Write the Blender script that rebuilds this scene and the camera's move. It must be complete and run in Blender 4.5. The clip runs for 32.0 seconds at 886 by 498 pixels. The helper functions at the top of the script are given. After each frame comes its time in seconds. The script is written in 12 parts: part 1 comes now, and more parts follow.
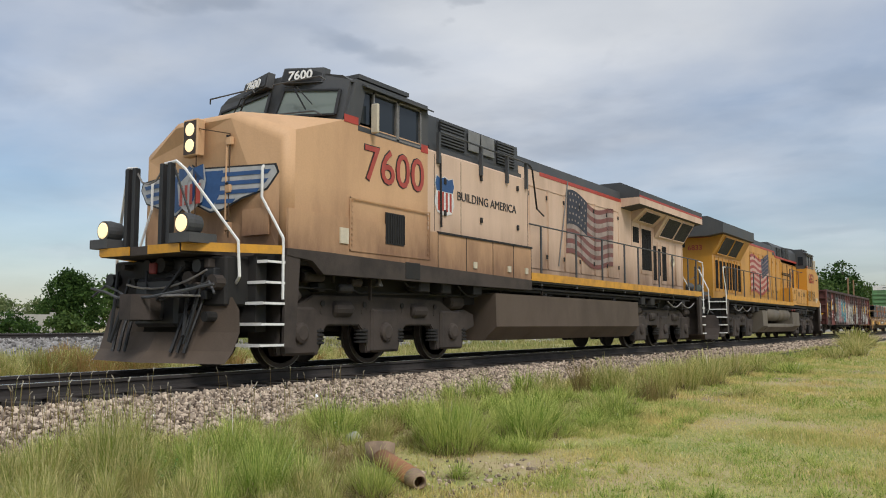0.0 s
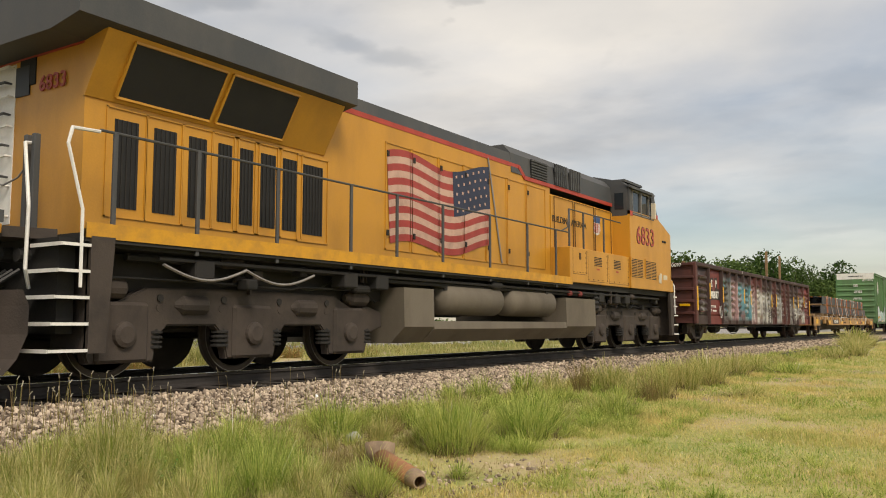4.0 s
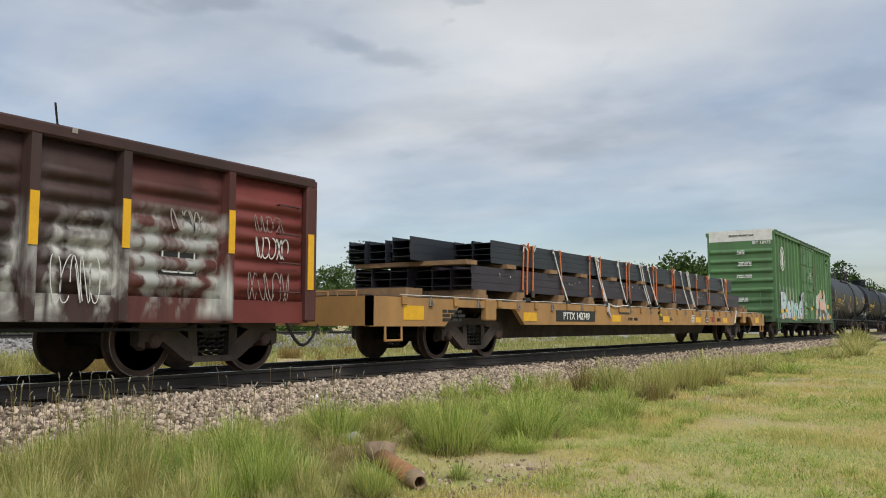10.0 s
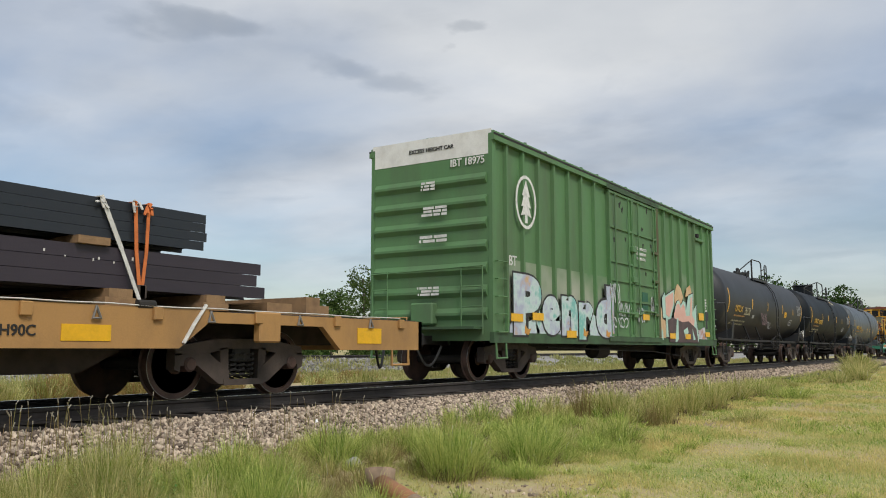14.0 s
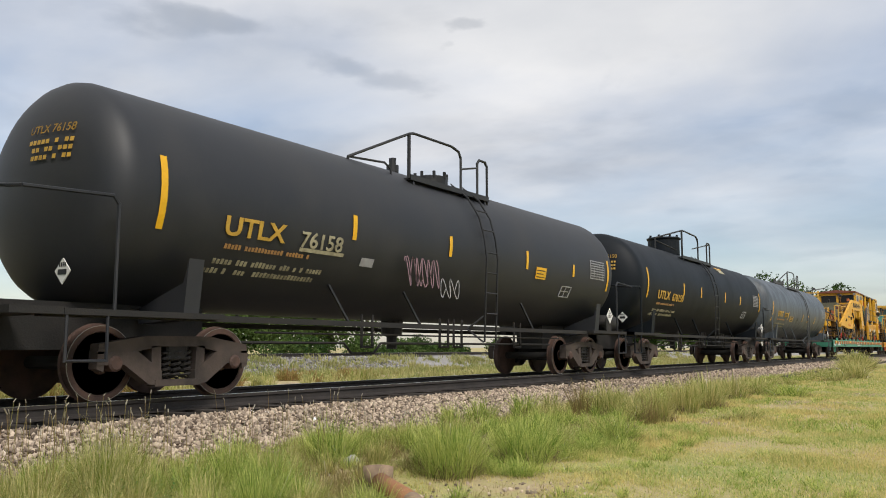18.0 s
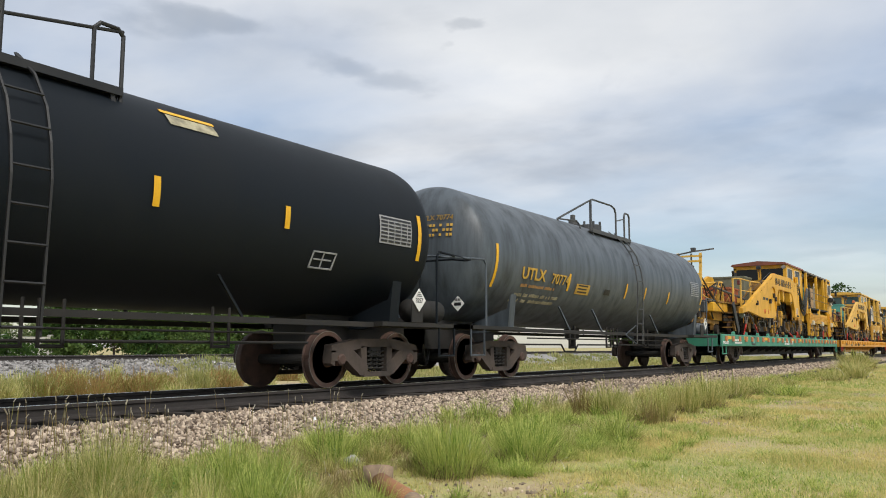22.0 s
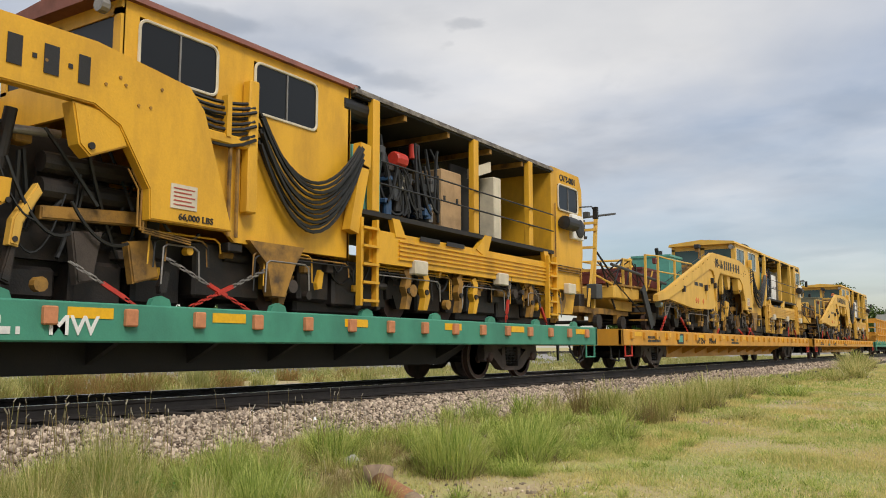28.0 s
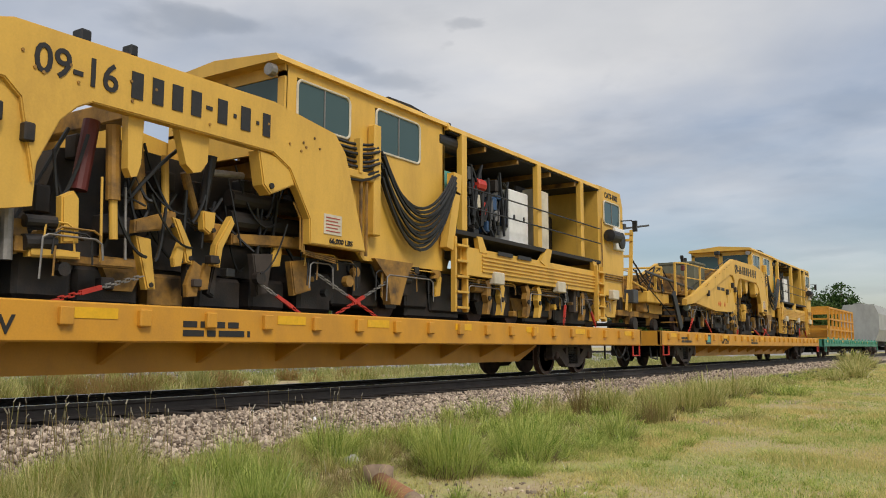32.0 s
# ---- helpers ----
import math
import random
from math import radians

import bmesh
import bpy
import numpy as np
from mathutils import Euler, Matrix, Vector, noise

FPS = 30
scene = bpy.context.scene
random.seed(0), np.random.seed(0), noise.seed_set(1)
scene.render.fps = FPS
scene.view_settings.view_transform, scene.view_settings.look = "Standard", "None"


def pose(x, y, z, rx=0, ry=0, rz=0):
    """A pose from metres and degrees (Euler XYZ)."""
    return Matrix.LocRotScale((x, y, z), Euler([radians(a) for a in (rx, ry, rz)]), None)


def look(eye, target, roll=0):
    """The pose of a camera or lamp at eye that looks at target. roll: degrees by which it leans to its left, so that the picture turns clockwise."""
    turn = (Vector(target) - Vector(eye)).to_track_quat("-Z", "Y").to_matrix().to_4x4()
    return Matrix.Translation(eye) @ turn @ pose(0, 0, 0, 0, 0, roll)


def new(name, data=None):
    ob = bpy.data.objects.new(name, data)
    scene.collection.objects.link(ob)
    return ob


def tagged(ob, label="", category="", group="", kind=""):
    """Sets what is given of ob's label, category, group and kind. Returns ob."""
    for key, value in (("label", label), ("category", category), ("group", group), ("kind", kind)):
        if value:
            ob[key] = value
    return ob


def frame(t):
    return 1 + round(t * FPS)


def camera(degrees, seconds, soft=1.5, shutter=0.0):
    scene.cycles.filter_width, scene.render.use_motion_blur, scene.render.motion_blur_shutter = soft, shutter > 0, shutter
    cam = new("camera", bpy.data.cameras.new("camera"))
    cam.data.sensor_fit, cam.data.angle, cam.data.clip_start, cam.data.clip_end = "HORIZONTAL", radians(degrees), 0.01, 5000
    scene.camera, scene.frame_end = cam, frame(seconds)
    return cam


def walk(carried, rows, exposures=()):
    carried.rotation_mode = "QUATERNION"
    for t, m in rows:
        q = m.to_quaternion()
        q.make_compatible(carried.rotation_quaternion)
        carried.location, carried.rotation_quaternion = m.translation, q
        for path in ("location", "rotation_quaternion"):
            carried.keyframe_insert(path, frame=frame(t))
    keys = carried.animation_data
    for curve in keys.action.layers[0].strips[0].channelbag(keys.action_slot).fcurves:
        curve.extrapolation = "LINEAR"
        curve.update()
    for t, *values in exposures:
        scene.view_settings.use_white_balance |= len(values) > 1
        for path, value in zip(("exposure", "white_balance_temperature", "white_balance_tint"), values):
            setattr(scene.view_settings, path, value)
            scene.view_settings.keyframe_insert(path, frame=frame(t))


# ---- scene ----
# ---- the camera and its walk ----
cam = camera(55.7, 32.0, soft=1.0)
EYE = Vector((0.0, -9.75, 0.645))


def aim(yaw, pitch):
    y, p = radians(yaw), radians(pitch)
    return look(EYE, EYE + Vector((math.cos(p) * math.cos(y), math.cos(p) * math.sin(y), math.sin(p))))


walk(cam, [(0, aim(33.17, 5.195)), (10.5, aim(33.18, 5.21)), (11, aim(33.24, 5.27)), (11.5, aim(33.33, 5.41)),
           (12, aim(33.39, 5.69)), (12.5, aim(33.37, 6.08)), (13, aim(33.36, 6.40)), (13.5, aim(33.29, 6.66)),
           (14, aim(33.22, 6.85)), (14.5, aim(33.15, 6.74)), (16.5, aim(33.08, 6.71)), (24, aim(33.09, 6.71)),
           (32, aim(33.09, 6.69))],
     [(0, -0.1, 6250, 9), (0.5, 0.05, 6900, 10), (1.0, 0.12, 7450, 10), (6.0, 0.10, 7450, 10), (7.5, 0.03, 6450, 9), (9, 0.0, 6350, 8), (11, -0.1, 6400, 8), (14, -0.06, 6400, 8), (16.5, 0.15, 7050, 11), (17.2, 0.15, 6950, 11), (18.2, 0.16, 6550, 9.5), (22, 0.18, 6450, 8.5), (25, 0.08, 6450, 8.5), (27.5, 0.03, 6650, 10), (29, 0.14, 6700, 10), (30, 0.02, 6600, 10), (31, -0.08, 6550, 10), (32, -0.1, 6550, 10)])

# ---- sky and sun ----
world = bpy.data.worlds.new("overcast_sky")
scene.world = world
world.use_nodes = True


PALE, SLATE = (0.80, 0.80, 0.805), (0.36, 0.39, 0.44)
CLOUDS = [(19.8, 21.3, 15, 4.5, PALE, 0.45), (9.8, 18.5, 7, 3.5, PALE, 0.45), (44.2, 16.9, 10, 2.0, PALE, 0.4), (50.2, 20.8, 2.9, 0.9, SLATE, 0.75), (40.2, 19.2, 2.6, 0.7, SLATE, 0.6), (36.2, 18.2, 2.4, 0.7, SLATE, 0.5), (32.4, 20.9, 1.1, 0.45, SLATE, 0.45), (7.0, 14.9, 2.2, 1.0, SLATE, 0.45)]


def sky_nodes():
    nt = world.node_tree
    nt.nodes.clear()
    N = nt.nodes.new
    L = nt.links.new
    out, bg = N("ShaderNodeOutputWorld"), N("ShaderNodeBackground")
    sky = N("ShaderNodeTexSky")
    sky.sky_type, sky.sun_disc = "NISHITA", False
    sky.sun_elevation, sky.sun_rotation = radians(48), radians(200)
    sky.air_density, sky.dust_density, sky.ozone_density = 1.4, 0.5, 2.5
    tc, sep = N("ShaderNodeTexCoord"), N("ShaderNodeSeparateXYZ")
    L(tc.outputs["Generated"], sep.inputs[0])
    up = N("ShaderNodeMath"); up.operation = "MAXIMUM"; up.inputs[1].default_value = 0.0
    L(sep.outputs["Z"], up.inputs[0])
    den = N("ShaderNodeMath"); den.operation = "ADD"; den.inputs[1].default_value = 0.16
    L(up.outputs[0], den.inputs[0])
    flat = N("ShaderNodeVectorMath"); flat.operation = "DIVIDE"
    comb = N("ShaderNodeCombineXYZ")
    for i in range(3):
        L(den.outputs[0], comb.inputs[i])
    L(tc.outputs["Generated"], flat.inputs[0]); L(comb.outputs[0], flat.inputs[1])
    mp = N("ShaderNodeMapping")
    mp.inputs["Rotation"].default_value = (0, 0, radians(33))
    mp.inputs["Scale"].default_value = (0.95, 0.75, 1.0)
    mp.inputs["Location"].default_value = (0.4, 1.3, 0.0)
    L(flat.outputs[0], mp.inputs[0])
    n1, n2 = N("ShaderNodeTexNoise"), N("ShaderNodeTexNoise")
    n1.inputs["Scale"].default_value, n1.inputs["Detail"].default_value, n1.inputs["Roughness"].default_value = 0.9, 6, 0.5
    n1.inputs["Distortion"].default_value = 0.3
    n2.inputs["Scale"].default_value, n2.inputs["Detail"].default_value, n2.inputs["Roughness"].default_value = 1.7, 6, 0.5
    L(mp.outputs[0], n1.inputs["Vector"]); L(mp.outputs[0], n2.inputs["Vector"])
    # the deck thins out towards the horizon
    thin = N("ShaderNodeMapRange")
    thin.inputs["From Min"].default_value, thin.inputs["From Max"].default_value = 0.05, 0.42
    thin.inputs["To Min"].default_value, thin.inputs["To Max"].default_value = -0.12, 0.30
    L(up.outputs[0], thin.inputs[0])
    dens = N("ShaderNodeMath"); dens.operation = "ADD"
    L(n1.outputs["Fac"], dens.inputs[0]); L(thin.outputs[0], dens.inputs[1])
    cover, shade = N("ShaderNodeValToRGB"), N("ShaderNodeValToRGB")
    cover.color_ramp.elements[0].position, cover.color_ramp.elements[1].position = 0.40, 0.78
    cover.color_ramp.elements[0].color = (0.28, 0.28, 0.28, 1)
    cover.color_ramp.elements[1].color = (1, 1, 1, 1)
    L(dens.outputs[0], cover.inputs[0])
    shade.color_ramp.elements[0].position, shade.color_ramp.elements[1].position = 0.28, 0.66
    shade.color_ramp.elements[0].color = (0.40, 0.44, 0.51, 1)
    shade.color_ramp.elements[1].color = (0.75, 0.76, 0.79, 1)
    L(n2.outputs["Fac"], shade.inputs[0])
    # small dark wisps under the pale deck
    n3, wisp, dark = N("ShaderNodeTexNoise"), N("ShaderNodeMapRange"), N("ShaderNodeMixRGB")
    n3.inputs["Scale"].default_value, n3.inputs["Detail"].default_value, n3.inputs["Roughness"].default_value = 2.7, 6, 0.5
    n3.inputs["Distortion"].default_value = 0.25
    L(mp.outputs[0], n3.inputs["Vector"])
    wisp.inputs["From Min"].default_value, wisp.inputs["From Max"].default_value, wisp.inputs["To Max"].default_value = 0.55, 0.76, 0.6
    L(n3.outputs["Fac"], wisp.inputs[0]); L(wisp.outputs[0], dark.inputs[0])
    L(shade.outputs[0], dark.inputs[1])
    dark.inputs[2].default_value = (0.34, 0.37, 0.43, 1)
    # single clouds that stand out of the deck: azimuth, elevation, half width, half height in degrees, paint, strength
    warp, warped = N("ShaderNodeTexNoise"), N("ShaderNodeVectorMath")
    warp.inputs["Scale"].default_value, warp.inputs["Detail"].default_value = 3.2, 7
    L(flat.outputs[0], warp.inputs["Vector"])
    warped.operation = "MULTIPLY_ADD"
    warped.inputs[1].default_value = (0.42, 0.42, 0.0)
    L(warp.outputs["Color"], warped.inputs[0]); L(flat.outputs[0], warped.inputs[2])
    deck = dark.outputs[0]

    def spot(az, el):
        a, e = radians(az), radians(el)
        k = math.sin(e) + 0.16
        return Vector((math.cos(e) * math.cos(a) / k, math.cos(e) * math.sin(a) / k, 0))
    for az, el, w, h, paint, strength in CLOUDS:
        c = spot(az, el)
        e1, e2 = spot(az - w, el) - c, spot(az, el + h) - c
        det = e1.x * e2.y - e1.y * e2.x
        g1, g2 = Vector((e2.y, -e2.x, 0)) / det, Vector((-e1.y, e1.x, 0)) / det
        off = N("ShaderNodeVectorMath"); off.operation = "SUBTRACT"
        off.inputs[1].default_value = c + Vector((0.21, 0.21, 0))
        L(warped.outputs[0], off.inputs[0])
        sq = []
        for g in (g1, g2):
            dt, p2 = N("ShaderNodeVectorMath"), N("ShaderNodeMath")
            dt.operation, p2.operation = "DOT_PRODUCT", "MULTIPLY"
            dt.inputs[1].default_value = g
            L(off.outputs[0], dt.inputs[0])
            L(dt.outputs["Value"], p2.inputs[0]); L(dt.outputs["Value"], p2.inputs[1])
            sq.append(p2)
        add, rim, lay = N("ShaderNodeMath"), N("ShaderNodeMapRange"), N("ShaderNodeMixRGB")
        add.operation = "ADD"
        L(sq[0].outputs[0], add.inputs[0]); L(sq[1].outputs[0], add.inputs[1])
        rim.interpolation_type = "SMOOTHSTEP"
        rim.inputs["From Min"].default_value, rim.inputs["From Max"].default_value = 2.4, 0.0
        rim.inputs["To Max"].default_value = strength
        L(add.outputs[0], rim.inputs[0]); L(rim.outputs[0], lay.inputs[0])
        L(deck, lay.inputs[1])
        lay.inputs[2].default_value = (*paint, 1)
        deck = lay.outputs[0]
    blue = N("ShaderNodeMixRGB"); blue.blend_type = "MULTIPLY"; blue.inputs[0].default_value = 1.0
    blue.inputs[2].default_value = (0.094, 0.100, 0.116, 1)
    L(sky.outputs[0], blue.inputs[1])
    mix = N("ShaderNodeMixRGB")
    L(cover.outputs[0], mix.inputs[0]); L(blue.outputs[0], mix.inputs[1]); L(deck, mix.inputs[2])
    L(mix.outputs[0], bg.inputs["Color"])
    bg.inputs["Strength"].default_value = 1.0
    L(bg.outputs[0], out.inputs[0])


sky_nodes()
sun = new("sun", bpy.data.lights.new("sun", "SUN"))
sun.data.energy, sun.data.angle, sun.data.color = 2.5, radians(18), (1.0, 0.95, 0.88)
sun.matrix_world = look((-18, -30, 38), (0, 0, 0))
scene.view_settings.exposure = 0.0


# ---- small mesh helpers ----
def part(name, bm, material, parent=None, label="", smooth=False):
    """Links a bmesh as one mesh object, under a thing or a part."""
    me = bpy.data.meshes.new(name)
    bm.normal_update()
    bm.to_mesh(me)
    bm.free()
    if smooth:
        me.shade_smooth()
    return piece(name, me, material, parent, label)


def piece(name, me, material, parent=None, label=""):
    if material and not me.materials:
        me.materials.append(material)
    ob = new(name, me)
    if parent:
        ob.parent = parent
    if label:
        ob["label"] = label
    return ob


def thing(name, label, category, group="", kind=""):
    return tagged(new(name), label, category, group, kind)


def B():
    return bmesh.new()


def box(bm, x0, x1, y0, y1, z0, z1, bev=0.0):
    vs = [bm.verts.new(p) for p in ((x0, y0, z0), (x1, y0, z0), (x1, y1, z0), (x0, y1, z0),
                                    (x0, y0, z1), (x1, y0, z1), (x1, y1, z1), (x0, y1, z1))]
    fs = [bm.faces.new([vs[i] for i in f]) for f in ((3, 2, 1, 0), (4, 5, 6, 7), (0, 1, 5, 4), (1, 2, 6, 5), (2, 3, 7, 6), (3, 0, 4, 7))]
    if bev:
        es = list({e for f in fs for e in f.edges})
        bmesh.ops.bevel(bm, geom=es, offset=bev, segments=1, affect="EDGES")
    return bm


def bar(bm, p, q, w, h=None, up=(0, 0, 1)):
    """A square bar from p to q."""
    p, q = Vector(p), Vector(q)
    d = (q - p).normalized()
    u = Vector(up)
    if abs(d.dot(u)) > 0.98:
        u = Vector((1, 0, 0))
    s = d.cross(u).normalized()
    u = s.cross(d)
    h = w if h is None else h
    ring = [(-w / 2, -h / 2), (w / 2, -h / 2), (w / 2, h / 2), (-w / 2, h / 2)]
    a = [bm.verts.new(p + s * i + u * j) for i, j in ring]
    b = [bm.verts.new(q + s * i + u * j) for i, j in ring]
    for i in range(4):
        bm.faces.new((a[i], a[(i + 1) % 4], b[(i + 1) % 4], b[i]))
    bm.faces.new(a[::-1]); bm.faces.new(b)
    return bm


def tube(bm, pts, r, seg=6):
    """A round tube along points, its bends kept at equal radius."""
    pts = [Vector(p) for p in pts]
    rings = []
    n = None
    for i, p in enumerate(pts):
        a = (p - pts[i - 1]).normalized() if i else (pts[1] - p).normalized()
        b = (pts[i + 1] - p).normalized() if i < len(pts) - 1 else a
        d = (a + b)
        d = d.normalized() if d.length > 1e-6 else a
        if n is None:
            n = d.orthogonal().normalized()
        n = (n - d * n.dot(d))
        n = n.normalized() if n.length > 1e-6 else d.orthogonal().normalized()
        m = d.cross(n)
        k = 1 / max(0.5, math.sqrt((1 + a.dot(b)) / 2))
        rings.append([bm.verts.new(p + (n * math.cos(t) + m * math.sin(t)) * r * (k if 0 < i < len(pts) - 1 else 1))
                      for t in (2 * math.pi * j / seg for j in range(seg))])
    for a, b in zip(rings, rings[1:]):
        for j in range(seg):
            bm.faces.new((a[j], a[(j + 1) % seg], b[(j + 1) % seg], b[j]))
    bm.faces.new(rings[0][::-1]); bm.faces.new(rings[-1])
    return bm


def cyl(bm, p, q, r, seg=14):
    return tube(bm, [p, q], r, seg)


def prism(bm, pts, axis, a, b, bev=0.0):
    """A flat outline pushed out along an axis: for y the outline is (x, z), for x it is (y, z), for z it is (x, y)."""
    put = {"y": lambda u, v, w: (u, w, v), "x": lambda u, v, w: (w, u, v), "z": lambda u, v, w: (u, v, w)}[axis]
    A = [bm.verts.new(put(u, v, a)) for u, v in pts]
    C = [bm.verts.new(put(u, v, b)) for u, v in pts]
    n = len(pts)
    f1, f2 = bm.faces.new(A), bm.faces.new(C[::-1])
    for i in range(n):
        bm.faces.new((A[i], C[i], C[(i + 1) % n], A[(i + 1) % n]))
    bmesh.ops.recalc_face_normals(bm, faces=bm.faces)
    if bev:
        bmesh.ops.bevel(bm, geom=list(set(f1.edges) | set(f2.edges)), offset=bev, segments=2, affect="EDGES")
    return bm


def rope(p, q, sag, n=9):
    p, q = Vector(p), Vector(q)
    return [tuple(p.lerp(q, i / n) - Vector((0, 0, sag * 4 * (i / n) * (1 - i / n)))) for i in range(n + 1)]


def lathe(bm, prof, axis, origin=(0, 0, 0), seg=28):
    """A profile of (along, radius) turned round an axis."""
    o = Vector(origin)
    e = {"x": (Vector((1, 0, 0)), Vector((0, 1, 0)), Vector((0, 0, 1))),
         "y": (Vector((0, 1, 0)), Vector((0, 0, 1)), Vector((1, 0, 0))),
         "z": (Vector((0, 0, 1)), Vector((1, 0, 0)), Vector((0, 1, 0)))}[axis]
    rings = []
    for a, r in prof:
        if r < 1e-5:
            rings.append([bm.verts.new(o + e[0] * a)])
        else:
            rings.append([bm.verts.new(o + e[0] * a + (e[1] * math.cos(t) + e[2] * math.sin(t)) * r)
                          for t in (2 * math.pi * j / seg for j in range(seg))])
    for a, b in zip(rings, rings[1:]):
        for j in range(seg):
            k = (j + 1) % seg
            if len(a) == 1 and len(b) == 1:
                break
            if len(a) == 1:
                bm.faces.new((a[0], b[k], b[j]))
            elif len(b) == 1:
                bm.faces.new((a[j], a[k], b[0]))
            else:
                bm.faces.new((a[j], a[k], b[k], b[j]))
    for ring, flip in ((rings[0], True), (rings[-1], False)):
        if len(ring) > 1:
            bm.faces.new(ring[::-1] if flip else ring)
    return bm


def writing(body, size, material, parent, at, name="lettering", wide=1.0, face="near", depth=0.006, label="", bold=0.012):
    """Words set on a side: face near looks to -y, front looks to -x, back looks to +x."""
    cu = bpy.data.curves.new("words", "FONT")
    cu.body, cu.size, cu.extrude, cu.align_x, cu.offset = body, size, depth, "CENTER", size * bold
    cu.resolution_u = 3
    tmp = new("words", cu)
    me = bpy.data.meshes.new_from_object(tmp)
    bpy.data.objects.remove(tmp)
    turn = {"near": pose(0, 0, 0, 90, 0, 0), "front": pose(0, 0, 0, 90, 0, -90), "back": pose(0, 0, 0, 90, 0, 90)}[face]
    me.transform(Matrix.Translation(at) @ turn @ Matrix.Diagonal((wide, 1, 1, 1)))
    me.name = name
    return piece(name, me, material, parent, label)


def bars(material, parent, x0, x1, y, z0, z1, rows=2, name="lettering", seed=1, gap=0.3, face="near"):
    """Unreadable small writing as plain bars."""
    rnd = random.Random(seed)
    bm = B()
    h = (z1 - z0) / rows
    for i in range(rows):
        x = x0
        end = x1 - rnd.uniform(0, 0.25) * (x1 - x0)
        while x < end:
            w = min(rnd.uniform(1.2, 4.0) * h, end - x)
            if w > 0.3 * h:
                if face == "near":
                    box(bm, x, x + w, y - 0.004, y + 0.002, z0 + h * i, z0 + h * (i + 1 - gap))
                else:
                    box(bm, y - 0.004, y + 0.002, x, x + w, z0 + h * i, z0 + h * (i + 1 - gap))
            x += w + 0.5 * h
    return tagged(part(name, bm, material, parent), kind="stuff")


# ---- materials ----
MATS = {}


def mat(name, color, rough=0.6, metal=0.0, dirt=None, amount=0.3, scale=1.5, bump=0.15, fine=40.0, streak=1.0, low=None, spec=0.5):
    """Paint or stuff with grain and stains at two scales. streak > 1 draws the stains out downwards; low = (z0, z1): road dirt rising from z1 to z0."""
    if name in MATS:
        return MATS[name]
    m = MATS[name] = bpy.data.materials.new(name)
    m.use_nodes = True
    nt = m.node_tree
    N, L = nt.nodes.new, nt.links.new
    bs = nt.nodes["Principled BSDF"]
    bs.inputs["Metallic"].default_value = metal
    bs.inputs["Specular IOR Level"].default_value = spec
    tc = N("ShaderNodeTexCoord")
    mp = N("ShaderNodeMapping")
    mp.inputs["Scale"].default_value = (1, 1, 1 / streak)
    L(tc.outputs["Object"], mp.inputs[0])
    big, small = N("ShaderNodeTexNoise"), N("ShaderNodeTexNoise")
    big.inputs["Scale"].default_value, big.inputs["Detail"].default_value, big.inputs["Roughness"].default_value = scale, 7, 0.62
    small.inputs["Scale"].default_value, small.inputs["Detail"].default_value = fine, 4
    L(mp.outputs[0], big.inputs[0]); L(tc.outputs["Object"], small.inputs[0])
    ramp = N("ShaderNodeValToRGB")
    ramp.color_ramp.elements[0].position, ramp.color_ramp.elements[1].position = 0.42, 0.68
    L(big.outputs[0], ramp.inputs[0])
    fac = N("ShaderNodeMath"); fac.operation = "MULTIPLY"; fac.inputs[1].default_value = amount
    L(ramp.outputs[0], fac.inputs[0])
    last = fac
    if low:
        sp = N("ShaderNodeSeparateXYZ"); L(tc.outputs["Object"], sp.inputs[0])
        mr = N("ShaderNodeMapRange")
        mr.inputs["From Min"].default_value, mr.inputs["From Max"].default_value = low[1], low[0]
        L(sp.outputs["Z"], mr.inputs[0])
        w = N("ShaderNodeMath"); w.operation = "MULTIPLY"
        L(mr.outputs[0], w.inputs[0]); L(big.outputs[0], w.inputs[1])
        a2 = N("ShaderNodeMath"); a2.operation = "MULTIPLY_ADD"; a2.use_clamp = True; a2.inputs[1].default_value = low[2] if len(low) > 2 else 1.6
        L(w.outputs[0], a2.inputs[0]); L(fac.outputs[0], a2.inputs[2])
        last = a2
    d = dirt or tuple(c * 0.45 for c in color)
    mix = N("ShaderNodeMixRGB")
    mix.inputs[1].default_value, mix.inputs[2].default_value = (*color, 1), (*d, 1)
    L(last.outputs[0], mix.inputs[0])
    var = N("ShaderNodeHueSaturation")
    vr = N("ShaderNodeMapRange")
    vr.inputs["To Min"].default_value, vr.inputs["To Max"].default_value = 0.91, 1.09
    L(small.outputs[0], vr.inputs[0]); L(vr.outputs[0], var.inputs["Value"])
    L(mix.outputs[0], var.inputs["Color"])
    L(var.outputs[0], bs.inputs["Base Color"])
    rr = N("ShaderNodeMapRange")
    rr.inputs["To Min"].default_value, rr.inputs["To Max"].default_value = max(0.05, rough - 0.12), min(1, rough + 0.15)
    L(big.outputs[0], rr.inputs[0]); L(rr.outputs[0], bs.inputs["Roughness"])
    if bump:
        bp = N("ShaderNodeBump")
        bp.inputs["Strength"].default_value, bp.inputs["Distance"].default_value = bump, 0.01
        L(small.outputs[0], bp.inputs["Height"]); L(bp.outputs[0], bs.inputs["Normal"])
    return m


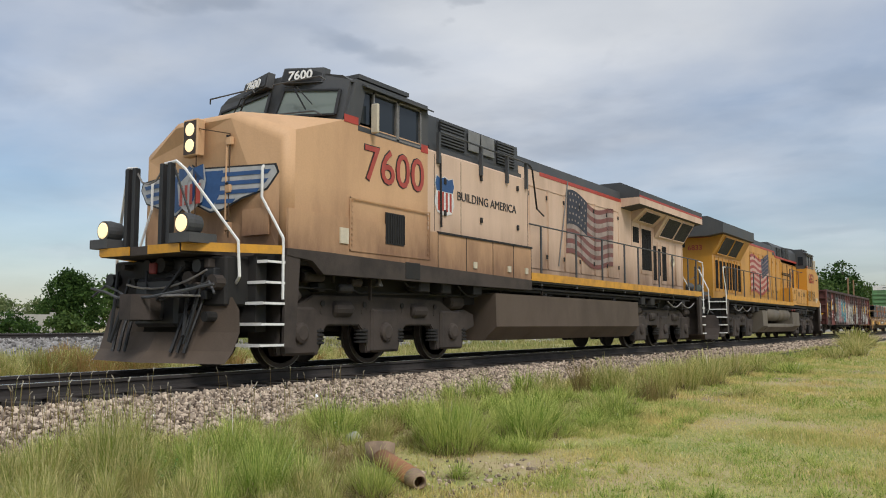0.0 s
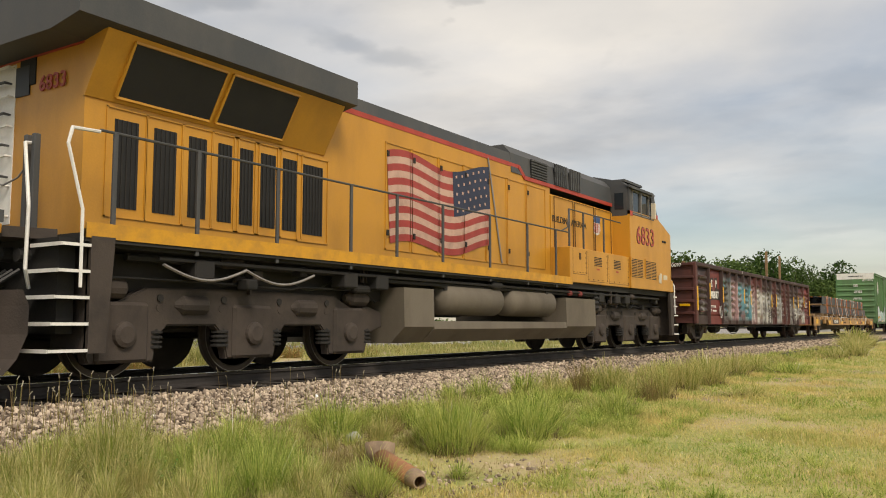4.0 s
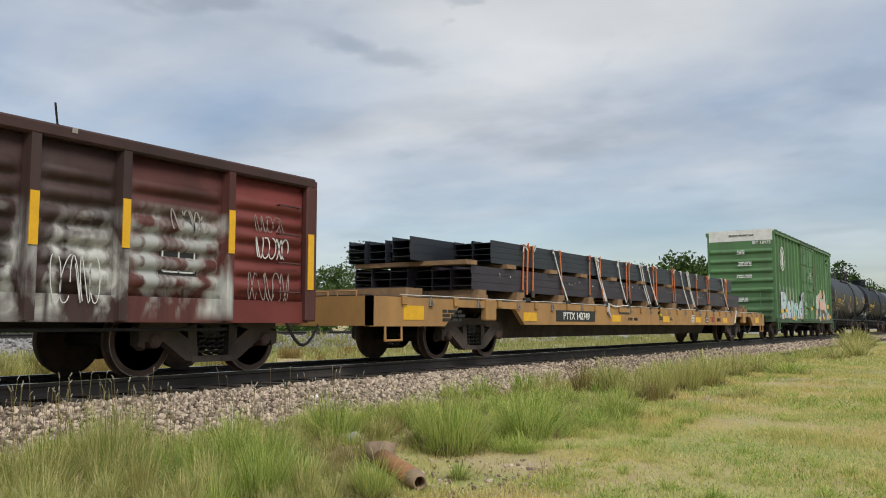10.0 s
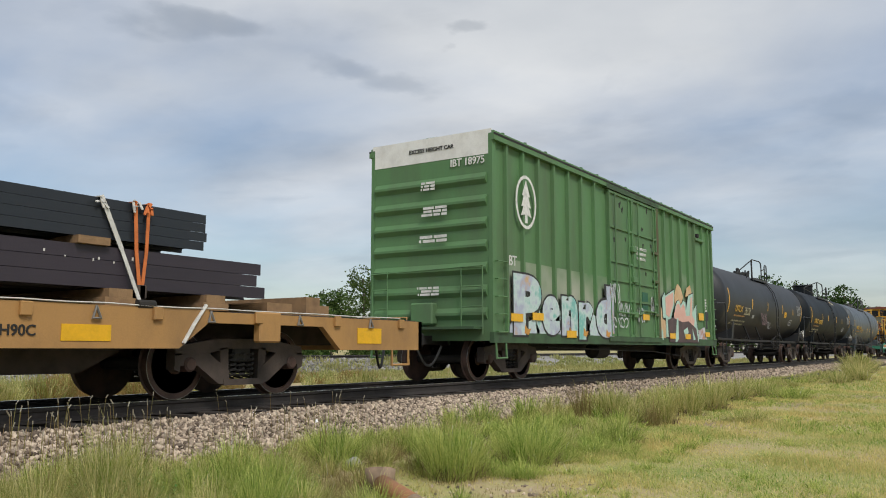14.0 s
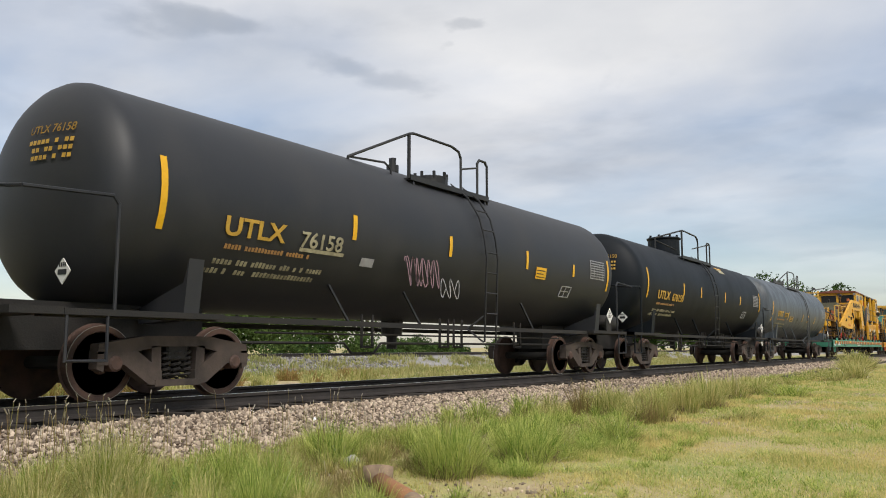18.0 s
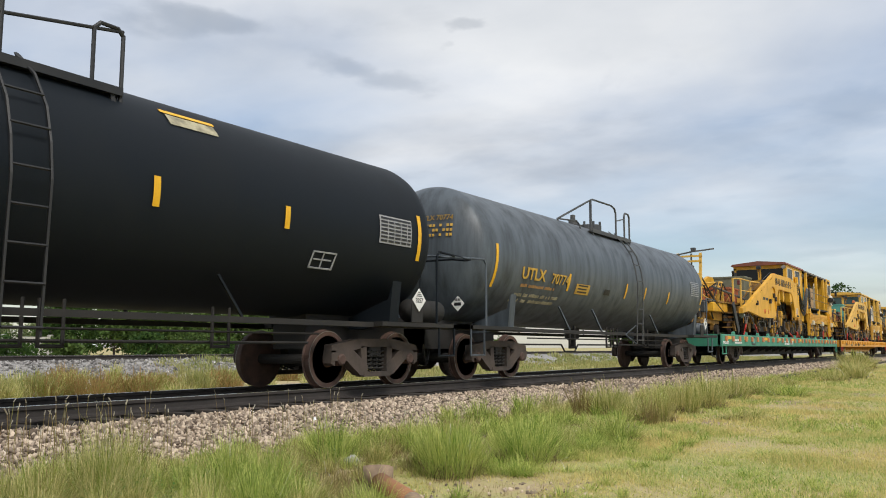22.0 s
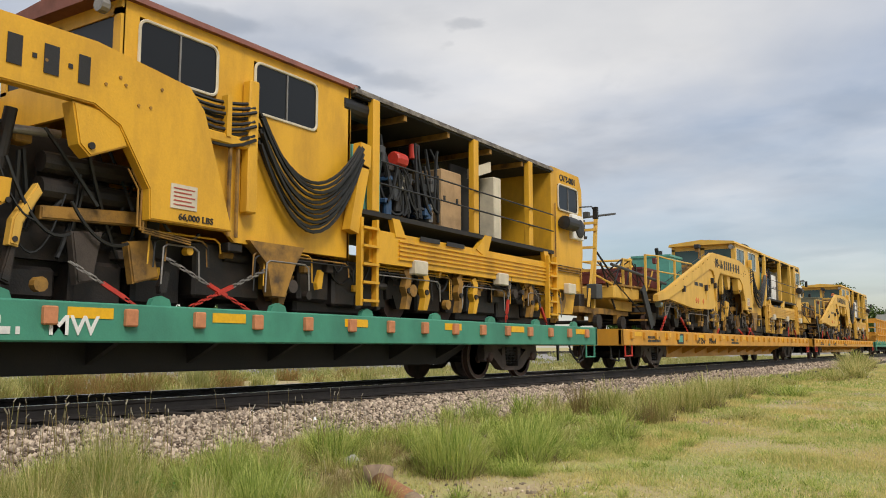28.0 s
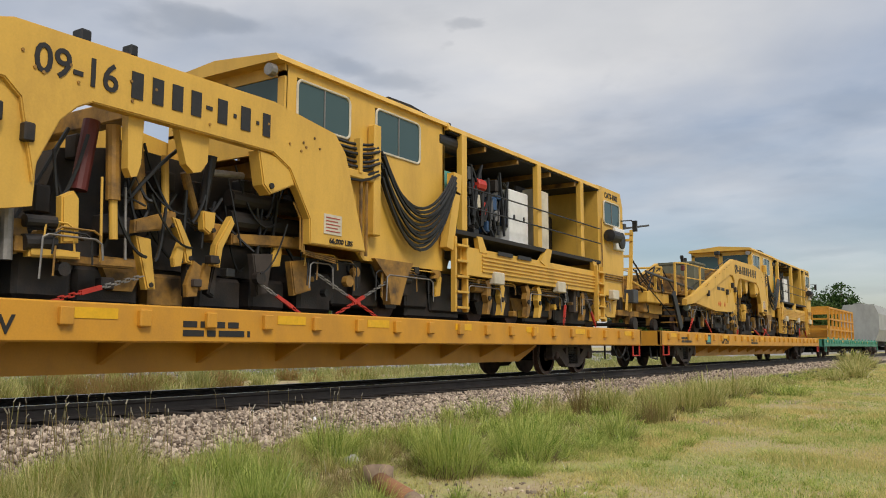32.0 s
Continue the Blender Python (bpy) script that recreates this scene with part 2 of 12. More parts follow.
def glow(name, color, strength):
    m = MATS[name] = bpy.data.materials.new(name)
    m.use_nodes = True
    bs = m.node_tree.nodes["Principled BSDF"]
    bs.inputs["Base Color"].default_value = (*color, 1)
    bs.inputs["Emission Color"].default_value = (*color, 1)
    bs.inputs["Emission Strength"].default_value = strength
    return m


def glass(name, color=(0.02, 0.025, 0.03), rough=0.06):
    m = MATS[name] = bpy.data.materials.new(name)
    m.use_nodes = True
    bs = m.node_tree.nodes["Principled BSDF"]
    bs.inputs["Base Color"].default_value = (*color, 1)
    bs.inputs["Roughness"].default_value = rough
    bs.inputs["Specular IOR Level"].default_value = 0.38
    return m


SAND = mat("faded_yellow_paint", (0.62, 0.38, 0.205), 0.62, dirt=(0.23, 0.125, 0.07), amount=0.28, scale=1.3, streak=3.0, low=(1.5, 2.75, 1.9))
SAND2 = mat("pale_sand_paint", (0.64, 0.46, 0.335), 0.6, dirt=(0.26, 0.16, 0.10), amount=0.36, scale=1.5, streak=4.5, low=(1.5, 2.7, 1.7))
ARMOUR = mat("armour_yellow_paint", (0.55, 0.262, 0.030), 0.45, dirt=(0.24, 0.12, 0.035), amount=0.36, scale=1.2, streak=2.5)
TRIM = mat("bright_yellow_stripe", (0.62, 0.30, 0.02), 0.5, dirt=(0.25, 0.13, 0.04), amount=0.5, scale=4)
GREY = mat("dark_grey_paint", (0.052, 0.055, 0.059), 0.6, dirt=(0.098, 0.092, 0.086), amount=0.6, scale=1.4, streak=2)
REDP = mat("red_stripe_paint", (0.42, 0.05, 0.03), 0.5, amount=0.4, scale=3)
REDN = mat("red_number_paint", (0.40, 0.065, 0.045), 0.55, amount=0.3, scale=6)
DUSTY = mat("dusty_brown_steel", (0.058, 0.044, 0.036), 0.8, dirt=(0.026, 0.021, 0.018), amount=0.8, scale=1.6, bump=0.3)
JOINT = mat("dirt_filled_joint", (0.10, 0.055, 0.025), 0.85, amount=0.4, scale=5)
TANKG = mat("pale_dusty_fuel_tank", (0.150, 0.126, 0.096), 0.75, dirt=(0.07, 0.055, 0.04), amount=0.6, scale=0.9, streak=2.0, bump=0.2)
TANKB = mat("dusty_fuel_tank", (0.098, 0.070, 0.050), 0.75, dirt=(0.055, 0.040, 0.028), amount=0.7, scale=0.9, streak=2.0, bump=0.2)
# grime on running gear; on some parts its black stands in for shade
GRIME_SHADE = mat("black_grime_and_shade", (0.016, 0.015, 0.014), 0.8, dirt=(0.034, 0.028, 0.024), amount=0.6, scale=2.5, bump=0.4)
BLACK = mat("black_paint", (0.012, 0.012, 0.013), 0.5, dirt=(0.03, 0.03, 0.03), amount=0.5, scale=2)
VENT = mat("dark_mesh_screen", (0.012, 0.012, 0.013), 0.7, bump=0.5, fine=120)
WHITE = mat("white_paint", (0.78, 0.77, 0.74), 0.5, dirt=(0.45, 0.42, 0.38), amount=0.35, scale=3)
STEELW = mat("worn_wheel_steel", (0.087, 0.048, 0.036), 0.7, dirt=(0.034, 0.022, 0.019), amount=0.8, scale=4, bump=0.3)
RIM = mat("bright_tread_steel", (0.32, 0.31, 0.30), 0.35, metal=0.9, amount=0.4, scale=8)
RAILTOP = mat("polished_rail_head", (0.55, 0.54, 0.52), 0.25, metal=0.9, amount=0.2, scale=6)
RAILM = mat("rusty_rail", (0.038, 0.031, 0.028), 0.75, dirt=(0.018, 0.016, 0.015), amount=0.7, scale=3, bump=0.3)
TIE = mat("creosoted_tie", (0.055, 0.045, 0.038), 0.9, dirt=(0.02, 0.017, 0.015), amount=0.8, scale=4, bump=0.6)
OXIDE = mat("oxide_red_paint", (0.090, 0.027, 0.022), 0.65, dirt=(0.035, 0.018, 0.016), amount=0.75, scale=1.1, streak=3.0, bump=0.25)
FLATY = mat("faded_orange_yellow_paint", (0.405, 0.220, 0.075), 0.6, dirt=(0.176, 0.106, 0.053), amount=0.5, scale=1.6, streak=1.5)
FLATO = mat("orange_yellow_paint", (0.62, 0.29, 0.025), 0.5, dirt=(0.30, 0.15, 0.04), amount=0.4, scale=1.6, streak=1.5)
MGREEN = mat("faded_sea_green_paint", (0.055, 0.26, 0.17), 0.55, dirt=(0.03, 0.10, 0.075), amount=0.45, scale=1.6, streak=1.5)
BGREEN = mat("boxcar_green_paint", (0.094, 0.205, 0.080), 0.6, dirt=(0.088, 0.135, 0.070), amount=0.75, scale=1.2, streak=4)
TBLACK = mat("black_tank_paint", (0.019, 0.021, 0.026), 0.52, dirt=(0.043, 0.042, 0.043), amount=0.6, scale=0.7, streak=1.5, bump=0.06, spec=0.42)
TBLUE = mat("blue_black_tank_paint", (0.006, 0.009, 0.013), 0.55, dirt=(0.012, 0.014, 0.016), amount=0.5, scale=0.7, streak=1.5, bump=0.06, spec=0.2)
TGREY = mat("grey_tank_paint", (0.088, 0.104, 0.122), 0.46, dirt=(0.026, 0.031, 0.036), amount=0.8, scale=3.4, streak=9.0, bump=0.06, spec=0.4)
LETY = mat("yellow_letter_paint", (0.55, 0.33, 0.05), 0.5, amount=0.5, scale=9)
LETW = mat("white_letter_paint", (0.72, 0.71, 0.68), 0.5, amount=0.5, scale=9)
LETB = mat("black_letter_paint", (0.02, 0.018, 0.017), 0.5, amount=0.4, scale=9)
mat("lime_strap", (0.55, 0.60, 0.03), 0.7, amount=0.3, scale=8)
BEAMP = mat("purplish_mill_steel", (0.039, 0.030, 0.041), 0.5, metal=0.1, dirt=(0.022, 0.019, 0.027), amount=0.5, scale=0.9, bump=0.15, streak=0.2)
BEAM = mat("dark_mill_steel", (0.021, 0.026, 0.034), 0.45, metal=0.2, dirt=(0.036, 0.035, 0.042), amount=0.4, scale=0.9, bump=0.1)
WOOD = mat("rough_timber", (0.28, 0.17, 0.085), 0.85, dirt=(0.12, 0.075, 0.045), amount=0.6, scale=5, bump=0.5)
STRAPO = mat("orange_strap", (0.62, 0.17, 0.045), 0.8, amount=0.4, scale=8)
STRAPW = mat("white_strap", (0.62, 0.60, 0.56), 0.8, amount=0.5, scale=8)
MACH = mat("machine_yellow_paint", (0.70, 0.37, 0.022), 0.5, dirt=(0.22, 0.11, 0.025), amount=0.36, scale=2.4, streak=3.0)
MACHP = mat("pale_machine_yellow_paint", (0.68, 0.40, 0.065), 0.5, dirt=(0.28, 0.15, 0.04), amount=0.3, scale=2.4, streak=3.0)
MACHD = mat("greasy_yellow_paint", (0.34, 0.175, 0.030), 0.6, dirt=(0.045, 0.03, 0.02), amount=0.9, scale=3.0, bump=0.3)
GREASE = mat("greasy_black_steel", (0.014, 0.012, 0.011), 0.55, dirt=(0.05, 0.032, 0.022), amount=0.6, scale=4, bump=0.4)
HOSE = mat("black_rubber_hose", (0.014, 0.014, 0.014), 0.5)
TEAL = mat("teal_paint", (0.09, 0.32, 0.26), 0.5, amount=0.4, scale=3)
MAROON = mat("maroon_paint", (0.13, 0.025, 0.022), 0.5, amount=0.4, scale=3)
CHAINM = mat("grey_chain_steel", (0.30, 0.28, 0.26), 0.5, metal=0.6, amount=0.5, scale=9)
REDCH = mat("red_binder_paint", (0.48, 0.035, 0.02), 0.5, amount=0.3, scale=9)
YREF = mat("yellow_reflector", (0.78, 0.42, 0.01), 0.4, amount=0.2, scale=9)
RUSTO = mat("orange_rust_pocket", (0.55, 0.22, 0.10), 0.7, amount=0.4, scale=8)
ROOFR = mat("red_brown_roof_paint", (0.20, 0.065, 0.04), 0.6, amount=0.5, scale=3)
CREAM = mat("cream_panel", (0.62, 0.55, 0.42), 0.6, amount=0.4, scale=3)
GLASS = glass("dark_window_glass")
GLASSL = glass("pale_window_glass", (0.16, 0.19, 0.17), 0.1)
LAMPON = glow("lit_headlamp", (1.0, 0.74, 0.40), 0.95)
CONC = mat("grey_concrete", (0.42, 0.41, 0.38), 0.85, amount=0.4, scale=0.8, bump=0.3)


# ---- ground and track ----
ROLLING, WHEELS = [], []


def ground_z(x, y):
    prof = [(-400, -0.5), (-2.75, -0.5), (-1.75, -0.2), (1.75, -0.2), (3.0, -0.55), (14.0, -0.45), (16.4, 0.12), (20.4, 0.12), (23, -0.2), (700, -0.2)]
    for (a, u), (b, v) in zip(prof, prof[1:]):
        if a <= y <= b:
            return u + (v - u) * (y - a) / (b - a)
    return -0.2


def turf(name, colors, scale, fine, bump, rough=0.95):
    """Earth, straw or leaf in drifting patches; colors run from bare to green."""
    m = MATS[name] = bpy.data.materials.new(name)
    m.use_nodes = True
    nt = m.node_tree
    N, L = nt.nodes.new, nt.links.new
    bs = nt.nodes["Principled BSDF"]
    bs.inputs["Roughness"].default_value = rough
    bs.inputs["Specular IOR Level"].default_value = 0.2
    tc = N("ShaderNodeTexCoord")
    big, small = N("ShaderNodeTexNoise"), N("ShaderNodeTexNoise")
    big.inputs["Scale"].default_value, big.inputs["Detail"].default_value, big.inputs["Roughness"].default_value = scale, 8, 0.65
    small.inputs["Scale"].default_value, small.inputs["Detail"].default_value = fine, 6
    L(tc.outputs["Object"], big.inputs[0]); L(tc.outputs["Object"], small.inputs[0])
    mixf = N("ShaderNodeMath"); mixf.operation = "MULTIPLY_ADD"; mixf.inputs[1].default_value = 0.3
    L(small.outputs[0], mixf.inputs[0]); L(big.outputs[0], mixf.inputs[2])
    ramp = N("ShaderNodeValToRGB")
    el = ramp.color_ramp.elements
    for i, c in enumerate(colors):
        p = 0.50 + 0.32 * i / (len(colors) - 1)
        e = el[i] if i < 2 else el.new(p)
        e.position, e.color = p, (*c, 1)
    L(mixf.outputs[0], ramp.inputs[0])
    L(ramp.outputs[0], bs.inputs["Base Color"])
    bp = N("ShaderNodeBump")
    bp.inputs["Strength"].default_value, bp.inputs["Distance"].default_value = bump, 0.03
    L(small.outputs[0], bp.inputs["Height"]); L(bp.outputs[0], bs.inputs["Normal"])
    return m


def blade_mat(name, greens, patch=0.0, dry=(0.48, 0.40, 0.17), scale=0.6, thin=0.35):
    """Leaf blades: hue by blade, dry drifts by place, light passing through."""
    m = MATS[name] = bpy.data.materials.new(name)
    m.use_nodes = True
    nt = m.node_tree
    N, L = nt.nodes.new, nt.links.new
    bs, out = nt.nodes["Principled BSDF"], nt.nodes["Material Output"]
    bs.inputs["Roughness"].default_value = 0.7 if thin else 0.9
    bs.inputs["Specular IOR Level"].default_value = 0.1
    geo, tc = N("ShaderNodeNewGeometry"), N("ShaderNodeTexCoord")
    ramp = N("ShaderNodeValToRGB")
    el = ramp.color_ramp.elements
    for i, c in enumerate(greens):
        p = i / (len(greens) - 1)
        e = el[0] if i == 0 else el[1] if i == len(greens) - 1 else None
        if e is None:
            e = el.new(p)
        e.position, e.color = p, (*c, 1)
    L(geo.outputs["Random Per Island"], ramp.inputs[0])
    col = ramp.outputs[0]
    if patch:
        no = N("ShaderNodeTexNoise")
        no.inputs["Scale"].default_value, no.inputs["Detail"].default_value = scale, 5
        L(tc.outputs["Object"], no.inputs[0])
        mr = N("ShaderNodeMapRange")
        mr.inputs["From Min"].default_value, mr.inputs["From Max"].default_value = 0.42, 0.62
        mr.inputs["To Max"].default_value = patch
        L(no.outputs[0], mr.inputs[0])
        mx = N("ShaderNodeMixRGB")
        mx.inputs[2].default_value = (*dry, 1)
        L(mr.outputs[0], mx.inputs[0]); L(col, mx.inputs[1])
        col = mx.outputs[0]
    L(col, bs.inputs["Base Color"])
    tr, ms = N("ShaderNodeBsdfTranslucent"), N("ShaderNodeMixShader")
    L(col, tr.inputs[0])
    ms.inputs[0].default_value = thin
    L(bs.outputs[0], ms.inputs[1]); L(tr.outputs[0], ms.inputs[2]); L(ms.outputs[0], out.inputs[0])
    return m


GROUND = turf("dry_earth_and_turf", [(0.31, 0.235, 0.165), (0.46, 0.37, 0.21), (0.38, 0.36, 0.14), (0.25, 0.29, 0.09)], 0.45, 22, 0.8)
BALLAST = turf("pale_crushed_stone_bed", [(0.181, 0.145, 0.118), (0.307, 0.253, 0.208), (0.452, 0.380, 0.316)], 9, 30, 1.0)
GRAVELG = turf("grey_crushed_stone_bed", [(0.20, 0.19, 0.18), (0.32, 0.31, 0.30), (0.42, 0.40, 0.38)], 9, 30, 1.0)


def ground():
    xs = [-3000, -600, -150, -60, -20] + [-10 + 1.0 * i for i in range(70)] + [65, 80, 110, 150, 220, 400, 900, 3000]
    ys = [-3000, -800, -200, -60, -25] + [-14 + 0.5 * i for i in range(22)] + [-2.75, -2.2, -1.75, 0, 1.75, 3.0, 5, 8, 11, 14, 15.2, 16.4, 18.4, 20.4, 23, 30, 60, 150, 500, 1200, 3000]
    me = bpy.data.meshes.new("ground")
    rnd = random.Random(4)
    vs = []
    for y in ys:
        for x in xs:
            z = ground_z(x, max(-400, min(700, y)))
            if abs(y) > 2 and -50 < x < 100 and abs(y) < 30:
                z += noise.noise((x * 0.35, y * 0.35, 2)) * 0.04 - (0.02 if y < -2.8 else 0)
            vs.append((x, y, z - (0.14 if abs(y) < 2.7 or 14 < y < 22.5 else 0)))
    n = len(xs)
    fs = [(j * n + i, j * n + i + 1, (j + 1) * n + i + 1, (j + 1) * n + i) for j in range(len(ys) - 1) for i in range(n - 1)]
    me.from_pydata(vs, [], fs)
    ob = piece("ground", me, GROUND)
    tagged(ob, "sandy earth under green and straw coloured turf", "ground", kind="structure")


ground()


def rail_profile():
    return [(-0.07, -0.17), (0.07, -0.17), (0.07, -0.158), (0.02, -0.142), (0.011, -0.12), (0.011, -0.055), (0.036, -0.038), (0.036, -0.006),
            (0.03, 0.0), (-0.03, 0.0), (-0.036, -0.006), (-0.036, -0.038), (-0.011, -0.055), (-0.011, -0.12), (-0.02, -0.142), (-0.07, -0.158)]


def track(name, y, z, x0, x1, label):
    top = tagged(new(name), label, "railway track", kind="structure")
    for s in (-1, 1):
        bm = B()
        prism(bm, [(y + s * 0.755 + u, z + v) for u, v in rail_profile()], "x", x0, x1)
        part("rail", bm, RAILM, top)
        bm = B()
        box(bm, x0, x1, y + s * 0.755 - 0.027, y + s * 0.755 + 0.027, z - 0.002, z + 0.0035)
        part("rail_head", bm, RAILTOP, top, "polished running surface")
    return top


MAIN = track("track", 0, 0, -60, 700, "rusty steel rails with polished heads on dark ties")
SIDING = track("track_far", 18.4, 0.36, -200, 700, "second track on a raised stone bed")


def bed(name, prof, x0, x1, material, label, step=0.5, seed=3, rough=0.035):
    """A stone bed over a cross profile of (y, z), uneven along its way."""
    xs = []
    x = x0
    while x < x1:
        xs.append(x)
        x += step * (1 if x < 60 else 8)
    ys = []
    for (a, u), (b, v) in zip(prof, prof[1:]):
        k = max(1, int((b - a) / 0.25))
        ys += [(a + (b - a) * i / k, u + (v - u) * i / k) for i in range(k)]
    ys.append(prof[-1])
    vs = []
    for y, z in ys:
        edge = y in (prof[0][0], prof[-1][0])
        for x in xs:
            w = noise.noise((x * 0.7, y * 2, seed)) * (0.25 if edge else 0.02)
            vs.append((x, y + w, z + noise.noise((x * 1.9, y * 2.3, seed)) * rough))
    n = len(xs)
    me = bpy.data.meshes.new(name)
    me.from_pydata(vs, [], [(j * n + i, j * n + i + 1, (j + 1) * n + i + 1, (j + 1) * n + i) for j in range(len(ys) - 1) for i in range(n - 1)])
    return tagged(piece(name, me, material), label, "ballast", kind="structure")


BED_NEAR = [(-2.85, -0.56), (-2.45, -0.47), (-1.75, -0.31), (-1.32, -0.24), (1.3, -0.2), (1.75, -0.24), (3.2, -0.6)]
BED_FAR = [(13.6, -0.50), (14.2, -0.40), (16.4, 0.14), (20.4, 0.14), (23, -0.25)]
bed("ballast", BED_NEAR, -40, 320, BALLAST, "pale pinkish grey crushed stone under the track")
bed("ballast_far", BED_FAR, -60, 320, GRAVELG, "grey crushed stone bank under the second track", seed=8)


def ties(top, y, z, x0, x1, seed):
    rnd = random.Random(seed)
    shapes = []
    for i in range(4):
        bm = B()
        box(bm, -0.115, 0.115, -1.3, 1.3, -0.17, 0, 0.012)
        for v in bm.verts:
            v.co += Vector((rnd.uniform(-.01, .01), rnd.uniform(-.03, .03), rnd.uniform(-.006, .006)))
        me = bpy.data.meshes.new("tie")
        bm.to_mesh(me); bm.free()
        me.materials.append(TIE)
        shapes.append(me)
    n = 0
    x = x0
    while x < x1:
        ob = piece("tie", shapes[n % 4], None, top)
        ob.matrix_world = pose(x, y + rnd.uniform(-.05, .05), z - 0.172, 0, 0, rnd.uniform(-1, 1))
        x += 0.53
        n += 1


ties(MAIN, 0, 0, -6, 66, 1)
ties(SIDING, 18.4, 0.36, -4, 40, 2)


# ---- loose stone, grass and weeds ----
def scatter_mesh(name, verts, faces, material, label, category, smooth=False):
    me = bpy.data.meshes.new(name)
    nv, nf, k = len(verts), len(faces), faces.shape[1]
    me.vertices.add(nv)
    me.vertices.foreach_set("co", verts.astype(np.float32).ravel())
    me.loops.add(nf * k)
    me.loops.foreach_set("vertex_index", faces.astype(np.int32).ravel())
    me.polygons.add(nf)
    me.polygons.foreach_set("loop_start", np.arange(0, nf * k, k, dtype=np.int32))
    me.update(calc_edges=True)
    me.validate()
    return tagged(piece(name, me, material), label, category, kind="stuff")


def stones(name, pts, size, seed, material, label):
    """Crushed stones: squashed, turned and dented twenty-sided lumps."""
    r = np.random.default_rng(seed)
    bm = B()
    bmesh.ops.create_icosphere(bm, subdivisions=1, radius=1)
    base = np.array([v.co[:] for v in bm.verts])
    fac = np.array([[v.index for v in f.verts] for f in bm.faces])
    bm.free()
    n = len(pts)
    v = base[None] * (1 + r.uniform(-0.45, 0.28, (n, len(base), 1)))
    v = v * (size * r.uniform(0.55, 1.5, (n, 1, 1))) * r.uniform(0.4, 1.35, (n, 1, 3))
    a, b = r.uniform(0, 6.28, n), r.uniform(-0.8, 0.8, n)
    ca, sa, cb, sb = np.cos(a), np.sin(a), np.cos(b), np.sin(b)
    x, y, z = v[..., 0], v[..., 1], v[..., 2]
    y, z = y * cb[:, None] - z * sb[:, None], y * sb[:, None] + z * cb[:, None]
    x, y = x * ca[:, None] - y * sa[:, None], x * sa[:, None] + y * ca[:, None]
    v = np.stack([x, y, z], -1) + pts[:, None]
    f = fac[None] + (np.arange(n) * len(base))[:, None, None]
    return scatter_mesh(name, v.reshape(-1, 3), f.reshape(-1, 3), material, label, "stones")


STONE = blade_mat("crushed_stone", [(0.108, 0.081, 0.063), (0.362, 0.280, 0.217), (0.615, 0.497, 0.389), (0.705, 0.597, 0.488), (0.524, 0.443, 0.371), (0.741, 0.651, 0.551), (0.416, 0.307, 0.226), (0.669, 0.542, 0.416)], thin=0.0)
STONEG = blade_mat("grey_crushed_stone", [(0.11, 0.105, 0.10), (0.22, 0.21, 0.20), (0.32, 0.30, 0.285), (0.42, 0.40, 0.385)], thin=0.0)


def slope(prof, y):
    return np.interp(y, [p[0] for p in prof], [p[1] for p in prof])


def lay_stones():
    r = np.random.default_rng(5)

    def spread(n, x0, x1, y0, y1, prof, lift):
        x, y = r.uniform(x0, x1, n), r.uniform(y0, y1, n)
        return np.stack([x, y, slope(prof, y) + r.uniform(-0.01, lift, n)], -1)
    stones("ballast_stone", np.concatenate([spread(26000, 2.5, 17, -2.9, -1.22, BED_NEAR, 0.045), spread(9000, 17, 36, -2.9, -1.22, BED_NEAR, 0.05)]),
           0.027, 1, STONE, "pale pinkish grey crushed stones along the track")
    stones("ballast_stone_far", spread(5000, 36, 80, -2.8, -1.2, BED_NEAR, 0.04), 0.05, 4, STONE, "pale pinkish grey crushed stones farther along the track")
    stones("bank_stone", spread(6000, 8, 34, 13.7, 17.2, BED_FAR, 0.05), 0.055, 2, STONEG, "grey crushed stones on the bank of the second track")
    # strays that rolled down into the grass and on the bare soil
    k = 900
    x, y = r.uniform(3, 16, k), -2.8 - np.abs(r.normal(0, 0.7, k))
    k2 = 260
    x2, y2 = r.normal(5.9, 0.6, k2), r.normal(-6.3, 0.45, k2)
    p = np.stack([np.r_[x, x2], np.r_[y, y2], np.full(k + k2, -0.515)], -1)
    stones("stray_stone", p, 0.016, 3, STONE, "scattered pale stones on bare soil and in the grass")


lay_stones()


def blades(x, y, z, h, w, lean, r, curl=0.5, out=None):
    """Grass blades of two bent lengths: five points, three triangles each."""
    n = len(x)
    a = r.uniform(0, 6.28, n) if out is None else out + r.normal(0, 0.7, n)
    dx, dy = np.cos(a), np.sin(a)
    side = a + 1.57 + r.uniform(-0.6, 0.6, n)
    sx, sy = np.cos(side) * w / 2, np.sin(side) * w / 2
    l1 = lean * h * 0.35
    l2 = lean * h * (0.9 + curl * r.uniform(0, 1, n))
    o = np.stack([x, y, z], -1)
    d = np.stack([dx, dy, np.zeros(n)], -1)
    s = np.stack([sx, sy, np.zeros(n)], -1)
    up = np.array([0, 0, 1.0])
    p1 = o + d * l1[:, None] + up * (h * 0.55)[:, None]
    p2 = o + d * l2[:, None] + up * (h * (1 - 0.22 * lean))[:, None]
    v = np.stack([o - s, o + s, p1 - s * 0.8, p1 + s * 0.8, p2], 1)
    f = np.array([[0, 1, 3], [0, 3, 2], [2, 3, 4]])[None] + (np.arange(n) * 5)[:, None, None]
    return v.reshape(-1, 3), f.reshape(-1, 3)


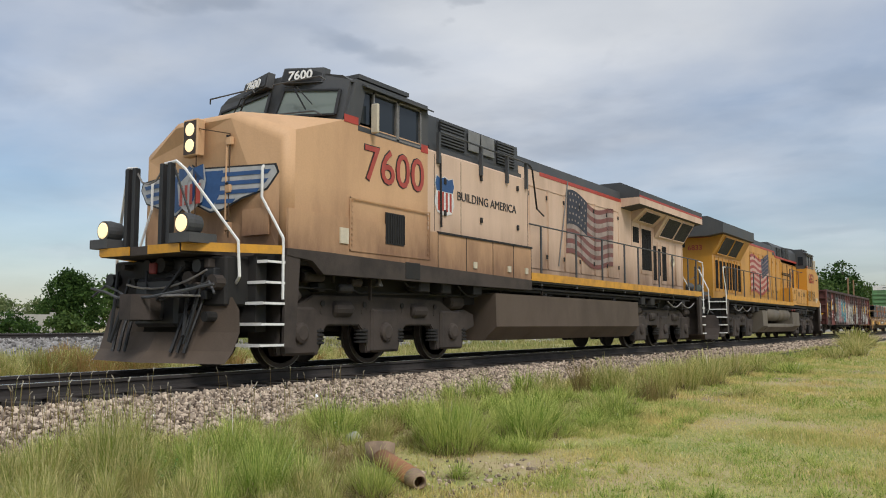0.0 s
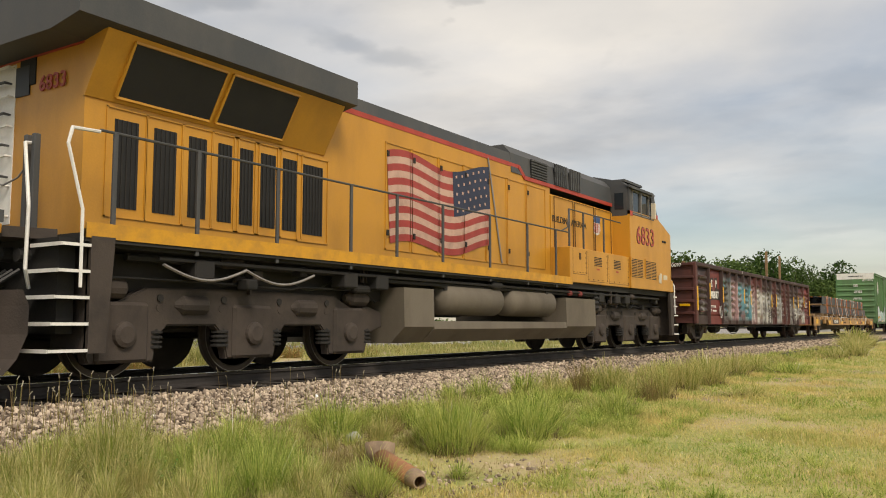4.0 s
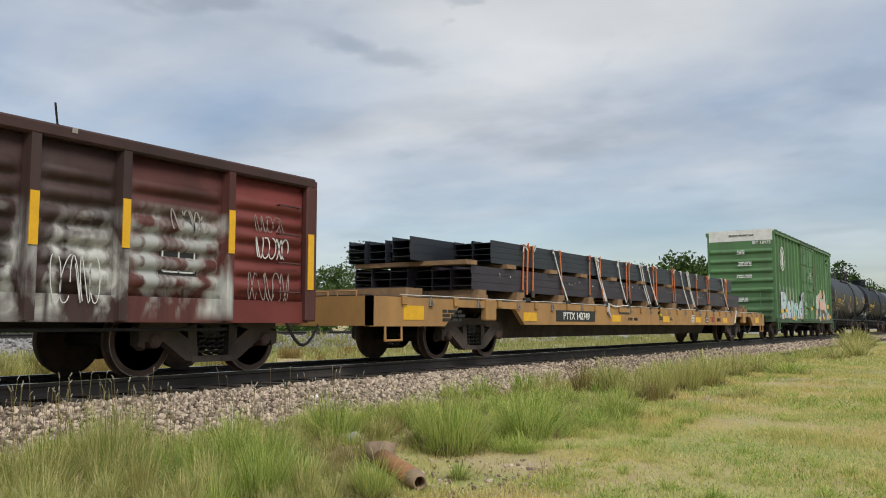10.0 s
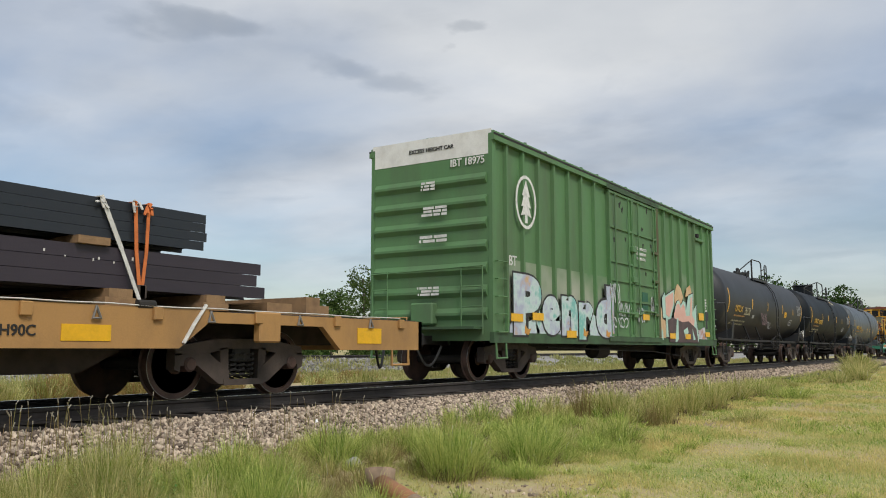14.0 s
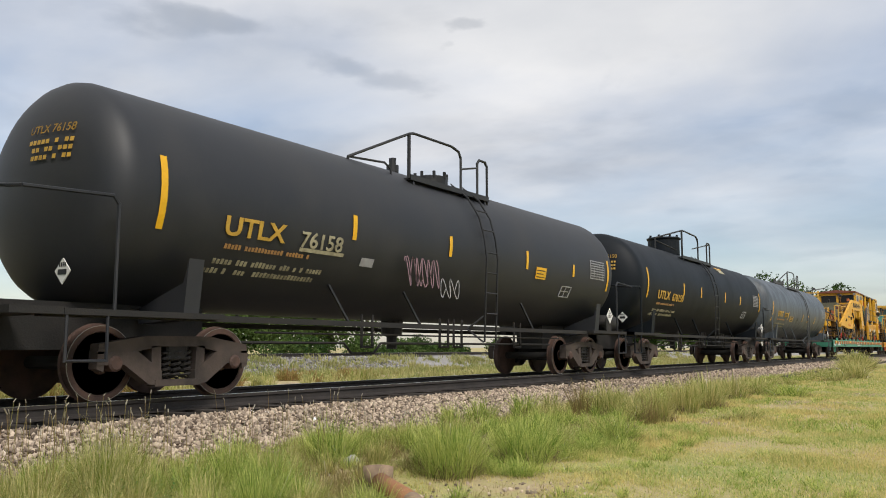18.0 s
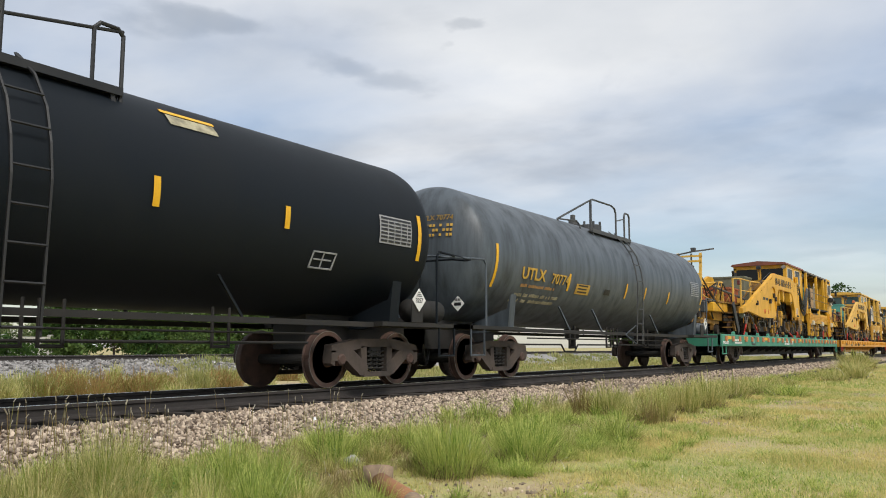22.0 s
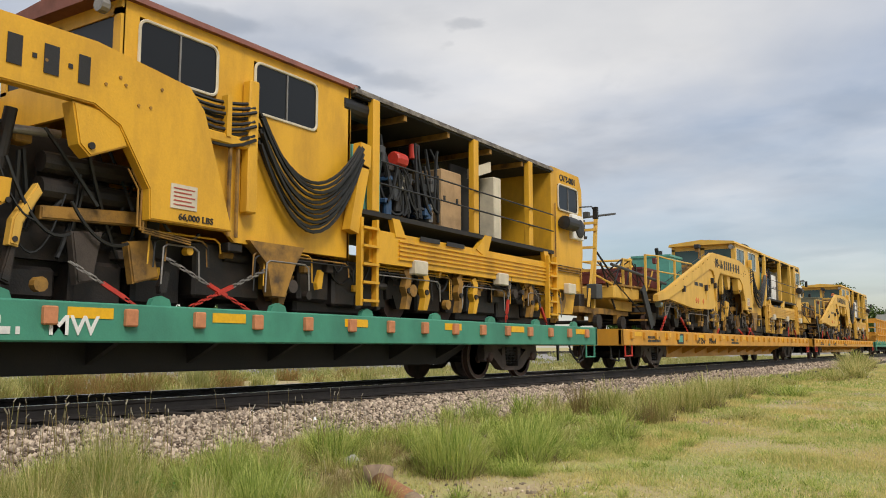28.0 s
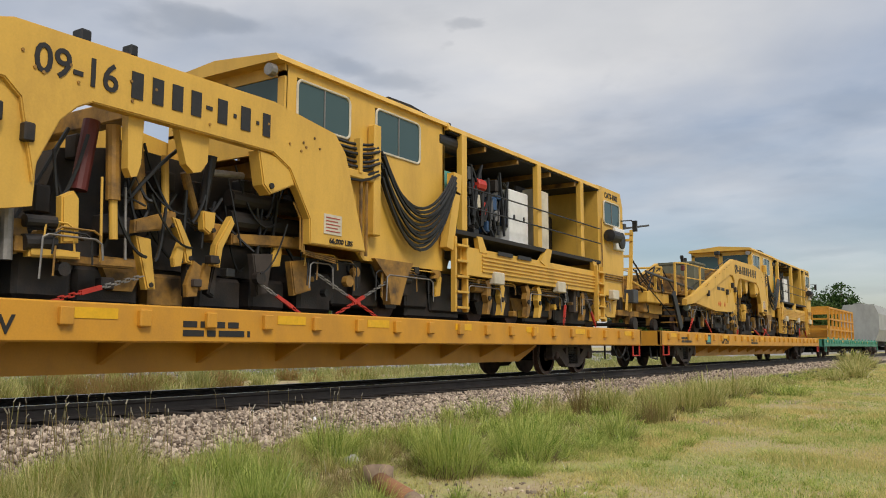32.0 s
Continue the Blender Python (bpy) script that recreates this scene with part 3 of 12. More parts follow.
def tufts(name, clumps, material, label, seed, width=0.005, category="grass"):
    """Clumps of (x, y, spread, height, count, lean)."""
    r = np.random.default_rng(seed)
    c = np.array(clumps, float)
    i = np.repeat(np.arange(len(c)), c[:, 4].astype(int))
    c = c[i]
    n = len(c)
    rad = np.abs(r.normal(0, 0.55, n)) * c[:, 2]
    t = r.uniform(0, 6.28, n)
    x, y = c[:, 0] + rad * np.cos(t), c[:, 1] + rad * np.sin(t)
    z = np.array([ground_z(u, v) for u, v in zip(x, y)]) - 0.03
    edge = np.clip(rad / (c[:, 2] * 1.3 + 1e-6), 0, 1)
    h = c[:, 3] * r.uniform(0.5, 1.1, n) * (1.08 - 0.5 * edge ** 1.5)
    far = np.clip(np.hypot(x, y + 9.75) / 9.0, 0.8, 6)
    v, f = blades(x, y, z, h, width * far * r.uniform(0.7, 1.3, n), np.abs(r.normal(0.15, 0.8, n) + 0.7 * edge) * c[:, 5], r, out=t)
    return scatter_mesh(name, v, f, material, label, category)


TALLG = blade_mat("tall_green_grass", [(0.09, 0.22, 0.008), (0.26, 0.52, 0.02), (0.41, 0.74, 0.036), (0.54, 0.84, 0.07), (0.76, 0.78, 0.26)], patch=0.22, dry=(0.60, 0.54, 0.20), scale=2.2, thin=0.5)
OLIVEG = blade_mat("olive_weedy_grass", [(0.16, 0.25, 0.012), (0.36, 0.50, 0.035), (0.52, 0.66, 0.07), (0.66, 0.62, 0.16), (0.32, 0.18, 0.06), (0.82, 0.72, 0.36)], patch=0.35, dry=(0.58, 0.48, 0.20), scale=2.6, thin=0.48)
# dead thatch, its brown kept dark for the shade at tussock feet
THATCH_SHADE = blade_mat("dead_thatch_and_shade", [(0.07, 0.045, 0.025), (0.16, 0.105, 0.06), (0.28, 0.20, 0.11), (0.40, 0.31, 0.18)], thin=0.15)
BROADM = blade_mat("broad_weed_leaves", [(0.06, 0.16, 0.03), (0.12, 0.27, 0.05), (0.20, 0.36, 0.08)], thin=0.3)
STRAW = blade_mat("dry_grass_stems", [(0.28, 0.19, 0.09), (0.44, 0.33, 0.17), (0.55, 0.45, 0.25), (0.30, 0.28, 0.10)])
LAWNM = blade_mat("short_lawn_grass", [(0.17, 0.33, 0.035), (0.33, 0.51, 0.06), (0.50, 0.60, 0.11), (0.76, 0.65, 0.29)], patch=0.72, dry=(0.76, 0.61, 0.27), scale=0.55, thin=0.45)
HEADM = blade_mat("pale_seed_heads", [(0.34, 0.29, 0.21), (0.46, 0.40, 0.31), (0.62, 0.57, 0.47)])
ORANGEW = blade_mat("orange_dry_weeds", [(0.40, 0.22, 0.10), (0.56, 0.36, 0.18), (0.62, 0.46, 0.26), (0.28, 0.27, 0.08)])
FIELD = blade_mat("field_grass", [(0.22, 0.28, 0.08), (0.34, 0.37, 0.13), (0.46, 0.43, 0.20)], patch=0.5, scale=0.12)


def border(x):
    """How far from the track the tall grass gives way to mown lawn."""
    return np.interp(x, [2, 4.5, 6, 7.5, 9, 13, 18, 23, 30, 45], [-6.6, -6.3, -5.2, -5.0, -5.6, -5.1, -4.8, -4.5, -3.9, -3.5])


def bare(x, y):
    return ((x - 5.95) / 0.8) ** 2 + ((y + 6.3) / 0.45) ** 2 < 1 or ((x - 7.9) / 0.7) ** 2 + ((y + 5.1) / 0.35) ** 2 < 1


def fan(name, clumps, material, label, seed, dense=3000, width=0.0044, base=0.55, arch=0.35, category="grass"):
    """Tussocks of (x, y, radius, height): blades rise from a narrow foot, spread and bow over at the tips."""
    r = np.random.default_rng(seed)
    c = np.array(clumps, float)
    dist = np.hypot(c[:, 0], c[:, 1] + 9.75)
    n = np.clip(dense * (c[:, 2] + 0.12) * (c[:, 3] + 0.15) * np.clip(7.0 / dist, 0.2, 1.6), 40, 1500).astype(int)
    c = c[np.repeat(np.arange(len(c)), n)]
    n = len(c)
    a, q = r.uniform(0, 6.28, n), np.sqrt(r.uniform(0, 1, n))
    x, y = c[:, 0] + base * c[:, 2] * q * np.cos(a), c[:, 1] + base * c[:, 2] * q * np.sin(a)
    far = np.clip(np.hypot(x, y + 9.75) / 8.0, 0.8, 6)
    a = a + r.normal(0, 0.95, n)
    h = c[:, 3] * np.clip(r.beta(3, 1.8, n) * 1.35, 0.2, 1.25) * (1.05 - 0.34 * q ** 2) * (1 + 0.18 * np.sin(3 * a + 9 * c[:, 0]))
    reach = c[:, 2] * (1.15 - base) * q * r.uniform(0.2, 1.7, n) + np.abs(r.normal(0, 0.05, n)) + 0.12 * h * r.uniform(0, 1, n)
    d = np.stack([np.cos(a), np.sin(a), 0 * a], -1)
    side = a + 1.57 + r.normal(0, 0.7, n)
    sd = np.stack([np.cos(side), np.sin(side), 0 * a], -1) * (width * far * r.uniform(0.55, 1.3, n) / 2)[:, None]
    o = np.stack([x, y, np.array([ground_z(u, v) for u, v in zip(x, y)]) - 0.05], -1)
    bow = 1 - arch * r.uniform(0, 1, n) ** 2
    up = np.array([0, 0, 1.0])
    p1 = o + d * (reach * 0.22)[:, None] + up * (h * 0.5)[:, None]
    p2 = o + d * (reach * 0.62)[:, None] + up * (h * 0.86)[:, None]
    p3 = o + d * (reach * 1.15)[:, None] + up * (h * bow + 0.01)[:, None]
    v = np.stack([o - sd, o + sd, p1 - sd * 0.9, p1 + sd * 0.9, p2 - sd * 0.6, p2 + sd * 0.6, p3], 1)
    f = np.array([[0, 1, 3], [0, 3, 2], [2, 3, 5], [2, 5, 4], [4, 5, 6]])[None] + (np.arange(n) * 7)[:, None, None]
    return scatter_mesh(name, v.reshape(-1, 3), f.reshape(-1, 3), material, label, category)


# single tussocks: x, y, radius, height
FANS = [(4.80, -4.59, 0.27, 0.45), (4.94, -4.89, 0.27, 0.40), (4.38, -4.62, 0.21, 0.38), (3.98, -5.74, 0.24, 0.42), (4.19, -5.84, 0.20, 0.33), (6.58, -4.13, 0.43, 0.46), (6.94, -3.62, 0.27, 0.36), (7.17, -3.98, 0.24, 0.33), (7.57, -3.94, 0.22, 0.32), (7.86, -4.10, 0.29, 0.37), (6.53, -5.58, 0.38, 0.55), (6.74, -5.25, 0.30, 0.46), (6.87, -5.58, 0.24, 0.43), (11.02, -2.71, 0.26, 0.30), (11.62, -2.89, 0.36, 0.38), (12.79, -3.06, 0.36, 0.42), (7.75, -5.69, 0.43, 0.47), (8.49, -5.55, 0.34, 0.41), (7.92, -5.37, 0.27, 0.36), (10.12, -5.73, 0.46, 0.37), (9.69, -5.53, 0.35, 0.25), (21.71, -5.54, 0.75, 0.33), (5.54, -6.27, 0.11, 0.16), (4.64, -6.15, 0.19, 0.29)]
WEEDY = [(3.07, -4.45, 0.27, 0.40), (3.13, -4.68, 0.27, 0.43), (3.82, -3.98, 0.25, 0.42), (3.72, -4.53, 0.26, 0.56), (4.04, -4.31, 0.23, 0.54), (3.97, -4.00, 0.19, 0.47), (4.45, -4.28, 0.20, 0.27), (3.87, -5.44, 0.26, 0.35), (4.80, -5.49, 0.19, 0.26), (13.47, -3.20, 0.30, 0.40), (13.81, -4.17, 0.44, 0.56), (13.37, -4.78, 0.42, 0.44), (13.18, -5.28, 0.29, 0.52), (15.00, -5.07, 0.45, 0.60), (16.71, -5.04, 0.50, 0.60), (20.05, -4.69, 0.46, 0.50), (22.40, -4.73, 0.65, 0.43), (14.36, -6.30, 0.51, 0.24), (35.10, -5.37, 0.64, 0.68), (32.31, -5.09, 0.59, 0.40)]
DEAD = [(13.54, -3.76, 0.31, 0.55), (4.31, -5.93, 0.19, 0.23), (3.46, -4.83, 0.17, 0.22), (3.80, -5.34, 0.15, 0.17), (5.17, -5.39, 0.20, 0.22), (12.69, -5.26, 0.22, 0.40), (6.65, -3.60, 0.15, 0.18), (6.64, -5.09, 0.16, 0.21)]


def inside(x, y, grow=0.0):
    return bare(x, y) or ((x - 5.4) / (0.45 + grow)) ** 2 + ((y + 5.75) / (0.5 + grow)) ** 2 < 1


def grow_tall():
    rnd = random.Random(11)
    fans, weedy, dead, foot = list(FANS), list(WEEDY), list(DEAD), []
    # rough growth between the named tussocks, lower towards the stones
    for i in range(640):
        x = 2.4 + 13 * rnd.random() ** 1.5
        y = rnd.uniform(float(border(x)), -2.75)
        if inside(x, y, 0.1):
            continue
        k = noise.noise((x * 0.8, y * 0.8, 3))
        h = rnd.uniform(0.08, 0.27) * (0.75 if y > -3.3 else 1.0) * (1.35 if x < 4.6 else 1.0)
        (fans if k > 0.12 else weedy if k > -0.3 else dead).append((x, y, rnd.uniform(0.08, 0.2), h))
    for i in range(150):
        x = rnd.uniform(14, 44)
        y = rnd.uniform(max(-4.9, float(border(x)) - 0.3), -2.9)
        (weedy if rnd.random() < 0.7 else fans).append((x, y, rnd.uniform(0.2, 0.5), rnd.uniform(0.15, 0.42) * (1 if x < 24 else 0.7)))
    for x, y, q, h in ((50.5, -3.4, 1.1, 0.9), (53, -3.6, 1.0, 0.7), (47, -3.7, 1.2, 0.5)):
        weedy.append((x, y, q, h))
    for i in range(60):
        weedy.append((rnd.uniform(-12, 2.2), rnd.uniform(-6, -2.7), rnd.uniform(0.15, 0.3), rnd.uniform(0.2, 0.5)))
    # low green tufts along the edge of the lawn and in it
    for i in range(200):
        x = 5.5 + 20 * rnd.random() ** 1.6
        y = rnd.uniform(-9.3, float(border(x)))
        if not inside(x, y):
            fans.append((x, y, rnd.uniform(0.06, 0.20), rnd.uniform(0.05, 0.12)))
    for i in range(70):
        x = rnd.uniform(6.6, 10.5)
        y = float(border(x)) - abs(rnd.gauss(0, 0.5))
        if not inside(x, y):
            fans.append((x, y, rnd.uniform(0.10, 0.24), rnd.uniform(0.10, 0.19)))
    # dark thatch round each foot doubles as the shade among the blades
    for x, y, q, h in fans + weedy:
        if x > 2 and h > 0.12:
            foot.append((x, y, q * 0.95, min(0.2, h * 0.42)))
    # litter of dead stems on the bare soil
    litter = []
    for i in range(150):
        litter.append((rnd.uniform(4.4, 7.6), rnd.uniform(-6.9, -4.8), 0.2, 0.07, rnd.randint(8, 22), 1.7))
    for i in range(420):
        x = rnd.uniform(2.6, 13)
        y = rnd.uniform(float(border(x)), -2.8)
        if not bare(x, y):
            foot.append((x, y, rnd.uniform(0.15, 0.3), rnd.uniform(0.04, 0.09)))
    fan("tall_grass", fans, TALLG, "tall bright green grass tussocks with dark feet", 21)
    fan("weedy_grass", weedy, OLIVEG, "tall olive and straw coloured weedy grass", 23, 2900, 0.0045)
    fan("dead_tussock", dead, STRAW, "dead straw coloured grass tussocks", 24, 1500, 0.004)
    fan("thatch", foot, THATCH_SHADE, "dead brown thatch, darkened for shade at the grass feet", 25, 1900, 0.006, 0.8, 0.8)
    tufts("dry_litter", litter, STRAW, "dry brown and straw coloured grass litter", 22, 0.005)


grow_tall()


def broad_weeds():
    """Leafy weeds: thin stems set with small pointed leaves."""
    r = np.random.default_rng(77)
    vs, fs = [], []
    for x0, y0, k in ((4.0, -4.55, 26), (3.86, -4.72, 20), (4.15, -4.35, 16), (4.55, -4.3, 10), (5.05, -5.2, 8), (3.4, -4.5, 10)):
        for i in range(k):
            a, lean = r.uniform(0, 6.28), r.uniform(0.05, 0.5)
            p = np.array([x0 + r.normal(0, 0.09), y0 + r.normal(0, 0.09), -0.5])
            h = r.uniform(0.14, 0.30)
            for j in range(13):
                f = 0.15 + 0.85 * j / 12
                c = p + np.array([np.cos(a) * lean * h * f, np.sin(a) * lean * h * f, h * f])
                b = a + 2.4 * j
                d = np.array([np.cos(b), np.sin(b), r.uniform(-0.2, 0.5)])
                s = np.array([-np.sin(b), np.cos(b), 0.0])
                l = r.uniform(0.03, 0.055) * (1.2 - 0.6 * f)
                m = len(vs)
                vs += [c, c + d * l * 0.45 + s * l * 0.24, c + d * l, c + d * l * 0.45 - s * l * 0.24]
                fs += [(m, m + 1, m + 2), (m, m + 2, m + 3)]
    scatter_mesh("leafy_weed", np.array(vs), np.array(fs), BROADM, "leafy dark green weeds among the grass", "weeds")


broad_weeds()


def grow_lawn():
    r = np.random.default_rng(31)
    xs, ys, hs, ws = [], [], [], []
    for n, x0, x1, h, w in ((180000, 3.4, 13, 0.07, 0.008), (80000, 13, 26, 0.085, 0.014), (45000, 26, 60, 0.10, 0.026), (45000, -12, 3.6, 0.09, 0.014), (25000, -12, 30, 0.09, 0.018)):
        x = r.uniform(x0, x1, n)
        y = r.uniform(-10.2, -3.4, n) if x0 > 0 else r.uniform(-15, -3.2, n) if x1 < 10 else r.uniform(-18, -9, n)
        keep = (y < border(x) + r.normal(0, 0.25, n)) & ((y > -10.2 + 0.05 * x) | (x0 < 0))
        keep &= np.hypot(x, y + 9.75) > 1.2
        keep &= ~(((x - 5.95) / 0.85) ** 2 + ((y + 6.3) / 0.5) ** 2 < r.uniform(0.4, 1.2, n))
        thin = np.array([noise.noise((u * 0.9, v * 0.9, 7)) for u, v in zip(x, y)])
        keep &= thin > r.uniform(-1.0, 0.12, n)
        x, y = x[keep], y[keep]
        xs.append(x); ys.append(y)
        hs.append(h * r.uniform(0.4, 1.3, len(x)) * (0.7 + 1.2 * np.clip(thin[keep], 0, 1)))
        ws.append(w * r.uniform(0.7, 1.3, len(x)))
    x, y, h, w = map(np.concatenate, (xs, ys, hs, ws))
    v, f = blades(x, y, np.full(len(x), -0.535), h, w, np.abs(r.normal(0.5, 0.5, len(x))), r)
    scatter_mesh("lawn_grass", v, f, LAWNM, "short mown grass, yellow green with dry patches", "grass")


grow_lawn()


def seed_stalks():
    """Thin stalks with pale heads in front of the rail."""
    rnd = random.Random(8)
    stem, head = B(), B()
    for i in range(170):
        x = rnd.gauss(4.15, 0.5) if i < 60 else rnd.uniform(4.5, 9) if i < 170 else rnd.uniform(8, 22)
        y = rnd.uniform(-4.3, -2.4) if i < 60 else rnd.uniform(-3.6, -2.1) if i < 110 else rnd.uniform(-4.2, -2.6)
        z = ground_z(x, y)
        h = rnd.uniform(0.38, 0.72) if i < 60 else rnd.uniform(0.25, 0.5)
        a = rnd.uniform(-0.10, 0.10)
        p = Vector((x + a, y + rnd.uniform(-.05, .05), z + h))
        bar(stem, (x, y, z - 0.02), p, 0.003)
        bar(head, p - Vector((a * 0.05, 0, 0.004)), p + Vector((a * 0.25, 0, rnd.uniform(0.02, 0.05))), rnd.uniform(0.004, 0.008))
    tagged(part("grass_stalk", stem, STRAW), "thin dry grass stalks by the rail", "grass", kind="stuff")
    tagged(part("seed_head", head, HEADM), "pale seed heads on thin grass stalks", "grass", kind="stuff")


seed_stalks()


def beyond():
    """Weeds and field on the far side of the track."""
    rnd = random.Random(17)
    w, g = [], []
    for i in range(70):
        x = rnd.uniform(7, 24)
        y = rnd.uniform(6, 13)
        k = noise.noise((x * 0.35, y * 0.35, 4))
        (w if k > 0 else g).append((x, y, rnd.uniform(0.2, 0.6), rnd.uniform(0.3, 0.75), rnd.randint(60, 140), 0.4))
    for x, y in ((11.5, 7.5), (12.4, 7.9), (13.0, 7.3), (14.1, 8.2), (9.5, 9.0), (10.2, 9.6)):
        w.append((x, y, 0.5, 0.75, 300, 0.35))
    for x, y in ((8.5, 7.0), (9.1, 6.6), (10.6, 7.6), (15.3, 8.0), (17.2, 9.0)):
        g.append((x, y, 0.5, 0.7, 300, 0.35))
    for i in range(900):
        x = 21 + 84 * rnd.random() ** 1.5
        y = rnd.uniform(4, 13.5) if i % 3 else rnd.uniform(23, 60)
        g.append((x, y, rnd.uniform(0.6, 1.8), rnd.uniform(0.15, 0.4), rnd.randint(30, 60), 0.5))
    for i in range(420):
        g.append((20 + 70 * rnd.random() ** 1.4, rnd.uniform(12.5, 16.4), rnd.uniform(0.5, 1.1), rnd.uniform(0.18, 0.4), rnd.randint(40, 70), 0.5))
    fan("dry_weed", [(x, y, q * 1.2, h * 0.8) for x, y, q, h, n, l in w], ORANGEW, "dry orange straw weeds beside the ballast bank", 41, 3000, 0.005, 0.7, 0.6, "weeds")
    fan("green_weed", [(x, y, q * 1.2, h * 0.8) for x, y, q, h, n, l in g[:55]], OLIVEG, "olive green weed bushes beside the ballast bank", 43, 3000, 0.005, 0.7, 0.6, "weeds")
    g = g[30:]
    tufts("field_grass", g, FIELD, "rough yellow green grass between the tracks", 42, 0.009)


beyond()


# ---- pipe, stone and old rail in the grass ----
CLAY = mat("weathered_terracotta", (0.36, 0.165, 0.075), 0.75, dirt=(0.20, 0.10, 0.055), amount=0.6, scale=7, bump=0.3)
CLAYD = mat("weathered_grey_clay", (0.30, 0.21, 0.14), 0.85, dirt=(0.14, 0.10, 0.07), amount=0.7, scale=9, bump=0.4)


def hollow(bm, p, q, r0, r1, seg=24):
    """A short pipe with an open end and a wall."""
    p, q = Vector(p), Vector(q)
    d = (q - p).normalized()
    n = d.orthogonal().normalized()
    m = d.cross(n)
    rings = []
    for o, r in ((p, r0), (q, r0), (q, r1), (p, r1)):
        rings.append([bm.verts.new(o + (n * math.cos(t) + m * math.sin(t)) * r) for t in (2 * math.pi * j / seg for j in range(seg))])
    for a, b in zip(rings, rings[1:] + rings[:1]):
        for j in range(seg):
            bm.faces.new((a[j], a[(j + 1) % seg], b[(j + 1) % seg], b[j]))
    return bm


def bell(bm, p, d, rings, seg=26, chip=0.0, seed=1):
    """A hollow of revolution from p along d: rings of (distance, radius), out and back inside; the last outer ring may be chipped."""
    p, d = Vector(p), Vector(d).normalized()
    n = d.orthogonal().normalized()
    m = d.cross(n)
    top = max(t for t, q in rings)
    out = []
    for t, q in rings:
        row = []
        for j in range(seg):
            a = 2 * math.pi * j / seg
            w = t - (chip * max(0.0, noise.noise((math.cos(a) * 1.6, math.sin(a) * 1.6, seed))) if t > top * 0.8 else 0.0)
            row.append(bm.verts.new(p + d * w + (n * math.cos(a) + m * math.sin(a)) * q))
        out.append(row)
    for u, v in zip(out, out[1:]):
        for j in range(seg):
            bm.faces.new((u[j], u[(j + 1) % seg], v[(j + 1) % seg], v[j]))
    return bm


def pipe():
    top = thing("clay_pipe", "broken rust brown clay pipe half sunk in grass", "pipe")
    part("barrel", hollow(B(), (5.56, -5.50, -0.425), (5.06, -6.19, -0.455), 0.072, 0.055), CLAY, top, smooth=True)
    part("pipe_end", bell(B(), (5.062, -6.188, -0.455), (-0.58, -0.80, -0.06), [(0, 0.074), (0.05, 0.070), (0.13, 0.052), (0.135, 0.04), (0.05, 0.045)]), CLAYD, top, "darker chipped spigot end", smooth=True)
    part("socket", bell(B(), (5.57, -5.49, -0.47), (0.22, 0.16, 0.9), [(0, 0.085), (0.03, 0.112), (0.06, 0.122), (0.15, 0.126), (0.152, 0.104), (0.06, 0.098), (0.01, 0.06)], chip=0.10, seed=4), CLAYD, top, "flared grey-brown broken socket", smooth=True)
    bm = B()
    bmesh.ops.create_icosphere(bm, subdivisions=2, radius=1)
    for v in bm.verts:
        v.co *= 1 + 0.22 * noise.noise(v.co * 1.7)
        v.co = Vector((v.co.x * 0.09 + 6.5, v.co.y * 0.07 - 4.45, v.co.z * 0.06 - 0.45))
    ob = part("stone", bm, CONC, smooth=True)
    tagged(ob, "whitish stone beside the clay pipe", "stone")


pipe()


def old_rail():
    top = thing("old_timber", "dark weathered timber lying along the ballast edge", "timber")
    bm = B()
    bar(bm, (32, -3.35, -0.44), (52, -3.1, -0.43), 0.16, 0.15)
    part("balk", bm, TIE, top)
    top = thing("old_timber", "dark weathered timber lying along the ballast edge", "timber")
    bm = B()
    bar(bm, (52.3, -3.0, -0.44), (75, -2.75, -0.43), 0.16, 0.15)
    part("balk", bm, TIE, top)


old_rail()


# ---- trees, hedges and the far wall ----
BARK = mat("grey_bark", (0.10, 0.08, 0.06), 0.9, amount=0.6, scale=5, bump=0.8)
LEAFD = blade_mat("dark_green_leaves", [(0.022, 0.05, 0.014), (0.045, 0.09, 0.022), (0.07, 0.125, 0.03)], thin=0.25)
LEAFM = blade_mat("mid_green_leaves", [(0.04, 0.075, 0.02), (0.075, 0.125, 0.03), (0.11, 0.165, 0.045)], thin=0.25)
LEAFP = blade_mat("pale_green_leaves", [(0.10, 0.14, 0.05), (0.16, 0.20, 0.08), (0.22, 0.26, 0.12)], thin=0.25)


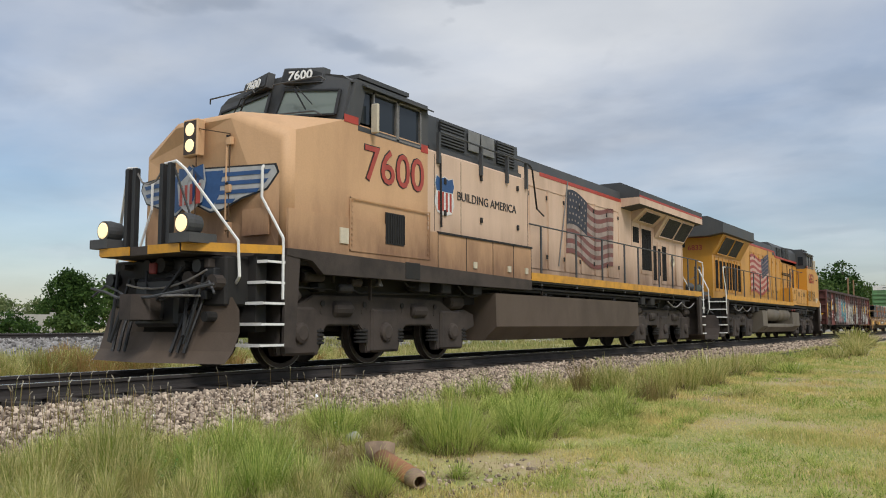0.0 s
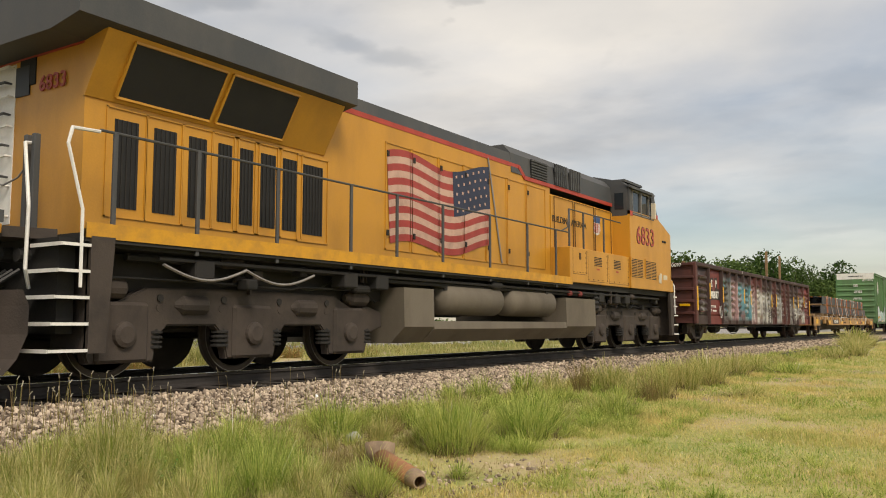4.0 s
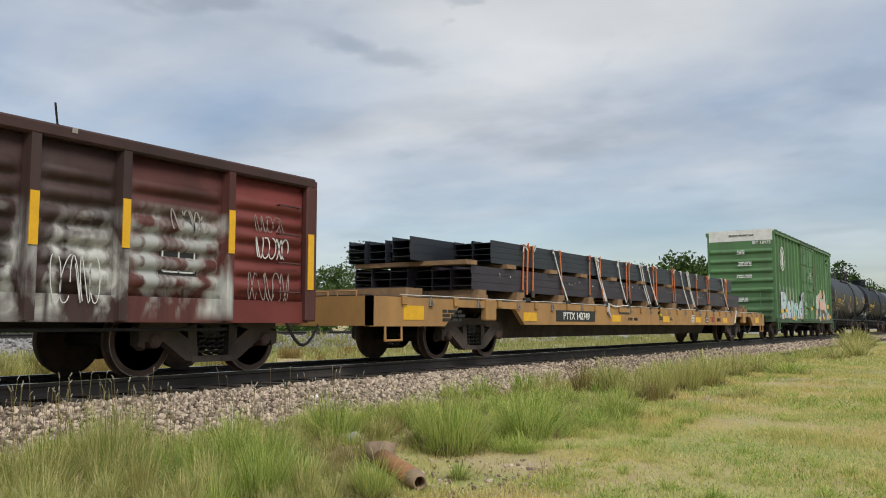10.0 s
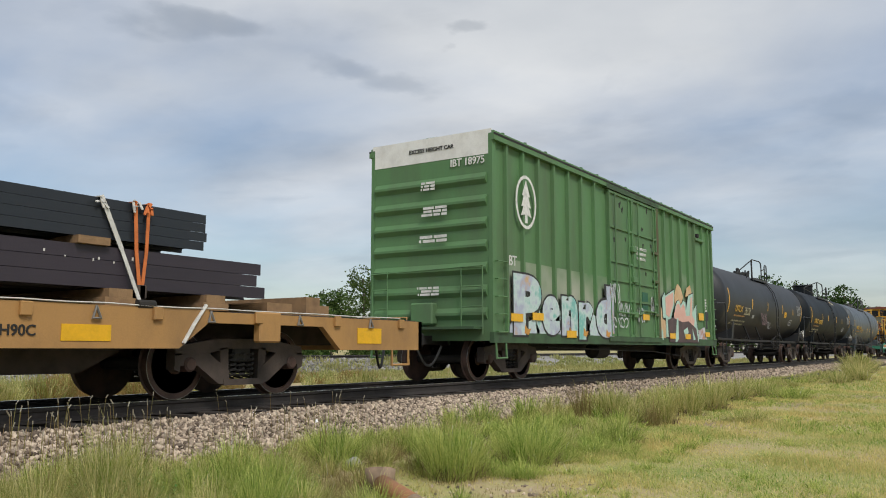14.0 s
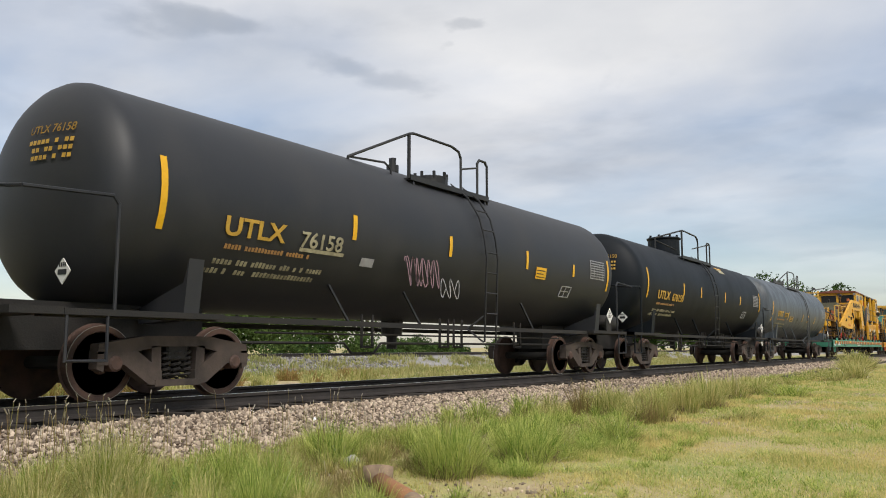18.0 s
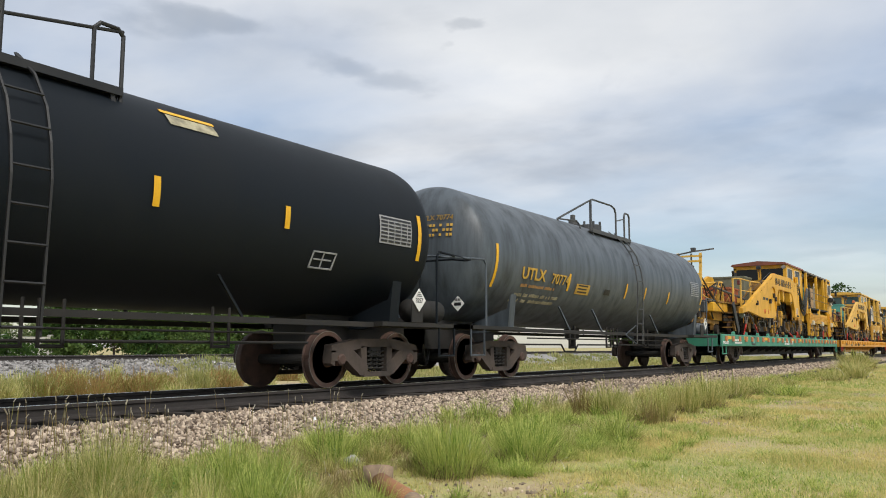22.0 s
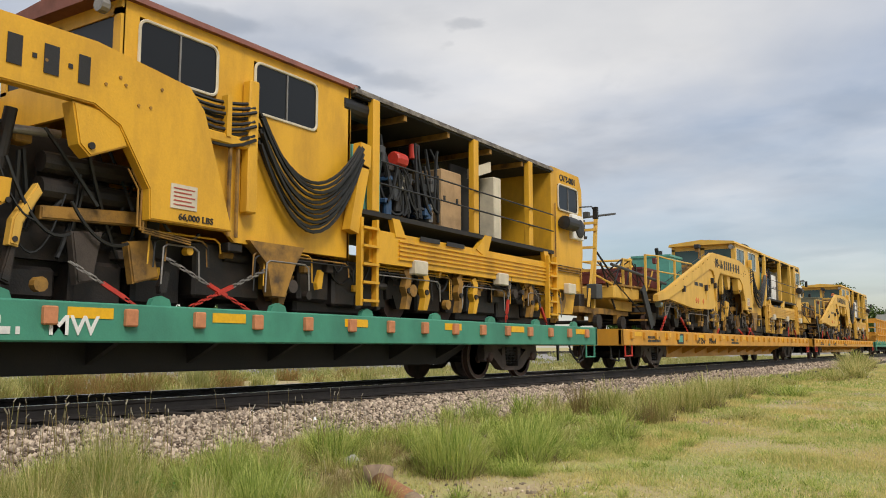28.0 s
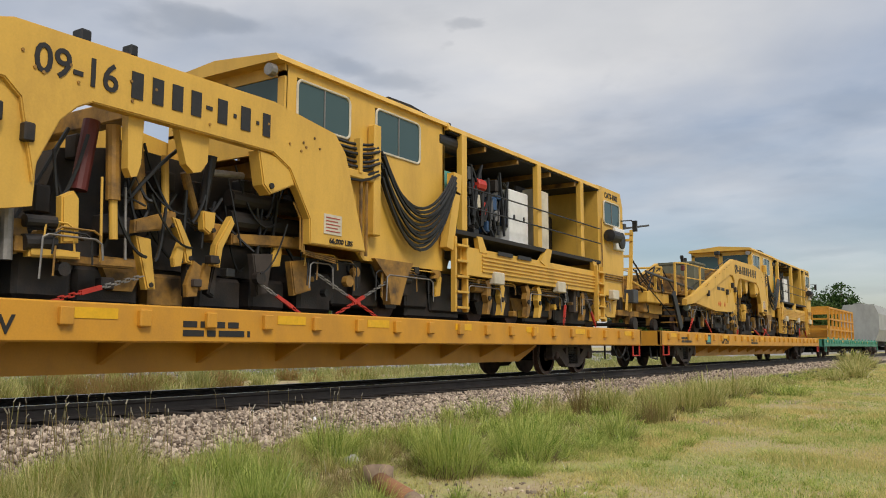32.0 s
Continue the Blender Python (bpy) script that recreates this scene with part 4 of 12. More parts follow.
def tree(x, y, z, h, w, seed, leaf, n=5000, size=0.16, label="round-crowned green tree", low=0.12, name="tree", category="tree", bushy=False):
    rnd = random.Random(seed)
    r = np.random.default_rng(seed)
    top = thing(name, label, category)
    top.location = (x, y, z)
    bm = B()
    lobes = []
    k = 13
    for i in range(k):
        a = 2.4 * i + rnd.uniform(-.4, .4)
        f = (i + 0.5) / k
        zz = h * (low + 0.16 + (0.80 - low - 0.10) * f)
        env = math.sin(math.pi * min(0.97, 0.22 + 0.72 * f)) ** 0.8
        d = w * 0.34 * env * rnd.uniform(0.55, 1.0)
        q = w * rnd.uniform(0.17, 0.25) * (0.75 + 0.35 * env)
        lobes.append((d * math.cos(a), d * math.sin(a), zz, q, q * rnd.uniform(0.65, 0.9) * min(1.0, h / w)))
    base = h * low
    tr = max(0.06, h * 0.022)
    fork = h * (low + 0.12)
    if not bushy:
        part("trunk", lathe(B(), [(-0.2, tr * 1.5), (base * 0.4, tr * 1.05), (fork, tr * 0.8), (h * 0.75, tr * 0.2)], "z", seg=8), BARK, top, smooth=True)
    lb = B()
    for lx, ly, lz, q, qz in lobes[::2]:
        s = Vector((0, 0, 0.02 if bushy else rnd.uniform(base, fork)))
        e = Vector((lx, ly, lz))
        mid = s.lerp(e, 0.5) + Vector((0, 0, -0.03 * h))
        tube(lb, [s, mid, e], tr * 0.3, 5)
    part("limb", lb, BARK, top)
    # leaves lie in small sprays over the lobes, thinning to an uneven edge
    m = n // 9
    i = r.integers(0, len(lobes), m)
    lo = np.array(lobes)[i]
    d = r.normal(0, 1, (m, 3))
    d /= np.linalg.norm(d, axis=1)[:, None]
    rad = r.uniform(0.55, 1.12, m) ** 0.7
    c = lo[:, :3] + d * rad[:, None] * np.stack([lo[:, 3], lo[:, 3], lo[:, 4]], -1)
    c = np.repeat(c, 9, 0) + r.normal(0, size * 1.1, (m * 9, 3))
    c[:, 2] = np.maximum(c[:, 2], 0.05)
    m = len(c)
    a = r.normal(0, 1, (m, 3)); a /= np.linalg.norm(a, axis=1)[:, None]
    b = np.cross(a, r.normal(0, 1, (m, 3))); b /= np.linalg.norm(b, axis=1)[:, None]
    s = (size * r.uniform(0.5, 1.2, m))[:, None]
    nrm = np.cross(a, b) * s * 0.2
    v = np.stack([c - a * s, c - b * s * 0.5 + nrm, c + a * s, c + b * s * 0.5 + nrm], 1)
    f = np.array([[0, 1, 2], [0, 2, 3]])[None] + (np.arange(m) * 4)[:, None, None]
    ob = scatter_mesh("crown", v.reshape(-1, 3), f.reshape(-1, 3), leaf, "", "")
    for key in ("label", "category", "kind"):
        if key in ob:
            del ob[key]
    ob.parent = top


def woods():
    tree(35.5, 45, -0.2, 5.0, 4.2, 1, LEAFD, 9000, 0.14, "round dark green tree behind the second track", 0.02)
    for i, (x, y, h, w) in enumerate(((33, 78, 4.2, 6), (28, 74, 3.6, 5), (38, 88, 4.6, 6), (55, 90, 4.4, 7), (60, 88, 4.0, 6), (47, 86, 3.8, 6))):
        tree(x, y, -0.2, h, w, 20 + i, LEAFP, 3200, 0.24, "low pale green tree beyond the wall", 0.05)
    for i, (x, h, w) in enumerate(((50, 5.2, 6), (54, 5.8, 7), (58, 5.4, 6), (62, 6.0, 7), (67, 5.6, 7), (72, 6.4, 7), (77, 7.2, 8), (82, 8.6, 8), (90, 12.5, 10))):
        tree(x, 60 + (i % 3), -0.2, h, w, 40 + i, LEAFM, 4200, 0.24, "leafy green tree in a row beyond the tracks", 0.04)
    for i, (x, y, h, w) in enumerate(((98, 26, 8, 9), (106, 27, 8.6, 9), (114, 26, 10.8, 10), (125, 27, 10.4, 10), (137, 26, 11.6, 12), (150, 27, 12.6, 12), (165, 26, 15, 14), (178, 28, 14, 13), (192, 26, 15, 14), (211, 26, 14.6, 14),
                                       (157, 16, 8, 9), (172, 17, 10, 10), (187, 16, 14, 12), (212, 17, 12, 12), (238, 16, 11.5, 13), (262, 14, 11, 12), (290, 13, 11, 13))):
        tree(x, y, -0.2, h, w, 60 + i, LEAFM if i % 3 else LEAFD, 4200, 0.34, "tall broad-leaved green tree beside the line", 0.05)
    rnd = random.Random(3)
    for i in range(14):
        tree(20 + i * 3.3, 25.5 + rnd.uniform(-1, 2.5), -0.25, rnd.uniform(0.9, 1.8), rnd.uniform(2.2, 3.6), 90 + i, LEAFM if i % 2 else LEAFD, 1600, 0.12, "low dark green bush behind the second track", 0.0, "bush", "bush", True)


woods()


def far_wall():
    top = thing("far_wall", "pale grey concrete wall with posts beyond the tracks", "wall", kind="structure")
    for i in range(12):
        x1 = 31 - i * 3.0
        part("panel", box(B(), x1 - 2.86, x1 - 0.14, 39.95, 40.05, -0.3, 1.32), CONC, top)
        part("post", box(B(), x1 - 0.14, x1 + 0.14, 39.88, 40.12, -0.3, 1.45, 0.02), CONC, top)


far_wall()


# ---- running gear ----
SHARED = {}


def shared(key, build):
    """A mesh that alike pieces share."""
    if key not in SHARED:
        bm = B()
        build(bm)
        bm.normal_update()
        me = bpy.data.meshes.new(key)
        bm.to_mesh(me)
        bm.free()
        SHARED[key] = me
    return SHARED[key]


def wheel_disc(bm, y, s, r):
    lathe(bm, [(y - s * 0.07, 0.001), (y - s * 0.07, 0.12), (y - s * 0.045, 0.14), (y - s * 0.035, r - 0.10), (y - s * 0.072, r - 0.075), (y - s * 0.072, r - 0.012),
               (y - s * 0.06, r), (y + s * 0.04, r), (y + s * 0.048, r + 0.025), (y + s * 0.07, r + 0.018), (y + s * 0.07, 0.0)], "y", seg=36)
    # casting ribs and chalk-grey balance lugs make the turning seen
    for k in range(5):
        a = k * math.tau / 5
        box(bm, 0.22 * math.cos(a) - 0.02, 0.22 * math.cos(a) + 0.02, y - s * 0.05, y - s * 0.03, 0.22 * math.sin(a) - 0.02, 0.22 * math.sin(a) + 0.02)
    return bm


def wheelset(parent, x, r, steel=None):
    def axle(bm):
        cyl(bm, (0, -0.95, 0), (0, 0.95, 0), 0.085, 12)
    ax = piece("wheelset", shared("wheelset", axle), GRIME_SHADE, parent)
    ax.location = (x, 0, r)
    for s, nm in ((-1, "near"), (1, "far")):
        w = piece("wheel", shared("wheel_%s_%.2f" % (nm, r), lambda bm: wheel_disc(bm, s * 0.745, -s if s > 0 else 1, r)) if not steel else shared("dark_wheel_%s_%.2f" % (nm, r), lambda bm: wheel_disc(bm, s * 0.745, -s if s > 0 else 1, r)), steel or STEELW, ax)
    for s in (-1, 1):
        y = s * 0.812
        piece("rim", shared("rim_%d_%.2f" % (s, r), lambda bm: lathe(bm, [(y - s * 0.01, r - 0.035), (y + s * 0.003, r - 0.035), (y + s * 0.003, r - 0.004), (y - s * 0.01, r - 0.002)], "y", seg=36)), RIM, ax)
    return ax


def truck(car, x):
    """A freight truck of two axles: bolster with its two side frames, springs and bearing caps."""
    r = 0.457
    def bolster(bm):
        box(bm, -0.16, 0.16, -1.05, 1.05, 0.48, 0.72, 0.02)
        box(bm, -0.35, 0.35, -0.2, 0.2, 0.62, 0.86, 0.02)
        for s in (-1, 1):
            bar(bm, (-0.55, s * 0.72, 0.45), (-0.3, s * 0.72, 0.62), 0.05, 0.16)
            bar(bm, (0.55, s * 0.72, 0.45), (0.3, s * 0.72, 0.62), 0.05, 0.16)
            bar(bm, (s * 0.42, -0.8, 0.38), (s * 0.42, 0.8, 0.38), 0.07, 0.1)
    t = piece("truck", shared("truck", bolster), GRIME_SHADE, car)
    t.location = (x, 0, 0)

    def frame_side(bm, s):
        y0, y1 = (s * 1.08, s * 0.92)
        top = [(-1.17, 0.56), (-1.15, 0.69), (-0.80, 0.74), (-0.5, 0.79), (0.5, 0.79), (0.80, 0.74), (1.15, 0.69), (1.17, 0.56)]
        prism(bm, top + [(0.62, 0.60), (0.30, 0.66), (-0.30, 0.66), (-0.62, 0.60)], "y", y0, y1)
        for k in (-1, 1):
            prism(bm, [(k * 0.28, 0.67), (k * 0.42, 0.67), (k * 0.40, 0.22), (k * 0.26, 0.22)], "y", y0, y1)
            prism(bm, [(k * 1.17, 0.57), (k * 0.62, 0.60), (k * 0.26, 0.36), (k * 0.26, 0.18), (k * 0.45, 0.20), (k * 0.80, 0.44), (k * 1.17, 0.44)], "y", y0 + s * 0.01, y1)
            prism(bm, [(k * 1.17, 0.6), (k * 1.17, 0.40), (k * 1.08, 0.36), (k * 1.05, 0.6)], "y", y0, y1)
        box(bm, -0.36, 0.36, min(y0, y1) - 0.02, max(y0, y1), 0.17, 0.25)
    for s in (-1, 1):
        piece("side_frame", shared("side_frame%d" % s, lambda bm: frame_side(bm, s)), MATS["brown_cast_steel"], t)
        for i, k in enumerate((-0.16, 0.0, 0.16)):
            def coil(bm, k=k):
                pts = [(k + 0.066 * math.cos(a), s * 1.0 + 0.066 * math.sin(a), 0.26 + 0.34 * a / (math.tau * 5)) for a in [math.tau * j / 8 for j in range(41)]]
                tube(bm, pts, 0.017, 4)
            piece("spring", shared("spring%d_%d" % (s, i), coil), GRIME_SHADE, t)
        for k in (-1, 1):
            def cap(bm, k=k):
                lathe(bm, [(s * 1.12, 0.001), (s * 1.12, 0.07), (s * 1.10, 0.095), (s * 0.9, 0.095)] if s > 0 else [(-1.12, 0.001), (-1.12, 0.07), (-1.10, 0.095), (-0.9, 0.095)], "y", (k * 0.93, 0, r), 12)
            piece("bearing_cap", shared("cap%d%d" % (s, k), cap), STEELW, t)
    for k in (-0.93, 0.93):
        ax = wheelset(t, k, r)
        WHEELS.append((ax, k, r, r))
    return t


def coupler(car, x, d):
    """Knuckle coupler with its draft gear and air hose at the end x, looking to d."""
    bm = B()
    bar(bm, (x - d * 0.6, 0, 0.84), (x + d * 0.42, 0, 0.84), 0.16, 0.18)
    box(bm, min(x + d * 0.38, x + d * 0.70), max(x + d * 0.38, x + d * 0.70), -0.17, 0.15, 0.70, 0.98, 0.04)
    box(bm, min(x + d * 0.62, x + d * 0.80), max(x + d * 0.62, x + d * 0.80), -0.16, -0.05, 0.72, 0.97, 0.03)
    part("coupler", bm, GRIME_SHADE, car)
    bm = B()
    pts = [(x + d * (0.15 + 0.62 * k), -0.42 + 0.25 * k, 0.72 - 0.42 * math.sin(math.pi * min(1, k * 1.05)) + 0.05 * k) for k in [i / 9 for i in range(10)]]
    tube(bm, pts, 0.026, 6)
    part("air_hose", bm, HOSE, car)


mat("brown_cast_steel", (0.075, 0.055, 0.045), 0.8, dirt=(0.03, 0.025, 0.022), amount=0.8, scale=2.5, bump=0.35)


# ---- locomotives ----
MIRROR = [False]


def lp(name, bm, material, parent, label="", smooth=False):
    """A locomotive's part; the trailing engine is built the other way round."""
    if MIRROR[0]:
        bmesh.ops.scale(bm, vec=(-1, 1, 1), verts=bm.verts)
        bmesh.ops.reverse_faces(bm, faces=bm.faces)
    return part(name, bm, material, parent, label, smooth)


def loft(bm, rings, caps=True):
    vs = [[bm.verts.new(p) for p in r] for r in rings]
    n = len(vs[0])
    for a, b in zip(vs, vs[1:]):
        for i in range(n):
            bm.faces.new((a[i], a[(i + 1) % n], b[(i + 1) % n], b[i]))
    if caps:
        bm.faces.new(vs[0][::-1]); bm.faces.new(vs[-1])
    bmesh.ops.recalc_face_normals(bm, faces=bm.faces)
    return bm


def loco_truck(car, x, paint):
    r = 0.533
    bm = B()
    box(bm, -2.3, 2.3, -0.6, 0.6, 0.55, 1.0, 0.05)
    for k in (-1.05, 1.05):
        box(bm, k - 0.25, k + 0.25, -0.95, 0.95, 0.75, 1.0, 0.03)
    t = lp("truck", bm, GRIME_SHADE, car)
    s0 = -1 if MIRROR[0] else 1
    t.location = (s0 * x, 0, 0)
    ax = [-2.08, 0.0, 2.08]
    for s in (-1, 1):
        y0, y1 = s * 1.14, s * 0.98
        bm = B()
        out = [(-2.98, 0.62), (-2.95, 0.86), (-2.6, 0.95), (-2.2, 0.90), (-1.75, 1.10), (-0.6, 1.12), (0.6, 1.12), (1.75, 1.10), (2.2, 0.90), (2.6, 0.95), (2.95, 0.86), (2.98, 0.62),
               (2.62, 0.52), (2.52, 0.20), (1.62, 0.20), (1.56, 0.50), (1.42, 0.64), (0.66, 0.64), (0.52, 0.50), (0.44, 0.20), (-0.44, 0.20), (-0.52, 0.50), (-0.66, 0.64), (-1.42, 0.64), (-1.56, 0.50), (-1.62, 0.20), (-2.52, 0.20), (-2.62, 0.52)]
        prism(bm, out, "y", y0, y1, 0.02)
        for k in (-1.55, -0.55, 0.55, 1.55):
            cyl(bm, (k, min(y0, y1) - 0.006 if s < 0 else max(y0, y1), 0.86), (k, min(y0, y1) if s < 0 else max(y0, y1) + 0.006, 0.86), 0.05, 10)
        for k in ax:
            box(bm, k - 0.36, k + 0.36, min(y0, y1) - 0.05, max(y0, y1) + 0.03, 0.20, 0.92, 0.04)
        lp("side_frame", bm, paint, t)
        for k in ax:
            bm = B()
            lathe(bm, [(s * 1.26, 0.001), (s * 1.26, 0.10), (s * 1.235, 0.15), (s * 1.16, 0.17)], "y", (k, 0, r), 16)
            lp("bearing_cap", bm, paint, t)
            for a in (-1, 1):
                prof = [(0.35, 0.001)]
                for q in range(4):
                    prof += [(0.355 + q * 0.06, 0.085), (0.365 + q * 0.06, 0.12), (0.39 + q * 0.06, 0.12), (0.40 + q * 0.06, 0.085)]
                lp("spring", lathe(B(), prof + [(0.60, 0.085), (0.60, 0.001)], "z", (k + a * 0.50, (y0 + y1) / 2, 0), 12), GRIME_SHADE, t)
        for k in (-1.05, 1.05, -2.3, 2.3):
            bm = B()
            lathe(bm, [(k - 0.26, 0.001), (k - 0.26, 0.09), (k - 0.22, 0.13), (k + 0.16, 0.13), (k + 0.2, 0.09), (k + 0.28, 0.05), (k + 0.28, 0.001)], "x", (0, s * 1.10, 1.08 if abs(k) > 2 else 0.90), 12)
            lp("brake_cylinder", bm, paint, t)
        bm = B()
        tube(bm, [(-2.7, s * 1.20, 1.02), (-2.4, s * 1.22, 1.2), (-0.9, s * 1.22, 1.2), (-0.7, s * 1.2, 1.16), (1.0, s * 1.22, 1.2), (2.5, s * 1.22, 1.2)], 0.018, 5)
        for k in (-1.55, -0.52, 0.52, 1.55):
            cyl(bm, (k, s * 1.15, 0.98), (k, s * 1.16, 0.98), 0.05, 8)
        lp("brake_pipe", bm, GRIME_SHADE, t)
    for k in ax:
        a = wheelset(t, s0 * k, r, DUSTY)
        WHEELS.append((a, s0 * k, r, r))


def flag(car, x0, x1, z0, z1, y, reds, whites, blues, canton_left):
    """A painted waving flag: each stripe is a thin wavy skin on the hood side."""
    n = 18

    def edge(f, v):
        x = x0 + (x1 - x0) * f
        drop = 0.12 * math.sin(f * 7.2 + 0.6) + (0.22 * (1 - f) if canton_left else 0.22 * f) * (1 - v) * 0
        skew = -0.25 * f if canton_left else -0.25 * (1 - f)
        h = (z1 - z0) * 0.80
        return (x + 0.10 * (v - 0.5) * (1 if canton_left else -1), y, z0 + 0.25 + h * v + drop + skew * 0.8)
    for i in range(13):
        bm = B()
        a, b = i / 13, (i + 1) / 13
        lo = [bm.verts.new(edge(j / n, a)) for j in range(n + 1)]
        hi = [bm.verts.new(edge(j / n, b)) for j in range(n + 1)]
        for j in range(n):
            bm.faces.new((lo[j], lo[j + 1], hi[j + 1], hi[j]))
        part("flag_stripe", bm, reds if i % 2 == 0 else whites, car)
    bm = B()
    m = 7
    f0, f1 = (0.0, 0.40) if canton_left else (0.60, 1.0)
    lo = [bm.verts.new((lambda p: (p[0], p[1] - 0.004, p[2]))(edge(f0 + (f1 - f0) * j / m, 6 / 13))) for j in range(m + 1)]
    hi = [bm.verts.new((lambda p: (p[0], p[1] - 0.004, p[2]))(edge(f0 + (f1 - f0) * j / m, 1.0))) for j in range(m + 1)]
    for j in range(m):
        bm.faces.new((lo[j], lo[j + 1], hi[j + 1], hi[j]))
    part("flag_canton", bm, blues, car)
    bm = B()
    for r in range(5):
        for q in range(6):
            p = edge(f0 + (f1 - f0) * (q + 0.6 + 0.3 * (r % 2)) / 6.6, 6 / 13 + 7 / 13 * (r + 0.6) / 5.2)
            k = 0.026
            box(bm, p[0] - k, p[0] + k, y - 0.010, y - 0.005, p[2] - k, p[2] + k)
    tagged(part("flag_stars", bm, whites, car), kind="stuff")
    fx = x0 - 0.03 if canton_left else x1 + 0.03
    bm = B()
    top, bot = edge(0 if canton_left else 1, 1.0), edge(0 if canton_left else 1, 0.0)
    d = 0.28 if canton_left else -0.28
    bar(bm, (top[0] + d * 0.1, y - 0.004, top[2] + 0.2), (bot[0] - d * 1.6, y - 0.004, bot[2] - 0.35), 0.05, 0.008, (0, 1, 0))
    part("flag_pole", bm, MATS["grey_pole_paint"], car)


def shield(car, x, z, w, h, y, face="near"):
    """A plain shield in red, white and blue, without words."""
    def put(bm, pts, d):
        if face == "near":
            prism(bm, [(x + u * w, z + v * h) for u, v in pts], "y", y - d, y)
        else:
            prism(bm, [(-x + u * w, z + v * h) for u, v in pts], "x", y - d, y)
    out = [(-0.42, 0.5), (-0.2, 0.44), (0, 0.5), (0.2, 0.44), (0.42, 0.5), (0.5, 0.3), (0.43, 0.12), (0.5, -0.2), (0.36, -0.42), (0, -0.5), (-0.36, -0.42), (-0.5, -0.2), (-0.43, 0.12), (-0.5, 0.3)]
    bm = B(); put(bm, [(u * 1.06, v * 1.04) for u, v in out], 0.004); part("emblem_border", bm, LETW, car)
    bm = B(); put(bm, out[:7] + out[12:], 0.008); part("emblem_top", bm, MATS["emblem_blue"], car)
    bm = B()
    for i in range(4):
        u = -0.36 + i * 0.21
        put(bm, [(u, 0.10), (u + 0.10, 0.10), (u + 0.10, -0.40), (u, -0.38)], 0.008)
    part("emblem_stripes", bm, REDN, car)


def steps(car, x, d, paint):
    """A step well at a corner of the deck, treads edged in white."""
    for s in (-1, 1):
        bm = B()
        xa, xb = x - d * 0.05, x + d * 0.36
        prism(bm, [(xb, 1.62), (xb + d * 0.30, 1.62), (xb + d * 0.22, 0.34), (xb, 0.34)], "y", s * 1.55, s * 1.47)
        box(bm, min(xb, xb + d * 0.05), max(xb, xb + d * 0.05), min(s * 0.85, s * 1.5), max(s * 0.85, s * 1.5), 0.34, 1.62)
        lp("step_well", bm, paint, car)
        for i in range(5):
            z = 0.36 + i * 0.285
            bm = B()
            a, b = x - d * 0.10 + d * 0.03 * i, xb
            box(bm, min(a, b), max(a, b), min(s * 0.95, s * 1.54), max(s * 0.95, s * 1.54), z, z + 0.025)
            lp("step_tread", bm, GRIME_SHADE, car)
            bm = B()
            e = a - d * 0.006
            box(bm, min(e, a), max(e, a), min(s * 0.95, s * 1.54), max(s * 0.95, s * 1.54), z - 0.008, z + 0.034)
            box(bm, min(a, b), max(a, b), min(s * 1.541, s * 1.55), max(s * 1.541, s * 1.55), z - 0.004, z + 0.03)
            lp("step_edge", bm, WHITE, car, "white painted step edge")


def handrail(car, x0, x1, z, posts, y=-1.5, base=1.75, material=None):
    for s in (-1, 1):
        bm = B()
        tube(bm, [(x0, s * -y, z), (x1, s * -y, z)], 0.017, 6)
        lp("handrail", bm, material or GREY, car)
        for p in posts:
            bm = B()
            box(bm, p - 0.028, p + 0.028, s * -y - 0.018, s * -y + 0.018, base - 0.25, z, 0.006)
            lp("handrail_post", bm, material or GREY, car)


def louvres(car, x0, x1, y, z0, z1, n, material, up=True):
    """A framed set of slats on a side wall at y (near side) and its twin."""
    for s in (-1, 1):
        bm = B()
        box(bm, x0, x1, s * y - 0.006 if s > 0 else -y - 0.006, s * y + 0.006 if s > 0 else -y + 0.006, z0, z1)
        lp("vent_opening", bm, VENT, car)
        bm = B()
        for i in range(n):
            z = z0 + (z1 - z0) * (i + 0.5) / n
            bar(bm, (x0, s * (y + 0.02), z), (x1, s * (y + 0.02), z), 0.02, (z1 - z0) / n * 0.45)
        lp("vent_slats", bm, material, car)


def seam(bm, x0, x1, y, z0, z1, w=0.018):
    """A raised door edge drawn as a thin frame on a side wall."""
    box(bm, x0, x1, y - 0.012, y + 0.004, z0, z0 + w)
    box(bm, x0, x1, y - 0.012, y + 0.004, z1 - w, z1)
    box(bm, x0, x0 + w, y - 0.012, y + 0.004, z0, z1)
    box(bm, x1 - w, x1, y - 0.012, y + 0.004, z0, z1)


